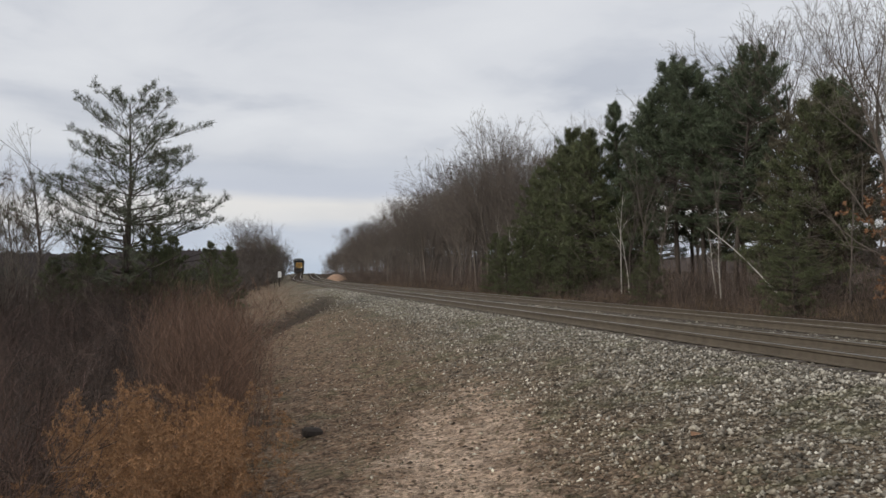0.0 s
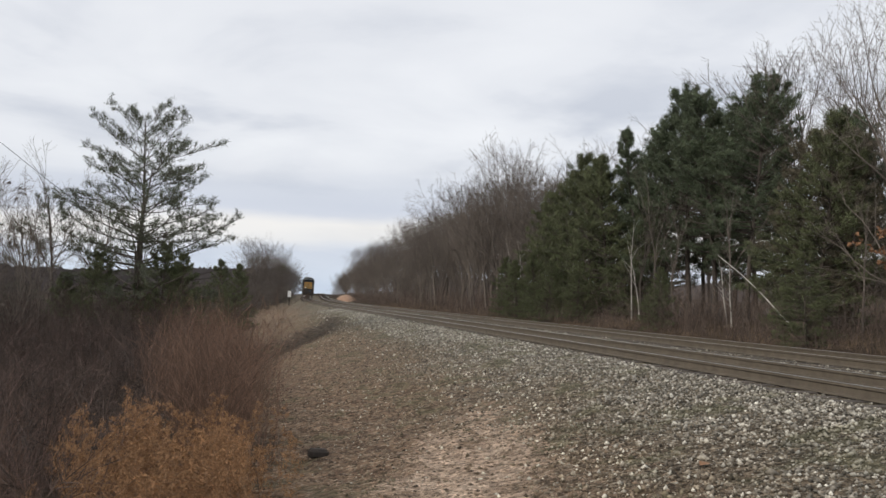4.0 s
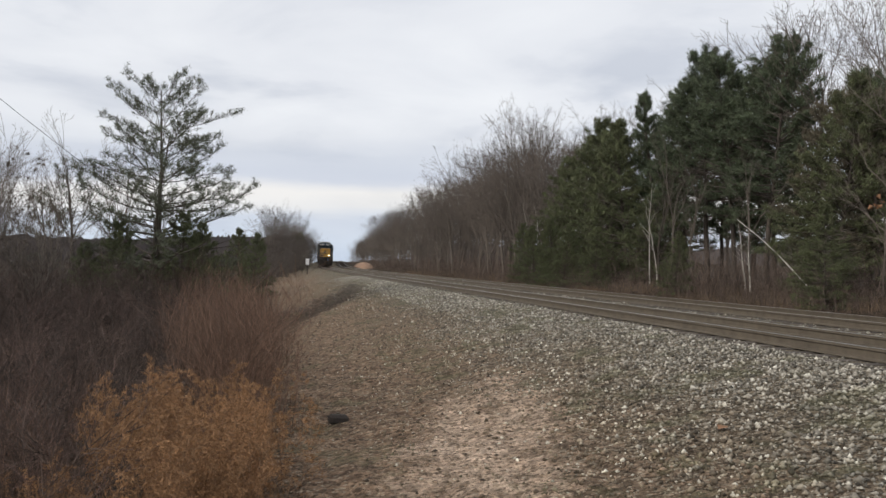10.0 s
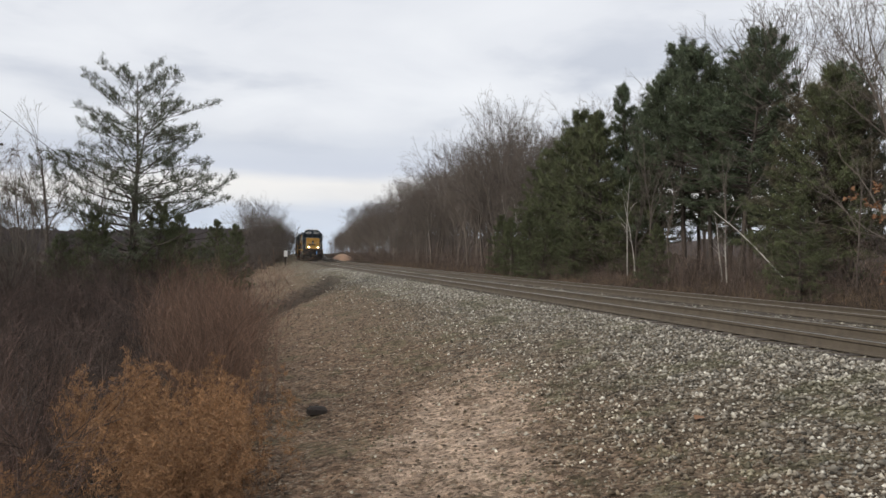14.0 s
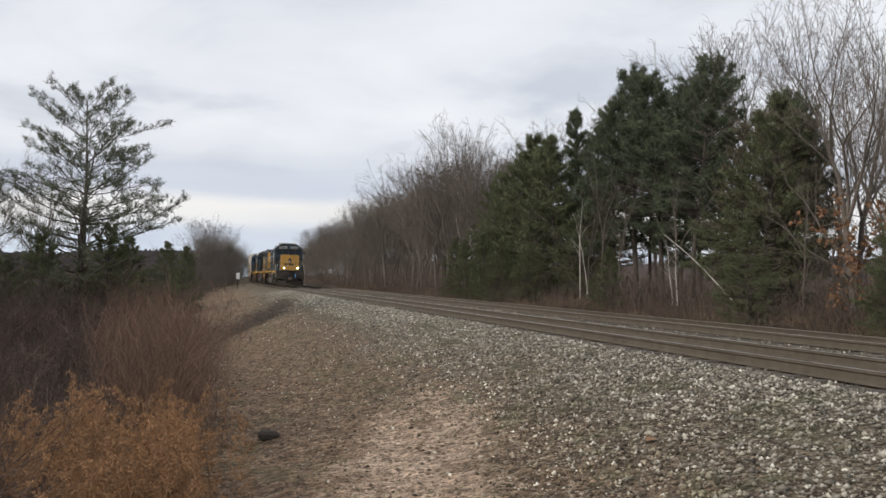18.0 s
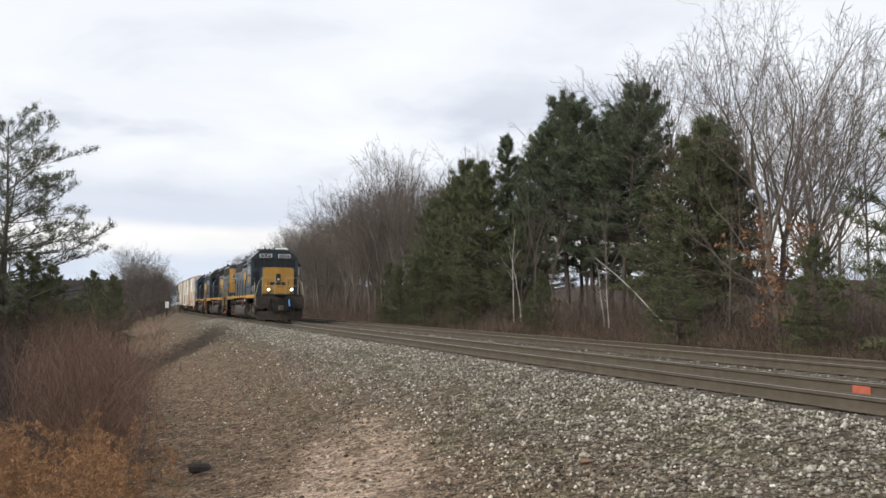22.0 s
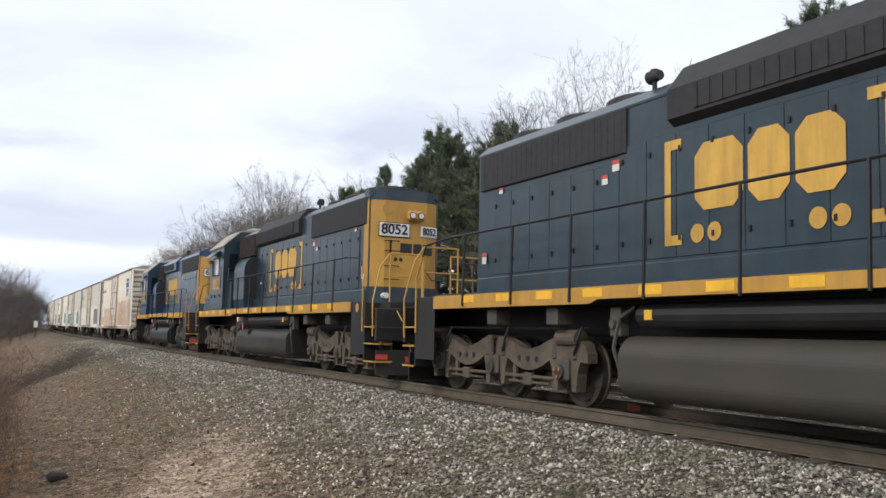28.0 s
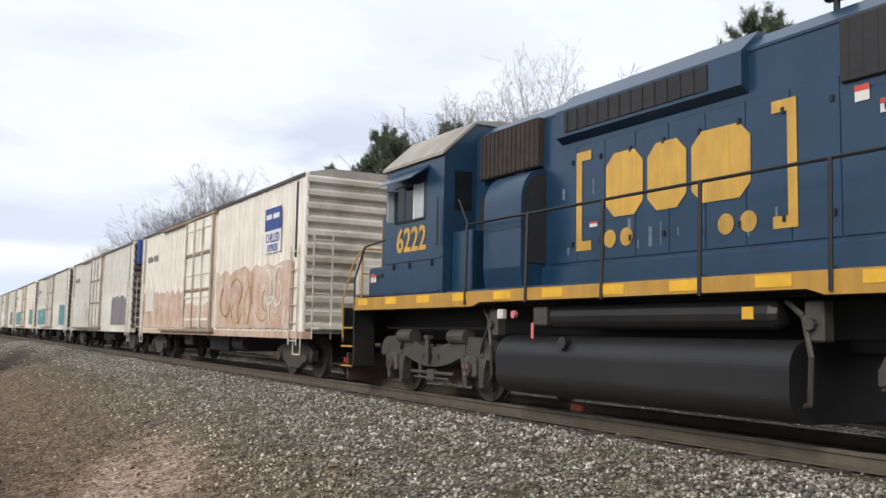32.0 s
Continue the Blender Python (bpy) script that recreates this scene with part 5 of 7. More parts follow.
# ---------------------------------------------------------------- the train
M.update({
    "blue": material("weathered_dark_blue_paint", (0.0155, 0.034, 0.049), 0.31, vary=0.35, scale=1.6, dirt=(0.062, 0.06, 0.053), dirt_amount=0.42, dirt_scale=0.9, streak=True),
    "blue_new": material("fresh_dark_blue_paint", (0.011, 0.04, 0.083), 0.28, vary=0.22, scale=1.4, dirt=(0.05, 0.06, 0.07), dirt_amount=0.2, dirt_scale=0.9, streak=True),
    "yellow": material("faded_yellow_paint", (0.46, 0.25, 0.042), 0.5, vary=0.16, scale=1.8, dirt=(0.22, 0.115, 0.035), dirt_amount=0.45, dirt_scale=1.1, streak=True),
    "yellow_hi": material("bright_yellow_paint", (0.80, 0.45, 0.025), 0.5, vary=0.12, scale=3, dirt=(0.3, 0.17, 0.05), dirt_amount=0.4, dirt_scale=2),
    "logo": material("yellow_lettering_paint", (0.60, 0.35, 0.06), 0.5, vary=0.14, scale=2, dirt=(0.2, 0.13, 0.05), dirt_amount=0.45, dirt_scale=1.5, streak=True),
    "black": material("black_underframe", (0.012, 0.0115, 0.011), 0.6, vary=0.4, scale=3, dirt=(0.04, 0.032, 0.025), dirt_amount=0.4, dirt_scale=1.6),
    "grille": material("black_radiator_grille", (0.019, 0.019, 0.021), 0.7, vary=0.4, scale=8, dirt=(0.035, 0.03, 0.028), dirt_amount=0.5),
    "filter": material("sooty_filter_screen", (0.038, 0.028, 0.024), 0.85, vary=0.4, scale=5),
    "truck": material("dusty_cast_steel", (0.10, 0.078, 0.056), 0.8, vary=0.4, scale=2.5, dirt=(0.03, 0.026, 0.022), dirt_amount=0.75, dirt_scale=2.2, bump=0.25, bump_scale=40),
    "truck_black": material("greasy_black_cast_steel", (0.055, 0.05, 0.044), 0.6, vary=0.35, scale=2.5, dirt=(0.10, 0.085, 0.065), dirt_amount=0.6, dirt_scale=2.0),
    "tank": material("dusty_fuel_tank", (0.05, 0.042, 0.033), 0.6, vary=0.25, scale=0.9, dirt=(0.04, 0.036, 0.031), dirt_amount=0.6, dirt_scale=0.7),
    "tank_dark": material("oily_dark_fuel_tank", (0.022, 0.0195, 0.017), 0.55, vary=0.3, scale=1.0, dirt=(0.06, 0.05, 0.04), dirt_amount=0.6, dirt_scale=0.6),
    "tank_black": material("black_fuel_tank", (0.011, 0.011, 0.012), 0.5, vary=0.3, scale=1.2, dirt=(0.045, 0.039, 0.033), dirt_amount=0.35, dirt_scale=0.8),
    "grime": material("road_grime", (0.032, 0.026, 0.022), 0.8, vary=0.4, scale=2.0, dirt=(0.09, 0.06, 0.04), dirt_amount=0.8, dirt_scale=1.4, bump=0.3, bump_scale=30),
    "rail_grey": material("worn_pale_handrail", (0.33, 0.30, 0.23), 0.6, vary=0.25, scale=5),
    "rust_bolt": material("rusty_bolt_heads", (0.30, 0.12, 0.065), 0.8, vary=0.3, scale=9),
    "scuff": material("pale_paint_scuff", (0.14, 0.18, 0.21), 0.7, vary=0.5, scale=12),
    "door_rust": material("rust_stained_door_frame", (0.33, 0.24, 0.15), 0.75, vary=0.35, scale=3, dirt=(0.12, 0.075, 0.045), dirt_amount=0.7, dirt_scale=2),
    "steel": material("worn_wheel_steel", (0.055, 0.045, 0.038), 0.6, 0.3, vary=0.3, scale=6),
    "roof": material("pale_cab_roof", (0.36, 0.33, 0.28), 0.7, vary=0.2, scale=2, dirt=(0.12, 0.10, 0.085), dirt_amount=0.6),
    "glass": material("dark_cab_glass", (0.012, 0.016, 0.018), 0.06, vary=0.05),
    "pane": material("bright_window_pane", (0.42, 0.46, 0.46), 0.12, vary=0.1),
    "white": material("white_paint", (0.72, 0.71, 0.68), 0.55, vary=0.1, scale=4),
    "sticker": material("white_sticker", (0.66, 0.64, 0.6), 0.6, vary=0.1, scale=4),
    "red": material("faded_red_paint", (0.52, 0.07, 0.045), 0.6, vary=0.2, scale=4),
    "pink": material("faded_pink_flag", (0.62, 0.16, 0.17), 0.7, vary=0.2, scale=4),
    "ink": material("black_paint", (0.012, 0.012, 0.014), 0.5, vary=0.1),
    "lamp": material("headlight", (0.9, 0.85, 0.7), 0.2, emit=((1.0, 0.76, 0.38), 200.0)),
    "lens": material("unlit_headlight_lens", (0.6, 0.6, 0.55), 0.1, vary=0.1),
    "hose": material("rubber_hose", (0.016, 0.016, 0.017), 0.6),
    "strap": material("light_blue_strap", (0.12, 0.32, 0.62), 0.6, vary=0.15),
    "reefer": material("grimy_white_boxcar_paint", (0.82, 0.78, 0.70), 0.6, vary=0.12, scale=1.2, dirt=(0.50, 0.38, 0.25), dirt_amount=0.6, dirt_scale=0.9, streak=True),
    "reefer_b": material("dull_white_boxcar_paint", (0.75, 0.73, 0.66), 0.6, vary=0.14, scale=1.2, dirt=(0.28, 0.24, 0.18), dirt_amount=0.6, dirt_scale=0.7, streak=True),
    "dark_end": material("dark_brown_boxcar_end", (0.13, 0.112, 0.095), 0.75, vary=0.3, scale=1.5, dirt=(0.25, 0.19, 0.13), dirt_amount=0.5, dirt_scale=1.0),
    "rusty_end": material("rust_stained_boxcar_end", (0.57, 0.54, 0.47), 0.65, vary=0.15, scale=1.5, dirt=(0.22, 0.13, 0.065), dirt_amount=0.75, dirt_scale=0.8),
    "graf_tan": material("tan_spray_paint", (0.50, 0.33, 0.24), 0.7, vary=0.3, scale=1.5, dirt=(0.66, 0.58, 0.47), dirt_amount=1.0, dirt_scale=1.7),
    "graf_olive": material("olive_spray_paint", (0.42, 0.31, 0.11), 0.7, vary=0.2, scale=2),
    "graf_white": material("white_spray_paint", (0.66, 0.62, 0.56), 0.7, vary=0.15, scale=2),
    "graf_teal": material("teal_spray_paint", (0.10, 0.30, 0.30), 0.7, vary=0.35, scale=1.6, dirt=(0.10, 0.11, 0.13), dirt_amount=0.8, dirt_scale=1.8),
    "graf_grey": material("grey_violet_spray_paint", (0.20, 0.185, 0.20), 0.7, vary=0.35, scale=1.6),
    "sign_blue": material("blue_painted_panel", (0.025, 0.06, 0.24), 0.55, vary=0.15, scale=3),
})
M["glass"].node_tree.nodes["Principled BSDF"].inputs["Specular IOR Level"].default_value = 0.22
WHEEL_R = 0.508
VEHICLES = []   # (top object, metres behind the front coupler, length)
SPIN = []       # wheelsets


def text_mesh(body, size, mat, offset=0.0):
    cu = bpy.data.curves.new("lettering", "FONT")
    cu.body, cu.size, cu.extrude, cu.align_x, cu.align_y, cu.offset = body, size, 0.004, "CENTER", "CENTER", offset
    tmp = new("lettering", cu)
    me = bpy.data.meshes.new_from_object(tmp.evaluated_get(bpy.context.evaluated_depsgraph_get()))
    bpy.data.objects.remove(tmp)
    me.materials.clear()
    me.materials.append(mat)
    return me


def lettering(name, body, size, mat, at, facing, parent, offset=0.0, wide=1.0):
    ob = new(name, text_mesh(body, size, mat, offset))
    ob.parent = parent
    ob.location = at
    ob.rotation_euler = {"side": (pi / 2, 0, -pi / 2), "end": (pi / 2, 0, 0), "slant": (pi / 2, 0, radians(28))}[facing]
    ob.scale = (wide, 1, 1)
    return ob


def wheelset(parent, y, r=WHEEL_R, mat="steel"):
    g = Geo()
    for s in (-1, 1):
        x = s * 0.7525
        prof = [(x - s * 0.05, 0.12), (x - s * 0.07, r + 0.028), (x - s * 0.045, r + 0.026), (x - s * 0.03, r), (x + s * 0.065, r - 0.006), (x + s * 0.065, r - 0.07),
                (x + s * 0.03, r - 0.11), (x + s * 0.02, 0.22), (x + s * 0.06, 0.17), (x + s * 0.06, 0.10)]
        g.lathe(prof, (0, 0, 0), "x", 24)
    g.cyl((-1.0, 0, 0), (1.0, 0, 0), 0.085, n=10)
    # balance holes give the spin away
    for s in (-1, 1):
        for k in range(3):
            a = k * 2.094
            g.cyl((s * 0.775, 0.3 * cos(a), 0.3 * sin(a)), (s * 0.80, 0.3 * cos(a), 0.3 * sin(a)), 0.05, n=6)
    w = part("wheelset", g, M[mat], parent)
    w.location = (0, y, r)
    if len(VEHICLES) < 6:
        SPIN.append((w, (0, y, r), r))
    return w


def sideframe_outline(axles, top, bow, foot=0.24):
    """Cast frame seen from the side: pedestal legs at each axle, beams that dip in a smooth wave between."""
    up, lo = [], []
    n = len(axles)
    e0, e1 = axles[0] - 0.58, axles[-1] + 0.58
    up += [(e0, top - 0.2), (e0 + 0.08, top - 0.06), (e0 + 0.22, top)]
    for a, b in zip(axles[:-1], axles[1:]):
        for k in range(13):
            w = k / 12
            up.append((a + 0.2 + (b - a - 0.4) * w, top + 0.03 - (bow + 0.03) * sin(pi * w) ** 1.6))
    up += [(e1 - 0.22, top), (e1 - 0.08, top - 0.06), (e1, top - 0.2)]
    lo.append((e0, top - 0.34))
    for k, a in enumerate(axles):
        lo += [(a - 0.40, 0.68), (a - 0.33, 0.5), (a - 0.30, foot), (a - 0.19, foot), (a - 0.165, 0.55), (a - 0.10, 0.64), (a + 0.10, 0.64), (a + 0.165, 0.55), (a + 0.19, foot), (a + 0.30, foot), (a + 0.33, 0.5), (a + 0.40, 0.68)]
        if k < n - 1:
            b = axles[k + 1]
            for j in range(1, 8):
                w = j / 8
                lo.append((a + 0.42 + (b - a - 0.84) * w, 0.66 - 0.16 * sin(pi * w)))
    lo.append((e1, top - 0.34))
    return up + lo[::-1]


def loco_truck(parent, centre, axles, mat, flip):
    """Six- or four-wheel truck about y = centre; axles relative to it."""
    g = Geo()
    out = sideframe_outline(axles, 1.0, 0.17)
    for s in (-1, 1):
        g.prism([(centre + y, z) for y, z in out], s * 0.97, s * 1.14, "x")
    for a, b in zip(axles[:-1], axles[1:]):
        m = centre + (a + b) / 2
        g.box(-0.97, 0.97, m - 0.2, m + 0.2, 0.5, 0.85, 0.03)
    truck = part("truck", g, M[mat], parent, "dusty cast steel truck frame")
    for s in (-1, 1):
        for k, a in enumerate(axles):
            jb = Geo().box(s * 0.98, s * 1.22, centre + a - 0.17, centre + a + 0.17, 0.38, 0.72, 0.04)
            jb.cyl((s * 1.21, centre + a, 0.52), (s * 1.27, centre + a, 0.52), 0.115, n=14)
            part("journal_box", jb, M["truck_black"], truck)
            hub = Geo().cyl((s * 1.268, centre + a, 0.52), (s * 1.278, centre + a, 0.52), 0.07, n=12)
            cap = part("bearing_cap", hub, M["steel"], truck)
            if k != 1:
                for w in range(3):
                    an = 0.5 + w * 2.094
                    part("cap_bolt", Geo().cyl((s * 1.278, centre + a + 0.075 * cos(an), 0.52 + 0.075 * sin(an)), (s * 1.292, centre + a + 0.075 * cos(an), 0.52 + 0.075 * sin(an)), 0.028, n=8), M["rust_bolt"], cap)
        for a, b in zip(axles[:-1], axles[1:]):
            m = centre + (a + b) / 2
            for q in (-0.26, 0, 0.26):
                part("frame_hole", Geo().cyl((s * 1.141, m + q, 0.68), (s * 1.146, m + q, 0.68), 0.05, n=12), M["ink"], truck)
            rod = Geo().cyl((s * 1.12, m - 0.75, 0.40), (s * 1.12, m + 0.75, 0.40), 0.03, n=8)
            rod.cyl((s * 1.12, m - 0.6, 0.31), (s * 1.12, m + 0.6, 0.31), 0.022, n=8)
            rod.box(s * 1.08, s * 1.17, m - 0.12, m + 0.12, 0.26, 0.46, 0.02)
            part("brake_rod", rod, M[mat], truck)
        ends = (axles[0] - 0.1, axles[-1] + 0.1) if len(axles) == 3 else (axles[0] + 0.45, axles[-1] - 0.45)
        for q in ends:
            bc = Geo().cyl((s * 1.12, centre + q - 0.28, 1.02), (s * 1.12, centre + q + 0.24, 1.02), 0.125, n=14)
            bc.cyl((s * 1.12, centre + q + 0.24, 1.02), (s * 1.12, centre + q + 0.34, 1.02), 0.05, n=8)
            bc.box(s * 1.0, s * 1.15, centre + q - 0.2, centre + q + 0.2, 0.86, 0.93)
            part("brake_cylinder", bc, M[mat], truck)
        for a, b in zip(axles[:-1], axles[1:]):
            m = centre + (a + b) / 2
            part("brake_lever", Geo().box(s * 1.05, s * 1.12, m + 0.42, m + 0.5, 0.28, 0.58, 0.015), M[mat], truck)
        for a in axles:
            for q in (-0.27, 0.27):
                eq = Geo().box(s * 0.99, s * 1.17, centre + a + q - 0.05, centre + a + q + 0.05, 0.70, 0.92, 0.02)
                part("pedestal_spring", eq, M["truck_black"], truck)
            sh = Geo().box(s * 0.74, s * 0.86, centre + a + 0.50, centre + a + 0.60, 0.30, 0.75, 0.02).box(s * 0.8, s * 1.1, centre + a + 0.52, centre + a + 0.58, 0.62, 0.70)
            part("brake_shoe", sh, M["truck_black"], truck)
            hz = Geo().tube([(s * 1.15, centre + a - 0.45, 1.18), (s * 1.2, centre + a - 0.42, 1.0), (s * 1.18, centre + a - 0.3, 0.8), (s * 1.1, centre + a - 0.2, 0.7)], 0.022)
            part("brake_hose", hz, M["hose"], truck)
        dm = Geo().cyl((s * 1.2, centre + 0.02, 0.56), (s * 1.2, centre + 0.02, 0.98), 0.045, n=10)
        dm.box(s * 1.14, s * 1.24, centre - 0.06, centre + 0.1, 0.98, 1.04)
        part("damper", dm, M[mat], truck)
        pipe = Geo().tube([(s * 1.05, centre + axles[0] - 0.5, 1.16), (s * 1.05, centre + axles[-1] + 0.5, 1.16)], 0.018)
        part("brake_pipe", pipe, M["hose"], truck)
    for a in axles:
        wheelset(truck, centre + a)
    return truck


def octagon(hw, z0, z1, ch):
    return [(-hw, z0), (hw, z0), (hw, z1 - ch), (hw - ch * 1.25, z1), (-hw + ch * 1.25, z1), (-hw, z1 - ch)]


def locomotive(spec, y_off):
    L, rev = spec["L"], spec["rev"]
    blue, trk, tnk = M[spec["blue"]], spec["truck"], M[spec["tank"]]
    top = thing("locomotive", spec["label"], "locomotive", "locomotives of the train")
    num = spec["number"]

    def lp(name, g, mat, parent=top, label="", smooth=False):
        if rev:
            g.v = [(x, L - y, z) for x, y, z in g.v]
        return part(name, g, mat if not isinstance(mat, str) else M[mat], parent, label, smooth)

    def yy(y):
        return L - y if rev else y

    W, DECK = 1.50, 1.72
    hood0, hood1 = spec["hood0"], L - spec["tail"]
    cab0, cab1 = spec["cab0"], hood0
    nose0 = spec["nose0"]
    HT = 4.50
    # ---- frame and sill
    lp("underframe", Geo().box(-0.6, 0.6, 1.3, L - 1.3, 1.08, 1.53).box(-0.5, 0.5, 0.7, L - 0.7, 0.95, 1.3), "black")
    lp("deck", Geo().box(-W, W, 1.4, L - 2.15, 1.54, DECK - 0.012, 0.01).box(-1.15, 1.15, 0.75, L - 0.75, 1.5, DECK - 0.02), "black")
    for s in (-1, 1):
        g = Geo()
        ta, tb = spec["tank_y"]
        g.prism([(1.38, 1.49), (ta - 0.5, 1.49), (ta - 0.3, 1.55), (tb + 0.3, 1.55), (tb + 0.5, 1.49), (L - 2.2, 1.49), (L - 2.2, DECK), (1.38, DECK)], s * (W + 0.002), s * (W + 0.03), "x")
        sill = lp("side_sill", g, "yellow", top, "faded yellow side sill")
        k = 0
        y = 1.6
        while y < L - 3:
            lp("sill_block", Geo().box(s * (W + 0.031), s * (W + 0.036), y, y + 0.44, 1.58, 1.70), "yellow_hi", sill)
            y += 1.2
            k += 1
        lp("toe_rail", Geo().box(s * (W - 0.03), s * W, cab1 + 0.1, L - 2.3, DECK, DECK + 0.03), blue)
    # ---- long hood
    hw = 0.90
    hood = lp("long_hood", Geo().prism(octagon(hw, DECK, HT - 0.10, 0.12), hood0, hood1), blue, top, "dark blue engine hood with access doors")
    lp("hood_base", Geo().box(-hw - 0.06, hw + 0.06, hood0 + 0.02, hood1 - 0.05, DECK, DECK + 0.33, 0.02), blue, hood)
    lp("hood_roof", Geo().prism([(-hw - 0.015, HT - 0.235), (-hw - 0.015, HT - 0.2), (-0.72, HT - 0.02), (0.72, HT - 0.02), (hw + 0.015, HT - 0.2), (hw + 0.015, HT - 0.235), (0.7, HT - 0.06), (-0.7, HT - 0.06)],
                             hood0 + 0.05, hood1 + 0.04), blue, hood)
    rad0, rad1 = hood1 - spec["rad"], hood1 - 0.12
    for s in (-1, 1):
        rd = lp("radiator_grille", Geo().box(s * (hw - 0.02), s * (hw + 0.045), rad0, rad1, 3.62, 4.28, 0.015), "grille", hood)
        y = rad0 + 0.08
        while y < rad1 - 0.05:
            lp("grille_slat", Geo().box(s * (hw + 0.04), s * (hw + 0.0485), y, y + 0.03, 3.66, 4.24), "grille", rd)
            y += 0.16
        # inertial filter screen behind the cab
        f0, f1 = hood0 + 0.3, hood0 + 0.45 + spec["filter"]
        fl = lp("filter_screen", Geo().box(s * (hw - 0.02), s * (hw + 0.13), f0, f1, 3.55, 4.30, 0.02), "filter", hood, "sooty filter screen")
        y = f0 + 0.06
        while y < f1 - 0.03:
            lp("screen_rib", Geo().box(s * (hw + 0.125), s * (hw + 0.145), y, y + 0.03, 3.57, 4.28), "filter", fl)
            y += 0.12
        # dynamic brake blister
        b0, b1 = spec["brake"]
        bt = spec["blister"]
        bli = lp("brake_blister", Geo().prism([(0, 3.80), (s * (hw - 0.05), 3.76), (s * (hw + 0.12), 3.88), (s * (hw + 0.12), 4.27), (s * (hw - 0.16), bt), (0, bt + 0.03)], b0, b1), "grille" if spec["blue"] == "blue" else blue, hood)
        gr = Geo().box(s * (hw + 0.12), s * (hw + 0.135), b0 + 0.2, b1 - 0.5, 3.93, 4.23)
        lp("blister_grille", gr, "grille", bli)
        y = b0 + 0.25
        while y < b1 - 0.55:
            lp("blister_fin", Geo().box(s * (hw + 0.13), s * (hw + 0.148), y, y + 0.035, 3.93, 4.23), "grille", bli)
            y += 0.22
        # blower bulge beside the cab
        e0, e1 = hood0 + 0.95, hood0 + 0.5 + spec["filter"]
        lp("hood_recess", Geo().box(s * (hw + 0.001), s * (hw + 0.014), hood0 + 0.12, e0 - 0.02, DECK + 0.2, 3.3, 0.004), "grille", hood)
        arc = [(hw + 0.10 + 0.34 * sin(a), 3.02 + 0.48 * cos(a)) for a in [pi / 24 * k for k in range(13)]]
        prof = [(s * (hw - 0.02), DECK + 0.01), (s * (hw - 0.02), 3.52)] + [(s * px, pz) for px, pz in arc] + [(s * (hw + 0.44), DECK + 0.34), (s * (hw + 0.40), DECK + 0.01)]
        bl = lp("blower_duct", Geo().prism(prof, e0, e1), blue, hood, "arched blower housing on the hood side")
        lp("duct_seam", Geo().box(s * (hw + 0.438), s * (hw + 0.446), e0 + 0.02, e1 - 0.02, 2.62, 2.64), blue, bl)
        lp("duct_mouth", Geo().prism([(s * hw, DECK + 0.4), (s * hw, 3.46)] + [(s * (px - 0.04), pz - 0.05) for px, pz in arc] + [(s * (hw + 0.39), DECK + 0.4)], e1 + 0.001, e1 + 0.012), "grille", bl)
        # engine-room doors
        y = e1 + 0.16
        k = 0
        while y + 0.60 < hood1 - 0.15:
            ztop = 3.52 if y > rad0 - 0.3 or y < f1 else 3.72
            dr = Geo().box(s * (hw + 0.001), s * (hw + 0.016), y, y + 0.585, DECK + 0.37, ztop, 0.008)
            door = lp("hood_door", dr, blue, hood)
            for z in (DECK + 0.62, ztop - 0.22):
                lp("latch", Geo().box(s * (hw + 0.016), s * (hw + 0.038), y + 0.49, y + 0.53, z - 0.035, z + 0.035), "ink", door)
            y += 0.60
            k += 1
    if spec["blue"] == "blue_new":
        q = random.Random(44)
        for k in range(22):
            y_, z_ = q.uniform(e1 + 0.3, hood1 - 0.3), q.choice((2.2, 2.3, 3.0, 3.3))
            lp("paint_scuff", Geo().box(-(hw + 0.0162), -(hw + 0.0178), y_, y_ + q.uniform(0.02, 0.06), z_, z_ + q.uniform(0.08, 0.3)), "scuff", hood)
    # ---- roof gear
    for k in range(spec["fans"]):
        y = hood1 - 0.95 - k * 1.38
        fan = lp("radiator_fan", Geo().lathe([(HT - 0.05, 0.66), (HT + 0.10, 0.64), (HT + 0.13, 0.58), (HT + 0.05, 0.55), (HT + 0.05, 0.1)], (0, y, 0), "z", 22), "black" if spec["blue"] == "blue" else blue, hood, smooth=False)
        lp("fan_guard", Geo().lathe([(HT + 0.10, 0.56), (HT + 0.115, 0.3), (HT + 0.12, 0.05)], (0, y, 0), "z", 16), "grille", fan)
    for k in range(2):
        y = (spec["brake"][0] + spec["brake"][1]) / 2 + (k - 0.5) * 1.25
        lp("brake_fan", Geo().lathe([(spec["blister"], 0.58), (spec["blister"] + 0.08, 0.57), (spec["blister"] + 0.09, 0.5), (spec["blister"] + 0.04, 0.1)], (0, y, 0), "z", 20), blue, hood)
    ex = spec["brake"][1] + 0.55
    lp("exhaust_stack", Geo().box(-0.28, 0.28, ex, ex + 0.75, HT - 0.06, HT + 0.16, 0.03), "grille", hood)
    hx = hood1 - spec["rad"] - 0.25
    hn = Geo().cyl((-0.62, hx, HT - 0.1), (-0.62, hx, HT + 0.22), 0.035, n=8).cyl((-0.62, hx - 0.12, HT + 0.2), (-0.62, hx + 0.1, HT + 0.2), 0.07, 0.10, n=12)
    hn.cyl((-0.62, hx, HT + 0.2), (-0.62, hx, HT + 0.30), 0.06, n=10)
    lp("horn", hn, "grille", hood)
    # ---- cab
    cw = 1.52
    cab_z = 4.64
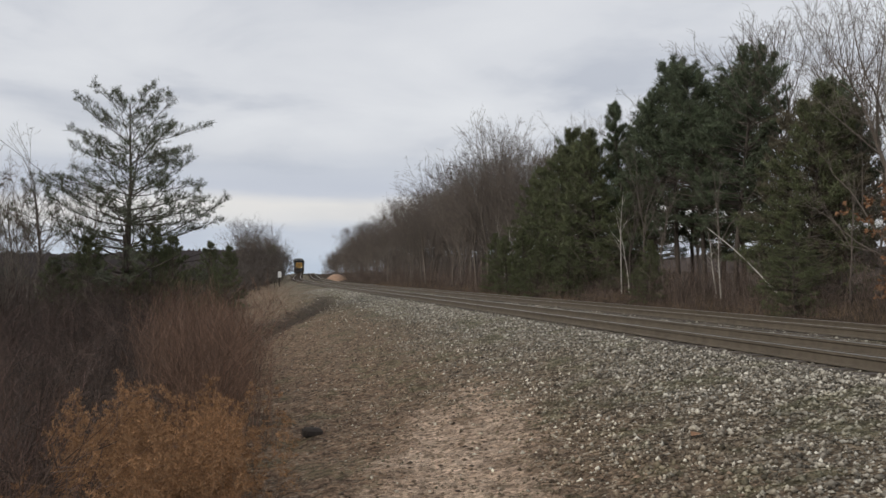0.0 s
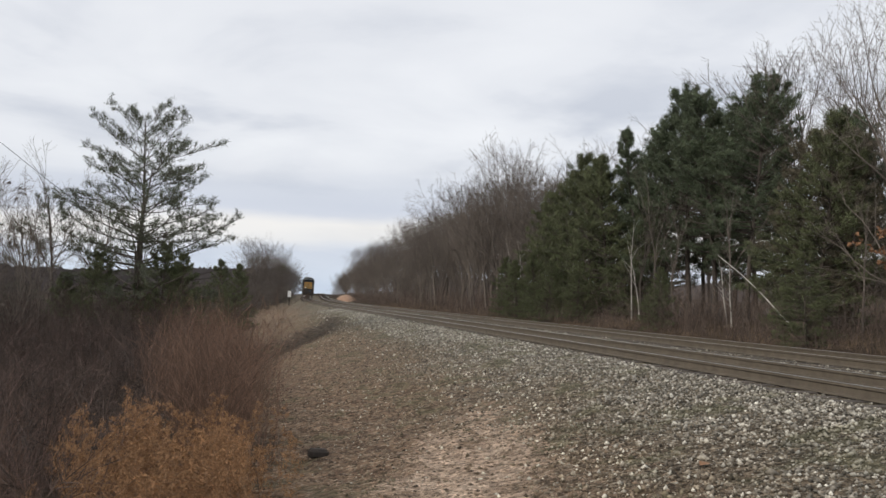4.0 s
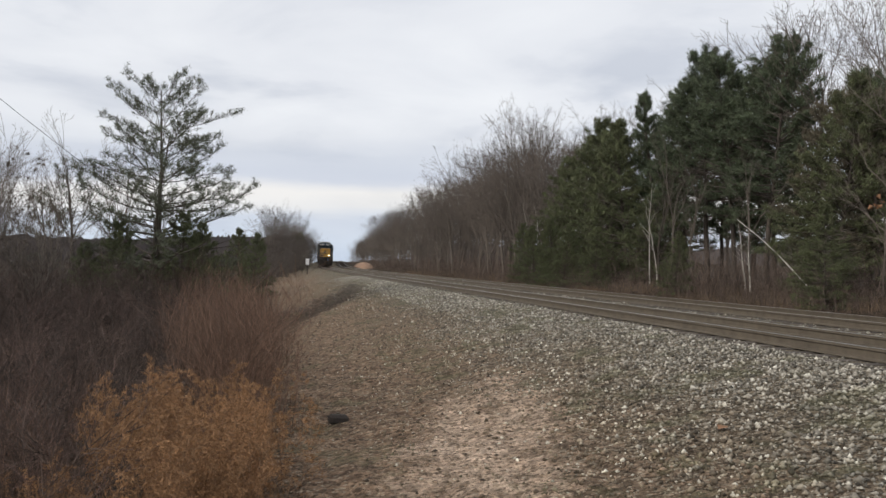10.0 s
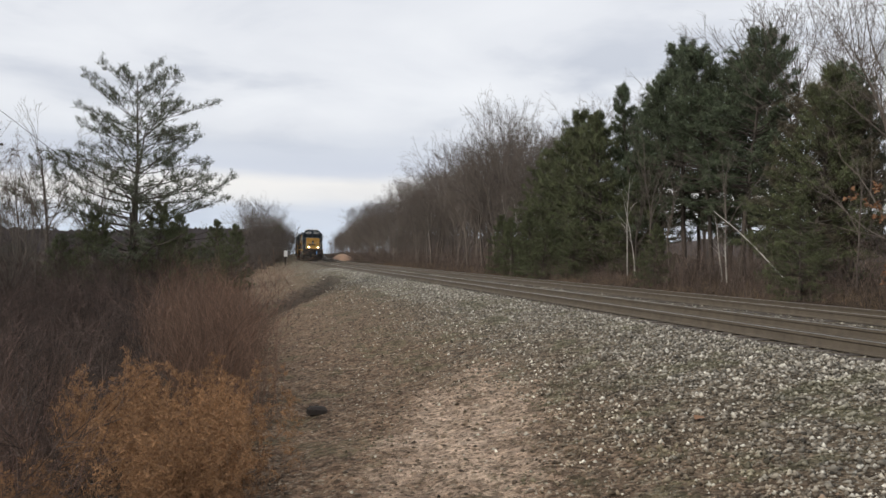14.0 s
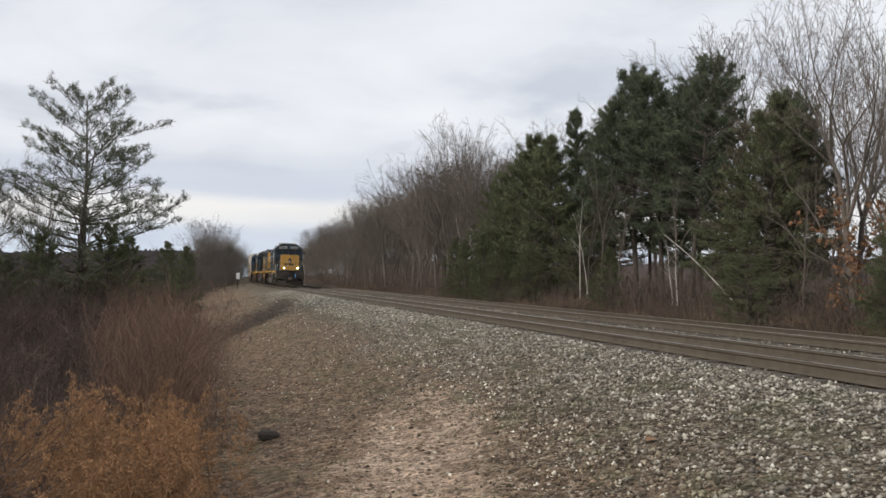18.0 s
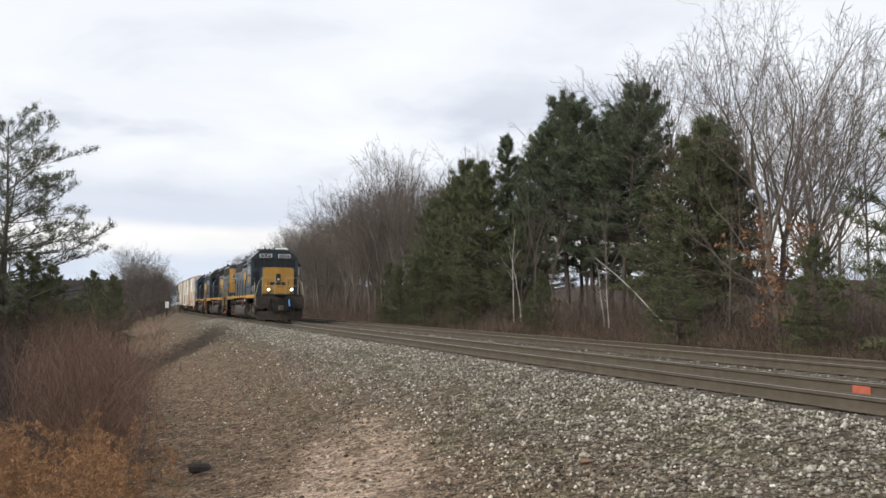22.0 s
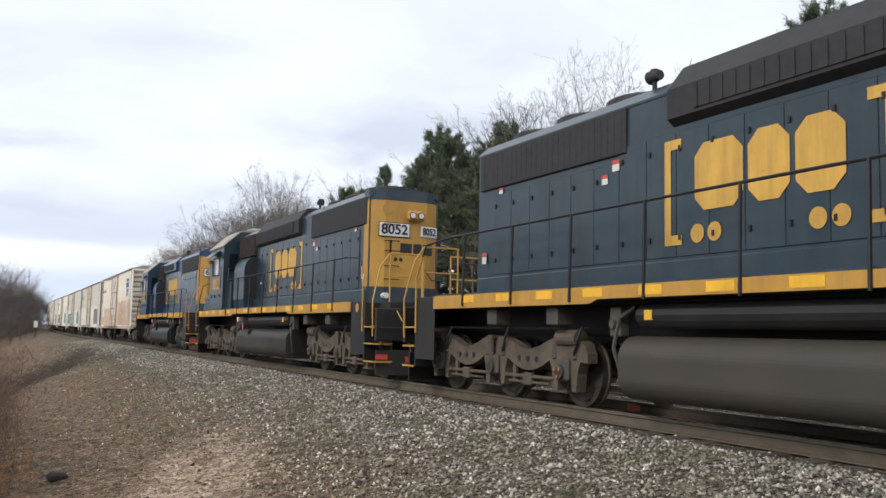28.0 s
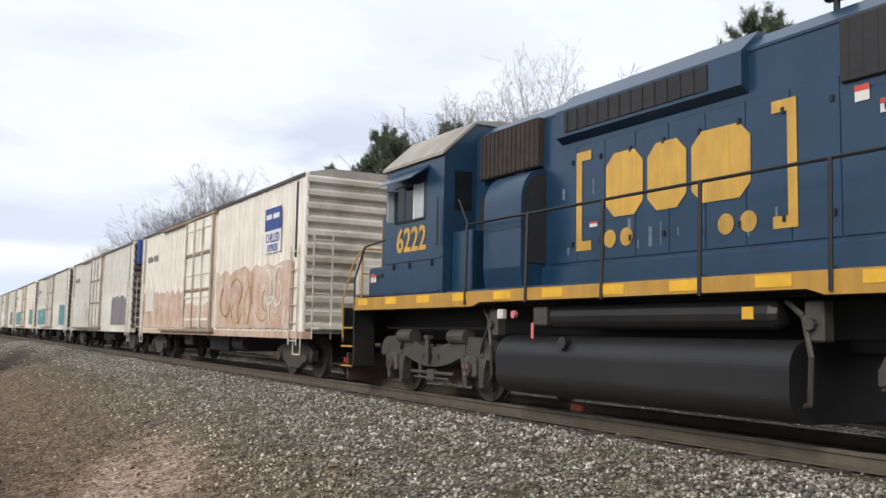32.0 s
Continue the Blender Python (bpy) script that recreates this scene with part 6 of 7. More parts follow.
    cab_out = [(-cw, DECK), (cw, DECK), (cw, 4.04), (0.95, 4.58), (0.5, cab_z), (-0.5, cab_z), (-0.95, 4.58), (-cw, 4.04)]
    cab = lp("cab", Geo().prism(cab_out, cab0, cab1), blue, top, "dark blue cab with side windows")
    lp("cab_roof", Geo().prism([(-cw - 0.05, 3.99), (-cw - 0.05, 4.045), (-0.96, 4.605), (-0.5, cab_z + 0.03), (0.5, cab_z + 0.03), (0.96, 4.605), (cw + 0.05, 4.045), (cw + 0.05, 3.99), (0.94, 4.57), (-0.94, 4.57)],
                               cab0 - 0.08, cab1 + 0.04), spec["roof"], cab, "weathered cab roof")
    for q in ((-0.62, 0.50) if not rev else (0.0,)):
        ac = Geo().box(q - 0.42, q + 0.42, cab0 + 0.35, cab0 + 1.65, cab_z + 0.03, cab_z + 0.17, 0.05)
        lp("air_conditioner", ac, "white" if not rev else "roof", cab)
    lp("roof_vent", Geo().box(-0.35, 0.3, cab0 + 1.5, cab0 + 1.95, cab_z + 0.02, cab_z + 0.12, 0.03), "roof", cab)
    for k in range(3):
        lp("antenna", Geo().cyl((-0.6 + 0.3 * k, cab0 + 0.35, cab_z), (-0.6 + 0.3 * k, cab0 + 0.35, cab_z + 0.14), 0.05, n=8), "ink", cab)
    for s in (-1, 1):
        wf = lp("window_frame", Geo().box(s * (cw - 0.02), s * (cw + 0.02), cab0 + 0.38, cab0 + 1.52, 2.98, 3.66, 0.02), "ink", cab)
        for a, b, mt in ((0.42, 0.78, "glass"), (0.82, 1.12, "glass"), (1.16, 1.48, "pane" if rev else "glass")):
            lp("window_pane", Geo().box(s * (cw + 0.015), s * (cw + 0.026), cab0 + a, cab0 + b, 3.03, 3.61), mt, wf)
        lp("window_sash", Geo().box(s * (cw + 0.02), s * (cw + 0.034), cab0 + 1.12, cab0 + 1.16, 3.02, 3.62), "sticker", wf)
        lp("wind_deflector", Geo().box(s * (cw + 0.0), s * (cw + 0.13), cab0 + 0.30, cab0 + 0.325, 3.04, 3.60), "pane", cab)
        lp("sunshade", Geo().prism([(s * cw, 3.90), (s * (cw + 0.34), 3.66), (s * (cw + 0.34), 3.64), (s * cw, 3.86)], cab0 + 0.3, cab0 + 1.62), blue, cab)
        lp("grab_rail", Geo().tube([(s * (cw + 0.05), cab1 - 0.12, 2.5), (s * (cw + 0.05), cab1 - 0.12, 3.3)], 0.016), "ink", cab)
        bx = Geo().box(s * (cw + 0.002), s * (cw + 0.02), cab0 + 0.05, cab1 - 0.05, 2.30, 2.33).box(s * (cw + 0.002), s * (cw + 0.02), cab0 + 0.3, cab1 - 0.1, DECK + 0.03, DECK + 0.06)
        lp("cab_seam", bx, blue, cab)
        for q in (0.35, 0.95, 1.75):
            lp("cab_latch", Geo().box(s * (cw + 0.002), s * (cw + 0.03), cab0 + q, cab0 + q + 0.05, 2.18, 2.28), "ink", cab)
    if not rev:
        sf = lp("windscreen_frame", Geo().box(-1.36, 1.36, cab0 - 0.012, cab0 + 0.004, 3.44, 4.08, 0.004), "ink", cab, "black surround of the windscreens")
        for x in (-1.02, -0.36, 0.36, 1.02):
            lp("windscreen", Geo().box(x - 0.28, x + 0.28, cab0 - 0.016, cab0 - 0.0125, 3.52, 4.02), "glass", sf)
        for q in (-1, 1):
            lp("cab_front_side", Geo().box(q * 1.0, q * 1.42, cab0 - 0.014, cab0 + 0.004, 2.36, 3.20, 0.01), "ink", cab)
    # rear bulkhead window and cabinet behind the cab
    for s in (-1, 1):
        lp("cab_door_window", Geo().box(s * 1.0, s * 1.32, cab1, cab1 + 0.012, 3.1, 3.75), "glass", cab)
        lp("battery_box", Geo().box(s * 0.92, s * 1.36, cab1 + 0.02, cab1 + 0.62, DECK, 2.72, 0.02), blue, top)
    # ---- nose
    nose_z = 3.46
    nose = lp("short_hood", Geo().prism([(nose0, DECK), (cab0, DECK), (cab0, nose_z + 0.04), (nose0 + 0.18, nose_z), (nose0, nose_z - 0.16)], -0.98, 0.98, "x"), blue, top, "short hood in front of the cab")
    face = "yellow"
    lp("nose_face", Geo().prism([(-0.99, DECK + 0.05), (0.99, DECK + 0.05), (0.99, nose_z - 0.14), (0.80, nose_z - 0.02), (-0.80, nose_z - 0.02), (-0.99, nose_z - 0.14)], nose0 - 0.03, nose0 + 0.02), face, nose, "faded yellow nose face")
    for s in (-1, 1):
        lp("nose_step_box", Geo().box(s * 0.99, s * 1.48, nose0 + 0.45, cab0, DECK, 2.28, 0.03), blue, nose)
        lp("nose_flank", Geo().box(s * 0.981, s * 0.992, nose0 + 0.0, nose0 + 0.55, DECK + 0.08, nose_z - 0.16), blue, nose)
        vent = lp("nose_vent", Geo().box(s * 1.482, s * 1.50, nose0 + 0.55, cab0 - 0.15, 2.08, 2.15), "ink", nose)
    # ---- ends: pilot, coupler, steps, rails
    for e in (0, 1):
        def ey(y):
            return y if e == 0 else L - y
        ply = "truck" if (rev == bool(e)) and not rev else "black"
        lead = e == 0 and not rev
        pl = lp("pilot", Geo().box(-1.48, 1.48, ey(0.72), ey(0.80), 0.85, 1.56, 0.02), "grime" if lead else "black", top, "black end plate with a plow")
        plow = Geo().prism([(-1.40, ey(0.86)), (0, ey(0.56)), (1.40, ey(0.86)), (1.40, ey(0.91)), (0, ey(0.62)), (-1.40, ey(0.91))], 0.13, 0.66, "z")
        lp("plow", plow, "grime" if lead else ("black" if spec["blue"] == "blue" else "rusty_plow"), pl)
        for q in (-1, 1):
            lp("pilot_rib", Geo().box(q * 0.62, q * 0.66, ey(0.66), ey(0.73), 0.9, 1.5, 0.01), "black", pl)
            if not lead:
                lp("drop_lever", Geo().tube([(q * 0.55, ey(0.7), 1.5), (q * 0.62, ey(0.52), 1.3), (q * 0.95, ey(0.52), 1.28), (q * 1.0, ey(0.7), 1.5)], 0.012), "yellow", pl)
        lp("walkway_plate", Geo().box(-0.34, 0.34, ey(0.30), ey(0.80), 1.66, 1.70, 0.008), "black", pl)
        lp("draft_housing", Geo().prism([(-0.42, 0.62), (0.42, 0.62), (0.5, 1.12), (-0.5, 1.12)], ey(0.5), ey(0.74)), "black", pl)
        cp = Geo().box(-0.16, 0.16, ey(0.1), ey(1.2), 0.76, 0.98, 0.03).box(-0.2, 0.12, ey(-0.02), ey(0.22), 0.70, 1.02, 0.04)
        lp("coupler", cp, "truck", pl)
        for x in (-0.85, -0.68, -0.5, 0.5, 0.68, 0.85):
            ah = lp("air_hose", Geo().tube([(x, ey(0.70), 1.22), (x * 0.98, ey(0.58), 1.08), (x * 0.95, ey(0.5), 0.85), (x * 0.9, ey(0.42), 0.62), (x * 0.86, ey(0.32), 0.5), (x * 0.8, ey(0.2), 0.44)], 0.024), "hose", pl)
            for p_, q_ in (((x * 0.975, ey(0.565), 1.04), (x * 0.97, ey(0.553), 1.0)), ((x * 0.955, ey(0.512), 0.89), (x * 0.952, ey(0.503), 0.855)), ((x * 0.85, ey(0.3), 0.49), (x * 0.83, ey(0.265), 0.47))):
                if abs(x) > 0.6 and not lead:
                    lp("hose_band", Geo().cyl(p_, q_, 0.032, n=8), "sticker", ah)
        for x in (-0.85, -0.68) if not lead else ():
            lp("glad_hand", Geo().box(x * 0.8 - 0.05, x * 0.8 + 0.05, ey(0.16), ey(0.28), 0.40, 0.48), "sticker", pl)
        lp("cut_lever", Geo().tube([(-1.4, ey(0.66), 1.15), (-0.5, ey(0.6), 1.15), (-0.25, ey(0.5), 1.02), (0.25, ey(0.5), 1.02), (1.4, ey(0.66), 1.15)], 0.012), "steel", pl)
        for s in (-1, 1):
            steps = lp("step_well", Geo().box(s * 1.05, s * 1.08, ey(0.8), ey(1.34), 0.5, DECK - 0.02, 0.01), "black", top)
            lp("step_bulkhead", Geo().box(s * 1.05, s * 1.5, ey(1.34), ey(1.38), 0.42, DECK - 0.02, 0.01), "black", steps)
            if e == 1:
                lp("end_skirt", Geo().box(s * 1.5, s * 1.47, ey(1.385), ey(2.18), 0.55, DECK, 0.01), "black", steps)
            for k, z in enumerate((0.42, 0.80, 1.16)):
                tr = Geo().box(s * 1.06, s * 1.50, ey(0.80), ey(1.33), z - 0.025, z)
                lp("step_tread", tr, "black", steps)
                ed = Geo().box(s * 1.49, s * 1.515, ey(0.80), ey(1.33), z - 0.022, z + 0.008)
                ed.box(s * 1.06, s * 1.5, ey(0.785), ey(0.80), z - 0.03, z + 0.012)
                lp("step_edge", ed, "grime" if lead else "yellow", steps)
            if not lead:
                lp("reflector", Geo().box(s * 1.16, s * 1.44, ey(0.79), ey(0.795), 0.46, 0.57), "red", steps)
            hcol, hr_ = ("rail_grey", 0.018) if lead else ("yellow", 0.018)
            hr = Geo().tube([(s * 1.5, ey(0.84), 0.95), (s * 1.52, ey(0.84), 1.7), (s * 1.34, ey(0.9), 2.45), (s * 1.12, ey(0.88), 2.76)], hr_)
            lp("step_handrail", hr, hcol, top, "step handrail of bent pipe")
            lp("rail_return", Geo().tube([(s * 1.49, ey(1.62), 2.5), (s * 1.48, ey(1.75), 2.7), (s * 1.48, ey(2.6), 2.76)], hr_), "ink", top)
            hr = Geo().tube([(s * 1.52, ey(1.42), 1.05), (s * 1.53, ey(1.42), 2.1), (s * 1.49, ey(1.62), 2.5)], hr_)
            lp("step_handrail", hr, hcol if e == 1 or lead else "ink", top, "step handrail of bent pipe")
            ladder_side = Geo()
            for x in (0.35, 1.12):
                ladder_side.cyl((s * x, ey(0.86), DECK - 0.05), (s * x, ey(0.86), 2.76), hr_, n=6)
            ladder_side.tube([(s * 0.35, ey(0.86), 2.76), (s * 1.12, ey(0.86), 2.76)], hr_)
            ladder_side.tube([(s * 0.35, ey(0.86), 2.25), (s * 1.12, ey(0.86), 2.25)], 0.016)
            lp("end_railing", ladder_side, hcol, top)
        ch = Geo().tube([(-0.35, ey(0.86), 2.5), (-0.15, ey(0.8), 2.2), (0.15, ey(0.8), 2.2), (0.35, ey(0.86), 2.5)], 0.012)
        lp("safety_chain", ch, "hose", top)
    # ---- side handrails
    for s in (-1, 1):
        ys = []
        y = cab1 + 0.75
        while y < L - 2.4:
            ys.append(y)
            y += 1.62
        for y in ys:
            lp("stanchion", Geo().cyl((s * (W + 0.045), y, DECK - 0.20), (s * (W + 0.02), y, 2.76), 0.024, n=6), "ink")
        pts = [(s * 1.25, cab1 + 0.05, 3.22), (s * 1.38, cab1 + 0.25, 3.22), (s * W, cab1 + 0.75, 2.76), (s * W, L - 2.6, 2.76)]
        lp("handrail", Geo().tube(pts, 0.02), "ink")
    # ---- tank and underbody
    t0, t1 = spec["tank_y"]
    tw = 1.42
    half = [(tw - 0.30 + 0.30 * sin(a * pi / 2 / 12), 0.52 - 0.28 * cos(a * pi / 2 / 12)) for a in range(13)] + [(tw - 0.30 + 0.30 * cos(a * pi / 2 / 12), 0.77 + 0.30 * sin(a * pi / 2 / 12)) for a in range(13)]
    prof = half + [(-px, pz) for px, pz in half[::-1]]
    tank = lp("fuel_tank", Geo().prism(prof, t0, t1), tnk, top, "dusty rounded fuel tank")
    for s in (-1, 1):
        lp("tank_filler", Geo().cyl((s * (tw - 0.1), t0 + 1.6, 0.95), (s * (tw + 0.02), t0 + 1.6, 0.97), 0.09, n=12), tnk, tank)
        rs = Geo().lathe([(t0 + 1.2, 0.05), (t0 + 1.25, 0.17), (t1 - 0.3, 0.17), (t1 - 0.22, 0.12), (t1 - 0.2, 0.03)], (s * 1.2, 0, 1.33), "y", 14)
        res = lp("air_reservoir", rs, "tank_black", top, "long cylindrical air reservoir")
        lp("reservoir_band", Geo().box(s * 1.345, s * 1.376, t1 - 0.62, t1 - 0.47, 1.27, 1.40, 0.004), "yellow_hi", res)
        lp("fuel_gauge", Geo().box(s * 1.44, s * 1.47, t0 + 0.95, t0 + 1.0, 1.02, 1.24, 0.01), "pink", tank)
        lp("emergency_button", Geo().cyl((s * 1.45, t0 + 0.55, 1.36), (s * 1.50, t0 + 0.55, 1.36), 0.055, n=10), "pink", tank)
        lp("data_box", Geo().box(s * 1.36, s * 1.44, t0 + 0.05, t0 + 0.2, 1.30, 1.44, 0.01), "sticker", top)
        for q, z in ((t0 - 0.25, 1.0), (t1 + 0.2, 1.05)):
            hs = Geo().tube([(s * 1.25, q - 0.35, 1.45), (s * 1.32, q - 0.1, 1.3), (s * 1.34, q, 0.9), (s * 1.25, q - 0.1, 0.45), (s * 1.1, q - 0.4, 0.36)], 0.03)
            lp("sand_hose", hs, "truck_black", top)
            vb = Geo().box(s * 1.15, s * 1.32, q - 0.1, q + 0.12, 1.05, 1.45, 0.02).cyl((s * 1.3, q, 1.22), (s * 1.38, q, 1.22), 0.06, n=8)
            lp("valve", vb, "truck_black", top)
        for q in (hood0 + 2.5, hood1 - 1.4, hood1 - 3.2):
            lp("frame_bracket", Geo().box(s * 1.1, s * 1.4, q - 0.15, q + 0.15, 1.2, 1.46, 0.02), "truck_black", top)
    for c in spec["bogies"]:
        loco_truck(top, yy(c), spec["axles"], trk, rev)
    # ---- stickers and plates
    for y, z, sy, sz in ((hood0 + 1.2, 3.45, 0.22, 0.18), (hood1 - 0.35, 2.3, 0.16, 0.2), (rad0 + 0.15, 3.40, 0.16, 0.16), (rad0 + 0.42, 3.24, 0.14, 0.14), (cab0 - 0.5, 2.0, 0.1, 0.14), (nose0 + 0.6, 2.0, 0.1, 0.16), (hood1 - 0.9, 3.5, 0.12, 0.1), (hood0 + 3.0, 2.55, 0.16, 0.07)):
        sx = -(hw + 0.024) if y > cab1 else -1.5
        stc = lp("sticker", Geo().box(sx, sx - 0.004, y, y + sy, z, z + sz), "sticker", top)
        lp("sticker_band", Geo().box(sx - 0.004, sx - 0.006, y, y + sy, z + sz * 0.62, z + sz), "red", stc)
    # ---- brand block on the hood side: plain shapes
    c0 = spec["brand"]                       # centre, in cab-first metres
    bk = spec.get("brand_k", 1.0)
    bw, bz0, bz1 = 3.3 * bk, 2.24, 3.62
    for s in (-1,):
        x = s * (hw + 0.0225)
        x2 = s * (hw + 0.027)
        bl = lp("brand_panel", Geo().box(x, x2, c0 - 0.02, c0 + 0.02, 2.98, 2.99), "logo", hood, "faded yellow brand mark of plain blocks and brackets")
        br = Geo()
        for q in (-1, 1):
            a = c0 + q * bw / 2
            br = Geo().box(x, x2, a - 0.06, a + 0.06, bz0, bz1).box(x, x2, a - q * 0.06, a - q * 0.26, bz0, bz0 + 0.13).box(x, x2, a - q * 0.06, a - q * 0.26, bz1 - 0.13, bz1)
            lp("brand_bracket", br, "logo", bl)
        for a, b in ((-1.12 * bk, -0.46 * bk), (-0.38 * bk, 0.24 * bk), (0.32 * bk, 1.14 * bk)):
            pts = [(c0 + a + 0.16, 2.64), (c0 + b - 0.16, 2.64), (c0 + b, 2.80), (c0 + b, 3.33), (c0 + b - 0.16, 3.49), (c0 + a + 0.16, 3.49), (c0 + a, 3.33), (c0 + a, 2.80)]
            lp("brand_block", Geo().prism(pts, x, x2, "x"), "logo", bl)
        for q in (-1.05 * bk, -0.75 * bk, 0.80 * bk, 1.1 * bk):
            lp("brand_dot", Geo().cyl((x, c0 + q, 2.36), (x2, c0 + q, 2.36), 0.12, n=16), "logo", bl)
    # ---- numbers and end dress
    lettering("number", num, 0.58, M["logo"], (-(cw + 0.006), yy((cab0 + cab1) / 2 - (0.05 if rev else 0.0)), 2.66), "side", cab, 0.012, 0.95)
    if not rev:
        for x in (-0.60, 0.60):
            bd = part("number_board", Geo().box(x - 0.40, x + 0.40, cab0 - 0.13, cab0 - 0.08, 4.11, 4.38, 0.04), M["white"], cab)
            lettering("number", num, 0.32, M["ink"], (x, cab0 - 0.136, 4.245), "end", bd, 0.008, 1.1)
        part("headlight_housing", Geo().box(-0.14, 0.14, nose0 - 0.1, nose0, 2.55, 3.05, 0.05), M["ink"], nose)
        part("headlight", Geo().cyl((0, nose0 - 0.11, 2.68), (0, nose0 - 0.10, 2.68), 0.075, n=14), M["lens"], nose)
        for x, y_, z in ((-0.62, nose0 - 0.3, 2.02), (0.80, nose0 - 0.3, 2.02)):
            dl = part("ditch_light", Geo().cyl((x, y_, z), (x, y_ + 0.25, z), 0.14, 0.10, n=16).cyl((x, y_ + 0.1, DECK), (x, y_ + 0.1, z), 0.03, n=6), M["ink"], top)
            part("light_lens", Geo().cyl((x, y_ - 0.008, z), (x, y_ - 0.002, z), 0.052, n=16), M["lamp"], dl, "lit warm white lamp")
        for a, b in ((-0.52, -0.18), (-0.12, 0.16), (0.2, 0.5)):
            part("brand_block", Geo().box(a, b, nose0 - 0.036, nose0 - 0.032, 2.32, 2.50), M["ink"], nose)
        for q in (-1, 1):
            part("brand_bracket", Geo().box(q * 0.62, q * 0.66, nose0 - 0.036, nose0 - 0.032, 2.26, 2.58), M["ink"], nose)
        part("air_strap", Geo().tube([(0.52, 0.55, 1.42), (0.52, 0.45, 1.15), (0.54, 0.42, 0.98)], 0.05), M["strap"], top, "light blue hose cover")
        part("mu_cable", Geo().tube([(-0.4, 0.62, 1.45), (-0.2, 0.5, 1.18), (0.05, 0.45, 1.12), (0.3, 0.5, 1.4), (0.45, 0.55, 1.42)], 0.022), M["hose"], top)
    else:
        # yellow dressed end of the leading long hood
        E = L - hood1
        ch = 0.24
        endcap = Geo().prism([(-hw - 0.012, E + 0.30), (-hw - 0.012, E + 0.02), (-hw + ch + 0.12, E - 0.14), (hw - ch - 0.12, E - 0.14), (hw + 0.012, E + 0.02), (hw + 0.012, E + 0.30)], 2.12, 4.20, "z")
        end = part("hood_end", endcap, M["yellow"], top, "faded yellow hood end with number boards")
        part("end_cap", Geo().prism([(-hw - 0.012, E + 0.30), (-hw - 0.012, E + 0.02), (-hw + ch + 0.12, E - 0.14), (hw - ch - 0.12, E - 0.14), (hw + 0.012, E + 0.02), (hw + 0.012, E + 0.30)], 4.20, 4.46, "z"), blue, top)
        part("end_skirt", Geo().prism([(-hw - 0.012, E + 0.30), (-hw - 0.012, E + 0.02), (-hw + ch + 0.12, E - 0.14), (hw - ch - 0.12, E - 0.14), (hw + 0.012, E + 0.02), (hw + 0.012, E + 0.30)], DECK, 2.12, "z"), blue, top)
        f = E - 0.142
        part("board_rim", Geo().box(-0.72, 0.10, f - 0.02, f, 3.31, 3.67, 0.018), M["ink"], end)
        bd = part("number_board", Geo().box(-0.705, 0.085, f - 0.026, f, 3.325, 3.655, 0.025), M["white"], end)
        lettering("number", num, 0.34, M["ink"], (-0.31, f - 0.031, 3.49), "end", bd, 0.007, 1.02)
        b2 = Geo().box(-0.27, 0.27, -0.03, 0.0, -0.13, 0.13, 0.04)
        b2.v = [(0.62 + x * cos(radians(18)) - y * sin(radians(18)), f + 0.05 + x * sin(radians(18)) + y * cos(radians(18)), 3.49 + z) for x, y, z in b2.v]
        bd2 = part("number_board", b2, M["white"], end)
        tx = lettering("number", num, 0.24, M["ink"], (0.62 + 0.01, f + 0.05 - 0.036, 3.49), "end", bd2, 0.006, 0.9)
        tx.rotation_euler = (pi / 2, 0, radians(18))
        hl = part("headlight_housing", Geo().box(-0.02, 0.44, f - 0.16, f, 3.72, 3.98, 0.06), M["yellow"], end)
        for x in (0.1, 0.32):
            part("headlight_rim", Geo().cyl((x, f - 0.175, 3.85), (x, f - 0.16, 3.85), 0.085, n=14), M["ink"], hl)
            part("headlight", Geo().cyl((x, f - 0.182, 3.85), (x, f - 0.1755, 3.85), 0.066, n=14), M["lens"], hl)
        for a, b in ((-0.14, 0.16), (0.2, 0.42), (0.46, 0.70)):
            part("brand_block", Geo().box(a, b, f - 0.004, f - 0.0005, 2.92, 3.18), M["ink"], end)
        part("brand_bracket", Geo().box(-0.42, -0.37, f - 0.004, f - 0.0005, 2.72, 3.24), M["ink"], end)
        for x in (-0.26, -0.12):
            part("brand_dot", Geo().cyl((x, f - 0.004, 2.78), (x, f - 0.0005, 2.78), 0.05, n=12), M["ink"], end)
        gi = Geo()
        for z in (2.3, 2.62, 2.98, 3.22, 3.62):
            gi.tube([(-0.55, f, z), (-0.55, f - 0.06, z), (-0.18, f - 0.06, z), (-0.18, f, z)], 0.011)
        part("grab_iron", gi, M["ink"], end)
        part("sand_hatch", Geo().lathe([(-0.012, 0.13), (0.0, 0.12)], (-0.5, f, 3.98), "y", 16), M["yellow"], end)
        part("beacon", Geo().cyl((0.35, E + 0.05, 4.44), (0.35, E + 0.05, 4.58), 0.07, n=10), M["ink"], top)
        part("roof_rail", Geo().tube([(-0.5, E + 0.1, 4.46), (-0.5, E + 0.1, 4.58), (0.15, E + 0.1, 4.58), (0.2, E + 0.1, 4.46)], 0.014), M["ink"], top)
        part("ditch_light", Geo().cyl((-0.62, E - 0.5, 1.9), (-0.62, E - 0.3, 1.9), 0.07, n=12), M["lens"], top)
        part("builder_disc", Geo().cyl((-(W + 0.002), 1.8, 1.58), (-(W + 0.01), 1.8, 1.58), 0.1, n=14), M["yellow"], top)
    VEHICLES.append((top, y_off, L))
    return top


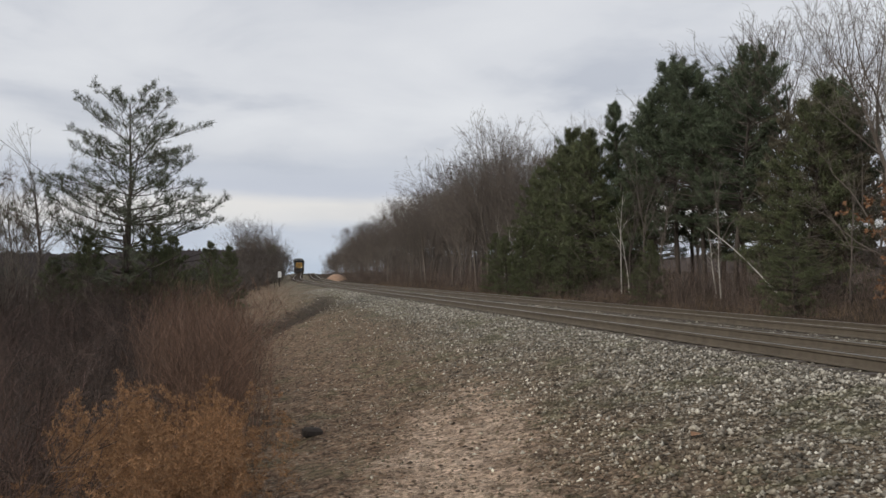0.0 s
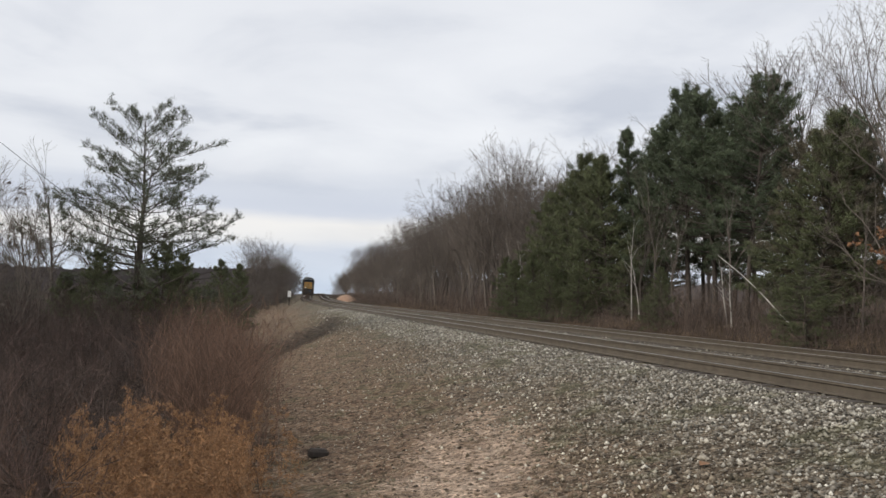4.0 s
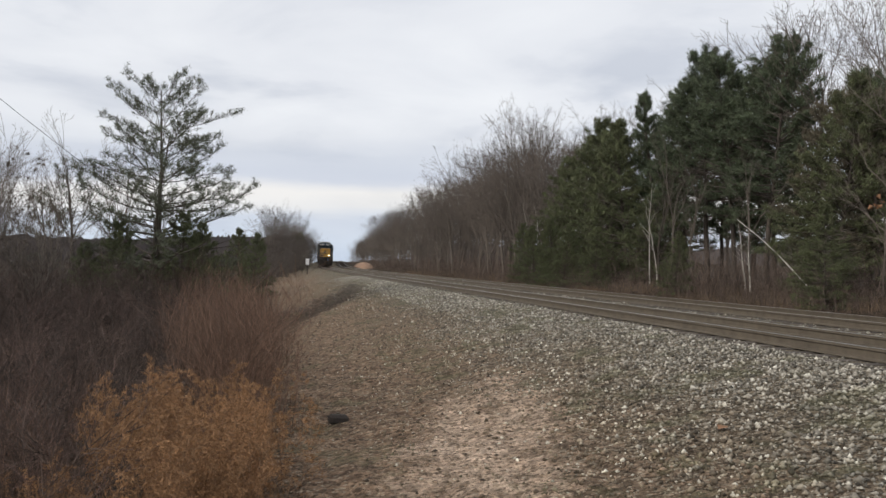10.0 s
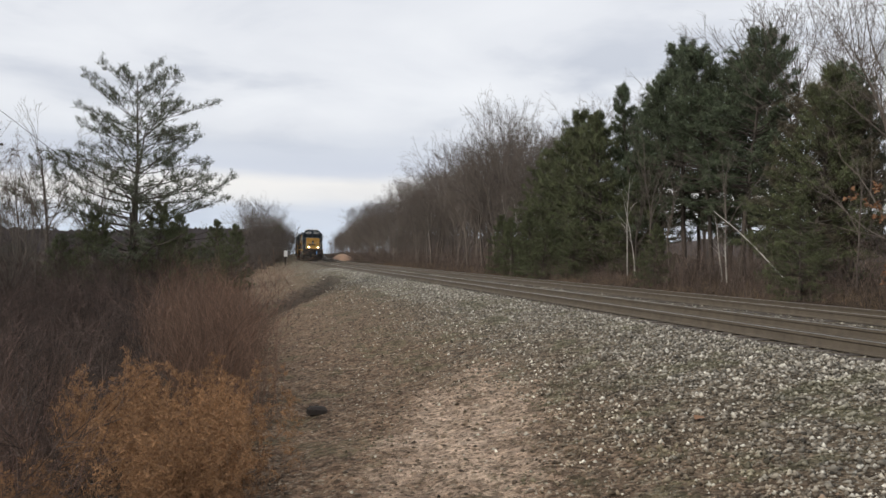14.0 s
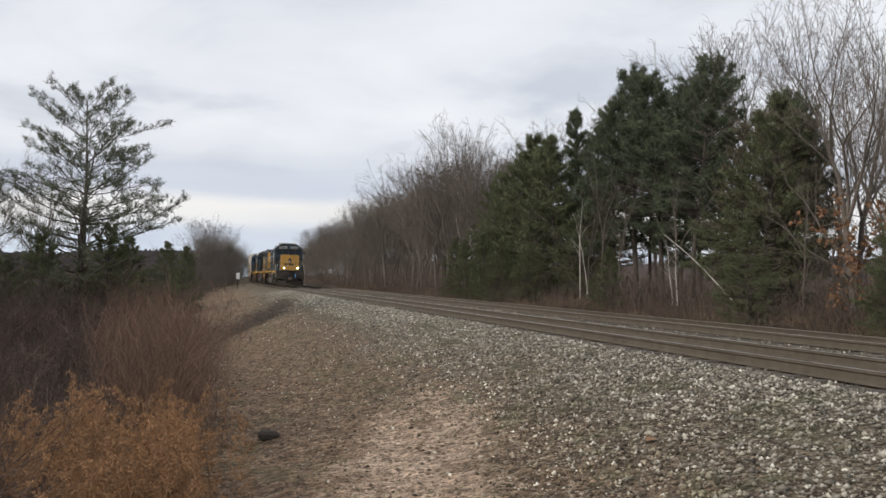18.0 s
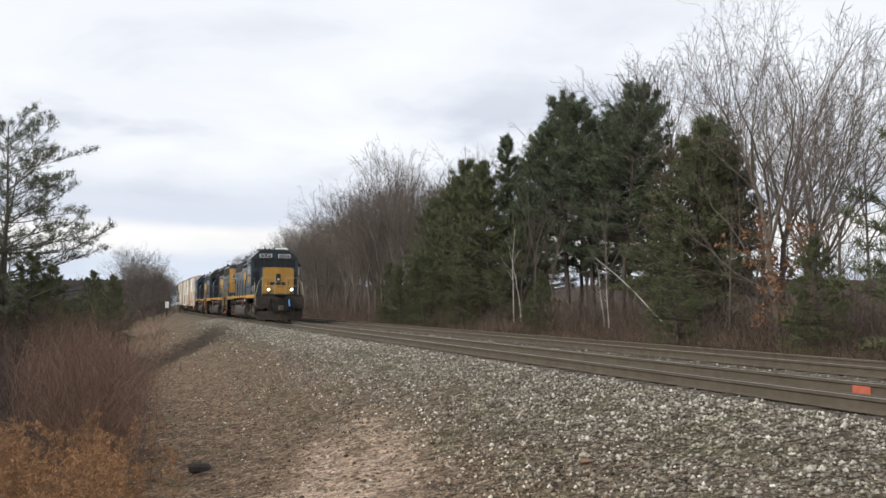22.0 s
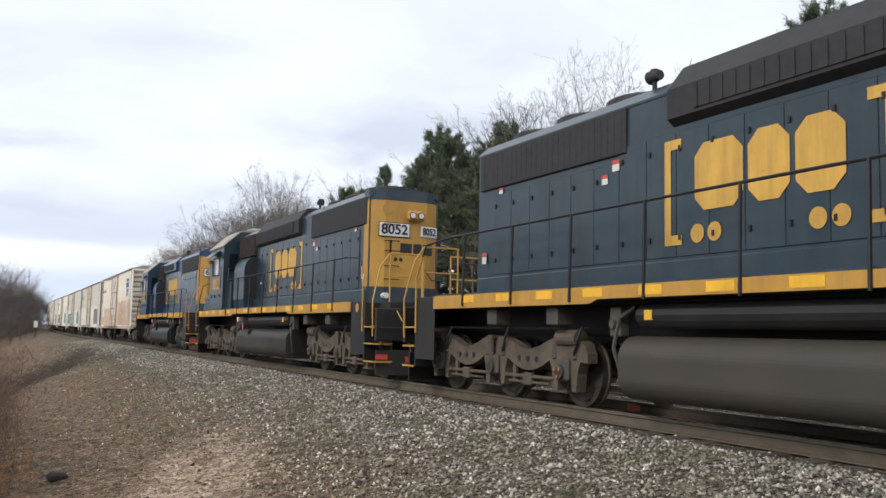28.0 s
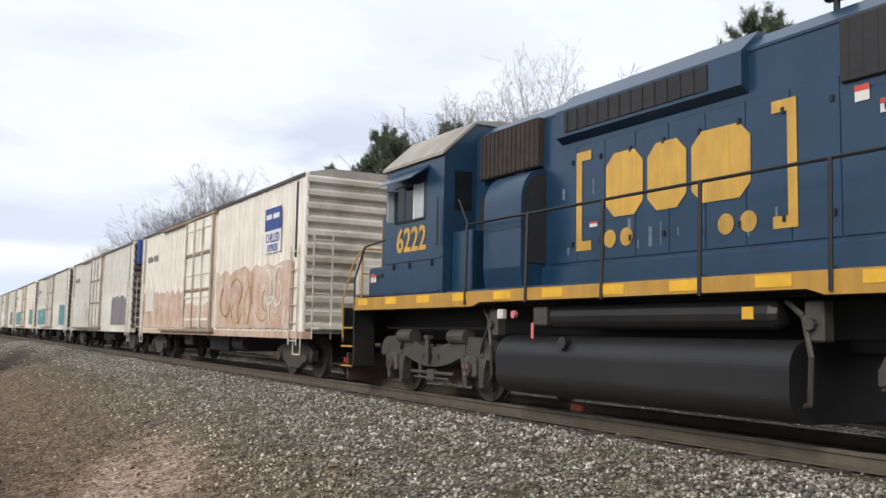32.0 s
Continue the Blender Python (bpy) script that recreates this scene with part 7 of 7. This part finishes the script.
M["rusty_plow"] = material("rusty_plow_paint", (0.10, 0.058, 0.034), 0.8, vary=0.4, scale=2, dirt=(0.05, 0.04, 0.035), dirt_amount=0.8, dirt_scale=1.2)
SD = dict(L=20.98, hood0=5.5, tail=2.75, cab0=3.3, nose0=1.75, rad=4.35, filter=1.9, brake=(8.1, 12.9), fans=3, tank_y=(7.5, 13.4), bogies=(3.86, 17.12), axles=(-2.07, 0.0, 2.07), brand=11.35,
          truck="truck", tank="tank", blue="blue", roof="roof", blister=4.62)
GP = dict(L=18.03, hood0=4.85, tail=2.15, cab0=2.72, nose0=1.5, rad=4.1, filter=1.45, brake=(7.2, 10.6), fans=3, tank_y=(6.3, 11.5), bogies=(3.84, 14.2), axles=(-1.37, 1.37), brand=9.4, brand_k=1.08,
          truck="truck_black", tank="tank_black", blue="blue_new", roof="roof", blister=4.54)
locomotive(dict(SD, rev=False, number="8006", roof="blue", label="dark blue lead diesel locomotive with a yellow nose and lit lamps"), 0.0)
locomotive(dict(SD, rev=True, number="8052", tank="tank_dark", label="weathered dark blue diesel locomotive with a yellow hood end, running backwards"), 20.98)
locomotive(dict(GP, rev=True, number="6222", label="brighter blue four-axle diesel locomotive with a yellow hood end"), 41.96)


def stroke(q, y0, y1, z0, z1, r):
    """One looping spray stroke on a car side, as a flat ribbon."""
    c = (q.uniform(y0 + 0.3, y1 - 0.3), q.uniform(z0 + 0.3, z1 - 0.3))
    a0, span, rr, st = q.uniform(0, 6.28), q.uniform(2.0, 5.0), q.uniform(0.25, 0.6), q.uniform(0.6, 1.5)
    vs = []
    for i in range(13):
        a = a0 + span * i / 12
        for k in (-1, 1):
            vs.append((0, min(max(c[0] + (rr + k * r) * cos(a), y0), y1), min(max(c[1] + (rr + k * r) * st * sin(a), z0), z1)))
    return Geo().add(vs, [(2 * i, 2 * i + 1, 2 * i + 3, 2 * i + 2) for i in range(12)])


def patch(seed, y0, y1, z0, z1, n):
    """An uneven painted field on a car side."""
    q = np.random.RandomState(seed)
    top = [(y0 + (y1 - y0) * k / n, z1 - abs(q.normal(0, 0.16)) * (1 if k % 2 else 0.3)) for k in range(n + 1)]
    pts = [(y0, z0)] + top + [(y1, z0)]
    g = Geo()
    for a, b in zip(top[:-1], top[1:]):
        g.add([(0, a[0], z0), (0, b[0], z0), (0, b[0], b[1]), (0, a[0], a[1])], [(0, 1, 2, 3)])
    return g


CAR_L = 19.6


def refrigerator_car(y_off, seed, main="reefer", style=0):
    rr = random.Random(seed)
    L = CAR_L
    top = thing("refrigerator_car", {0: "grimy white insulated boxcar with tan graffiti and a blue panel", 1: "dull white insulated boxcar with grey graffiti and a roof unit",
                                     2: "dull white insulated boxcar with teal graffiti"}[style], "boxcar", "boxcars of the train")
    x = 1.53
    z0, z1 = 1.02, 4.62
    b0, b1 = 0.85, L - 0.85
    body = part("body", Geo().prism([(-x, z0), (x, z0), (x, z1), (0.9, z1 + 0.13), (-0.9, z1 + 0.13), (-x, z1)], b0 + 0.25, b1 - 0.25), M[main], top, "ribbed white car body")
    part("roof", Geo().prism([(-x - 0.04, z1 - 0.06), (-x - 0.04, z1), (-0.9, z1 + 0.15), (0.9, z1 + 0.15), (x + 0.04, z1), (x + 0.04, z1 - 0.06)], b0 + 0.2, b1 - 0.2), M["roof" if style == 0 else main], top)
    part("side_sill", Geo().box(-x - 0.02, -x + 0.2, b0 + 0.1, b1 - 0.1, z0 - 0.12, z0 + 0.04).box(x - 0.2, x + 0.02, b0 + 0.1, b1 - 0.1, z0 - 0.12, z0 + 0.04), M["graf_tan" if style == 0 else main], top)
    part("centre_sill", Geo().box(-0.3, 0.3, 0.4, L - 0.4, 0.72, z0).box(-1.0, 1.0, L / 2 - 1.4, L / 2 + 0.6, 0.45, z0 - 0.1, 0.03), M["black"], top)
    # side ribs
    dy0, dy1 = L / 2 - 1.65, L / 2 + 1.65
    rib_mesh = Geo().box(-x - 0.028, -x + 0.01, -0.03, 0.03, z0 + 0.05, z1 - 0.1, 0.01).mesh("rib", M[main])
    y = b0 + 0.55
    while y < b1 - 0.4:
        if not (dy0 - 0.15 < y < dy1 + 0.15):
            rb = new("rib", rib_mesh)
            rb.parent, rb.location = body, (0, y, 0)
        y += 0.42
    # plug door
    door = part("plug_door", Geo().box(-x - 0.075, -x, dy0, dy1, z0 + 0.1, z1 - 0.15, 0.02), M[main], top, "sliding plug door with lock bars")
    for z in np.linspace(z0 + 0.35, z1 - 0.45, 5):
        part("door_rib", Geo().box(-x - 0.10, -x - 0.07, dy0 + 0.1, dy1 - 0.1, z - 0.035, z + 0.035), M[main], door)
    for q in (dy0 + 0.12, (dy0 + dy1) / 2 - 0.5, (dy0 + dy1) / 2 + 0.5, dy1 - 0.12):
        part("lock_bar", Geo().cyl((-x - 0.12, q, z0 + 0.02), (-x - 0.12, q, z1 - 0.2), 0.028, n=8), M["rusty_end"], door)
    part("door_track", Geo().box(-x - 0.14, -x, dy0 - 0.1, b1 - 1.6 if seed % 2 else dy1 + 3.4, z0 - 0.02, z0 + 0.06), M["door_rust"], top)
    part("door_track", Geo().box(-x - 0.12, -x, dy0 - 0.1, dy1 + 3.4, z1 - 0.15, z1 - 0.08), M["door_rust"], top)
    for q in (dy0 + 0.04, dy1 - 0.04):
        part("door_post", Geo().box(-x - 0.115, -x - 0.07, q - 0.05, q + 0.05, z0 + 0.1, z1 - 0.15, 0.01), M["door_rust"], door)
    for z in (z0 + 1.25, z0 + 2.35):
        part("door_bar", Geo().box(-x - 0.118, -x - 0.07, dy0 + 0.1, dy1 - 0.1, z - 0.04, z + 0.04, 0.01), M["door_rust"], door)
    part("eave", Geo().box(-x - 0.055, -x - 0.035, b0 + 0.2, b1 - 0.2, z1 - 0.075, z1 - 0.005), M["truck_black"], top)
    for q in (b0 + 0.56, b1 - 0.70):
        part("end_slot", Geo().box(-x - 0.031, -x - 0.002, q, q + 0.14, 2.75, z1 - 0.15), M["grille"], body)
    # corrugated ends
    for e in (0, 1):
        def ey(v):
            return b0 + v if e == 0 else b1 - v
        prof = [(ey(0.28), z0)]
        n = 12
        for k in range(n):
            za, zb = z0 + (z1 - z0) * k / n, z0 + (z1 - z0) * (k + 1) / n
            prof += [(ey(0.22), za + 0.03), (ey(0.12), za + 0.10), (ey(0.12), zb - 0.10), (ey(0.22), zb - 0.03)]
        prof += [(ey(0.28), z1)]
        part("end_wall", Geo().prism(prof, -x + 0.02, x - 0.02, "x"), M["rusty_end" if style == 0 and e == 0 else "dark_end"], top, "rust-stained corrugated end wall")
        for q in (-1, 1):
            part("corner_post", Geo().box(q * (x + 0.015), q * (x - 0.06), ey(0.14), ey(0.5), z0, z1, 0.01), M[main], top)
        ld = Geo()
        for q in (0.35, 0.85):
            ld.cyl((-x - 0.06, ey(q), 0.75), (-x - 0.06, ey(q), 3.0 if e == 0 else z1 - 0.1), 0.018, n=6)
        for k in range(6 if e == 0 else 9):
            ld.cyl((-x - 0.06, ey(0.35), 0.85 + 0.4 * k), (-x - 0.06, ey(0.85), 0.85 + 0.4 * k), 0.015, n=6)
        part("ladder", ld, M["rusty_end"], top)
        le = Geo()
        for q in (-1.35, -0.9):
            le.cyl((q, ey(0.04), 0.9), (q, ey(0.04), 3.2), 0.018, n=6)
        for k in range(6):
            le.cyl((-1.35, ey(0.04), 1.1 + 0.4 * k), (-0.9, ey(0.04), 1.1 + 0.4 * k), 0.015, n=6)
        part("ladder", le, M["rusty_end"], top)
        part("end_platform", Geo().box(-1.3, 1.3, ey(-0.25), ey(0.15), 1.12, 1.17).box(-0.3, 0.3, ey(-0.05), ey(0.12), 1.9, 2.6, 0.03), M["rusty_end"], top)
        part("coupler", Geo().box(-0.15, 0.15, ey(-1.12), ey(0.4), 0.76, 0.98, 0.03), M["truck"], top)
        part("air_hose", Geo().tube([(-0.35, ey(-0.2), 0.8), (-0.3, ey(-0.5), 0.5), (-0.15, ey(-0.75), 0.45)], 0.022), M["hose"], top)
        part("sill_step", Geo().tube([(-x, ey(0.25), 1.0), (-x, ey(0.25), 0.55), (-x, ey(0.7), 0.55), (-x, ey(0.7), 1.0)], 0.016), M["rusty_end"], top)
        c = 2.6 if e == 0 else L - 2.6
        g = Geo()
        for s in (-1, 1):
            out = [(c - 1.2, 0.62), (c - 0.95, 0.72), (c - 0.4, 0.80), (c + 0.4, 0.80), (c + 0.95, 0.72), (c + 1.2, 0.62), (c + 1.1, 0.38), (c + 0.65, 0.38), (c + 0.35, 0.22), (c - 0.35, 0.22), (c - 0.65, 0.38), (c - 1.1, 0.38)]
            g.prism(out, s * 0.95, s * 1.1, "x")
            for q in (-0.88, 0.88):
                g.cyl((s * 1.08, c + q, 0.46), (s * 1.18, c + q, 0.46), 0.11, n=10)
        g.box(-0.95, 0.95, c - 0.2, c + 0.2, 0.4, 0.72)
        tk = part("truck", g, M["truck_black"], top)
        for q in (-0.88, 0.88):
            wheelset(tk, c + q, 0.457)
    part("brake_valve", Geo().box(-1.2, -0.7, L / 2 + 2.0, L / 2 + 3.0, 0.55, 0.95, 0.04), M["black"], top)
    part("brake_reservoir", Geo().cyl((-1.0, L / 2 - 3.4, 0.7), (-1.0, L / 2 - 2.4, 0.7), 0.2, n=12), M["black"], top)
    # painted marks on the side
    def side(name, g, mat, lift, label=""):
        g.v = [(-x - 0.03 - lift, y_, z_) for _, y_, z_ in g.v]
        return part(name, g, M[mat], top, label)
    if style == 0:
        side("graffiti_field", patch(seed, b0 + 0.75, dy0 - 0.25, z0 + 0.1, 2.75, 14), "graf_tan", 0.004, "tan spray paint over the lower side")
        side("graffiti_field", patch(seed + 1, dy1 + 0.25, b1 - 0.7, z0 + 0.1, 2.45, 16), "graf_tan", 0.004)
        side("graffiti_field", patch(seed + 5, dy0 + 0.1, dy1 - 0.1, z0 + 0.15, 1.9, 8), "graf_tan", 0.06)
        q = np.random.RandomState(seed + 2)
        for k in range(6):
            side("graffiti_stroke", stroke(q, b0 + 0.9, b0 + 3.3, z0 + 0.2, 2.6, 0.04), "graf_white", 0.010 + 0.002 * k)
        for k in range(9):
            side("graffiti_stroke", stroke(q, b0 + 2.2, dy0 - 0.4, z0 + 0.2, 2.5, 0.03), "graf_olive", 0.008 + 0.002 * k)
        side("painted_panel", Geo().add([(0, b0 + 1.65, 2.95), (0, b0 + 2.85, 2.95), (0, b0 + 2.85, 4.05), (0, b0 + 1.65, 4.05)], [(0, 1, 2, 3)]), "white", 0.004)
        pb = side("painted_panel", Geo().add([(0, b0 + 1.65, 3.5), (0, b0 + 2.85, 3.5), (0, b0 + 2.85, 4.05), (0, b0 + 1.65, 4.05)], [(0, 1, 2, 3)]), "sign_blue", 0.007, "blue painted sign panel")
        lettering("lettering", "CHILLED", 0.30, M["ink" if False else "sign_blue"], (-x - 0.036, b0 + 2.25, 3.3), "side", top, 0.004, 0.85)
        for k in range(2):
            side("lettering_bar", Geo().add([(0, b0 + 1.8 + 0.55 * k, 3.78), (0, b0 + 2.25 + 0.5 * k, 3.78), (0, b0 + 2.25 + 0.5 * k, 3.9), (0, b0 + 1.8 + 0.55 * k, 3.9)], [(0, 1, 2, 3)]), "white", 0.010)
        lettering("lettering", "EXPRESS", 0.24, M["sign_blue"], (-x - 0.036, b0 + 2.25, 3.06), "side", top, 0.004, 0.85)
        side("painted_patch", Geo().add([(0, b1 - 2.6, 1.7), (0, b1 - 1.2, 1.7), (0, b1 - 1.2, 2.55), (0, b1 - 2.6, 2.55)], [(0, 1, 2, 3)]), "graf_white", 0.012)
    else:
        mt = "graf_grey" if style == 1 else "graf_teal"
        side("graffiti_field", patch(seed, b0 + 1.0, b0 + 3.6 + rr.random() * 1.5, z0 + 0.2, 2.5, 9), mt, 0.004, "blotched spray paint on the lower side")
        if style == 2:
            side("graffiti_field", patch(seed + 3, dy1 + 0.8, b1 - 1.2, z0 + 0.2, 2.4, 9), mt, 0.004)
        q = np.random.RandomState(seed + 2)
        for k in range(5):
            side("graffiti_stroke", stroke(q, dy1 + 0.5, b1 - 1.0, z0 + 0.3, 2.4, 0.05), "graf_white", 0.008 + 0.002 * k)
    for k in range(2):
        side("lettering_bar", Geo().add([(0, b1 - 3.0 + 1.0 * k, 3.55), (0, b1 - 2.3 + 1.0 * k, 3.55), (0, b1 - 2.3 + 1.0 * k, 3.75), (0, b1 - 3.0 + 1.0 * k, 3.75)], [(0, 1, 2, 3)]), "graf_grey", 0.006)
    if style == 1:
        part("refrigeration_unit", Geo().box(-1.4, 1.4, b0 - 0.1, b0 + 0.22, z1 - 0.95, z1 + 0.1, 0.04), M["sign_blue"], top, "blue refrigeration unit on the end")
        part("unit_vent", Geo().box(-1.0, 0.2, b0 - 0.12, b0 - 0.1, z1 - 0.7, z1 - 0.2), M["grille"], top)
    VEHICLES.append((top, y_off, L))
    return top


y_back = 41.96 + 18.03 + 0.35
for k in range(10):
    refrigerator_car(y_back, 300 + 7 * k, "reefer" if k in (0, 3, 6) else "reefer_b", 0 if k == 0 else (1 if k in (1, 4, 7) else 2))
    y_back += CAR_L

# ---------------------------------------------------------------- motion


def front_at(t):
    s = -15.2 + 10.1 * (29 - t)
    return s + float(np.interp(t, [0, 21.8, 22.6, 23, 24, 25, 27.5, 28, 29, 30, 31, 32], [0, 0, 1.3, 1.25, 0.1, -0.8, -0.85, -0.9, -0.6, -0.3, -0.1, 0.8]))


def on_track(y):
    return Vector((TRACK_A + float(curve_x(y)), y, float(rise(y))))


def motions():
    times = [0.0, 0.04] + [k * 0.5 for k in range(1, 64)] + [31.96, 32.0]
    for e, back, ln in VEHICLES:
        rows = []
        for t in times:
            a, b = on_track(front_at(t) + back), on_track(front_at(t) + back + ln)
            d = b - a
            rows.append((t, pose(a.x, a.y, a.z, math.degrees(atan2(d.z, d.y)), 0, -math.degrees(atan2(d.x, d.y)))))
        walk(e, rows)
    # wheels roll on the rails
    for w, at, r in SPIN:
        rows, t = [(0.0, pose(*at)), (20.0, pose(*at))], 20.0
        step = 1 / 15 if r > 0.5 else 1 / 30
        while t < 31.99:
            t = min(t + step, 32.0)
            turn = math.degrees((front_at(20.0) - front_at(t)) / r)
            rows.append((t, pose(*at, turn % 360.0, 0, 0)))
        walk(w, rows)


motions()
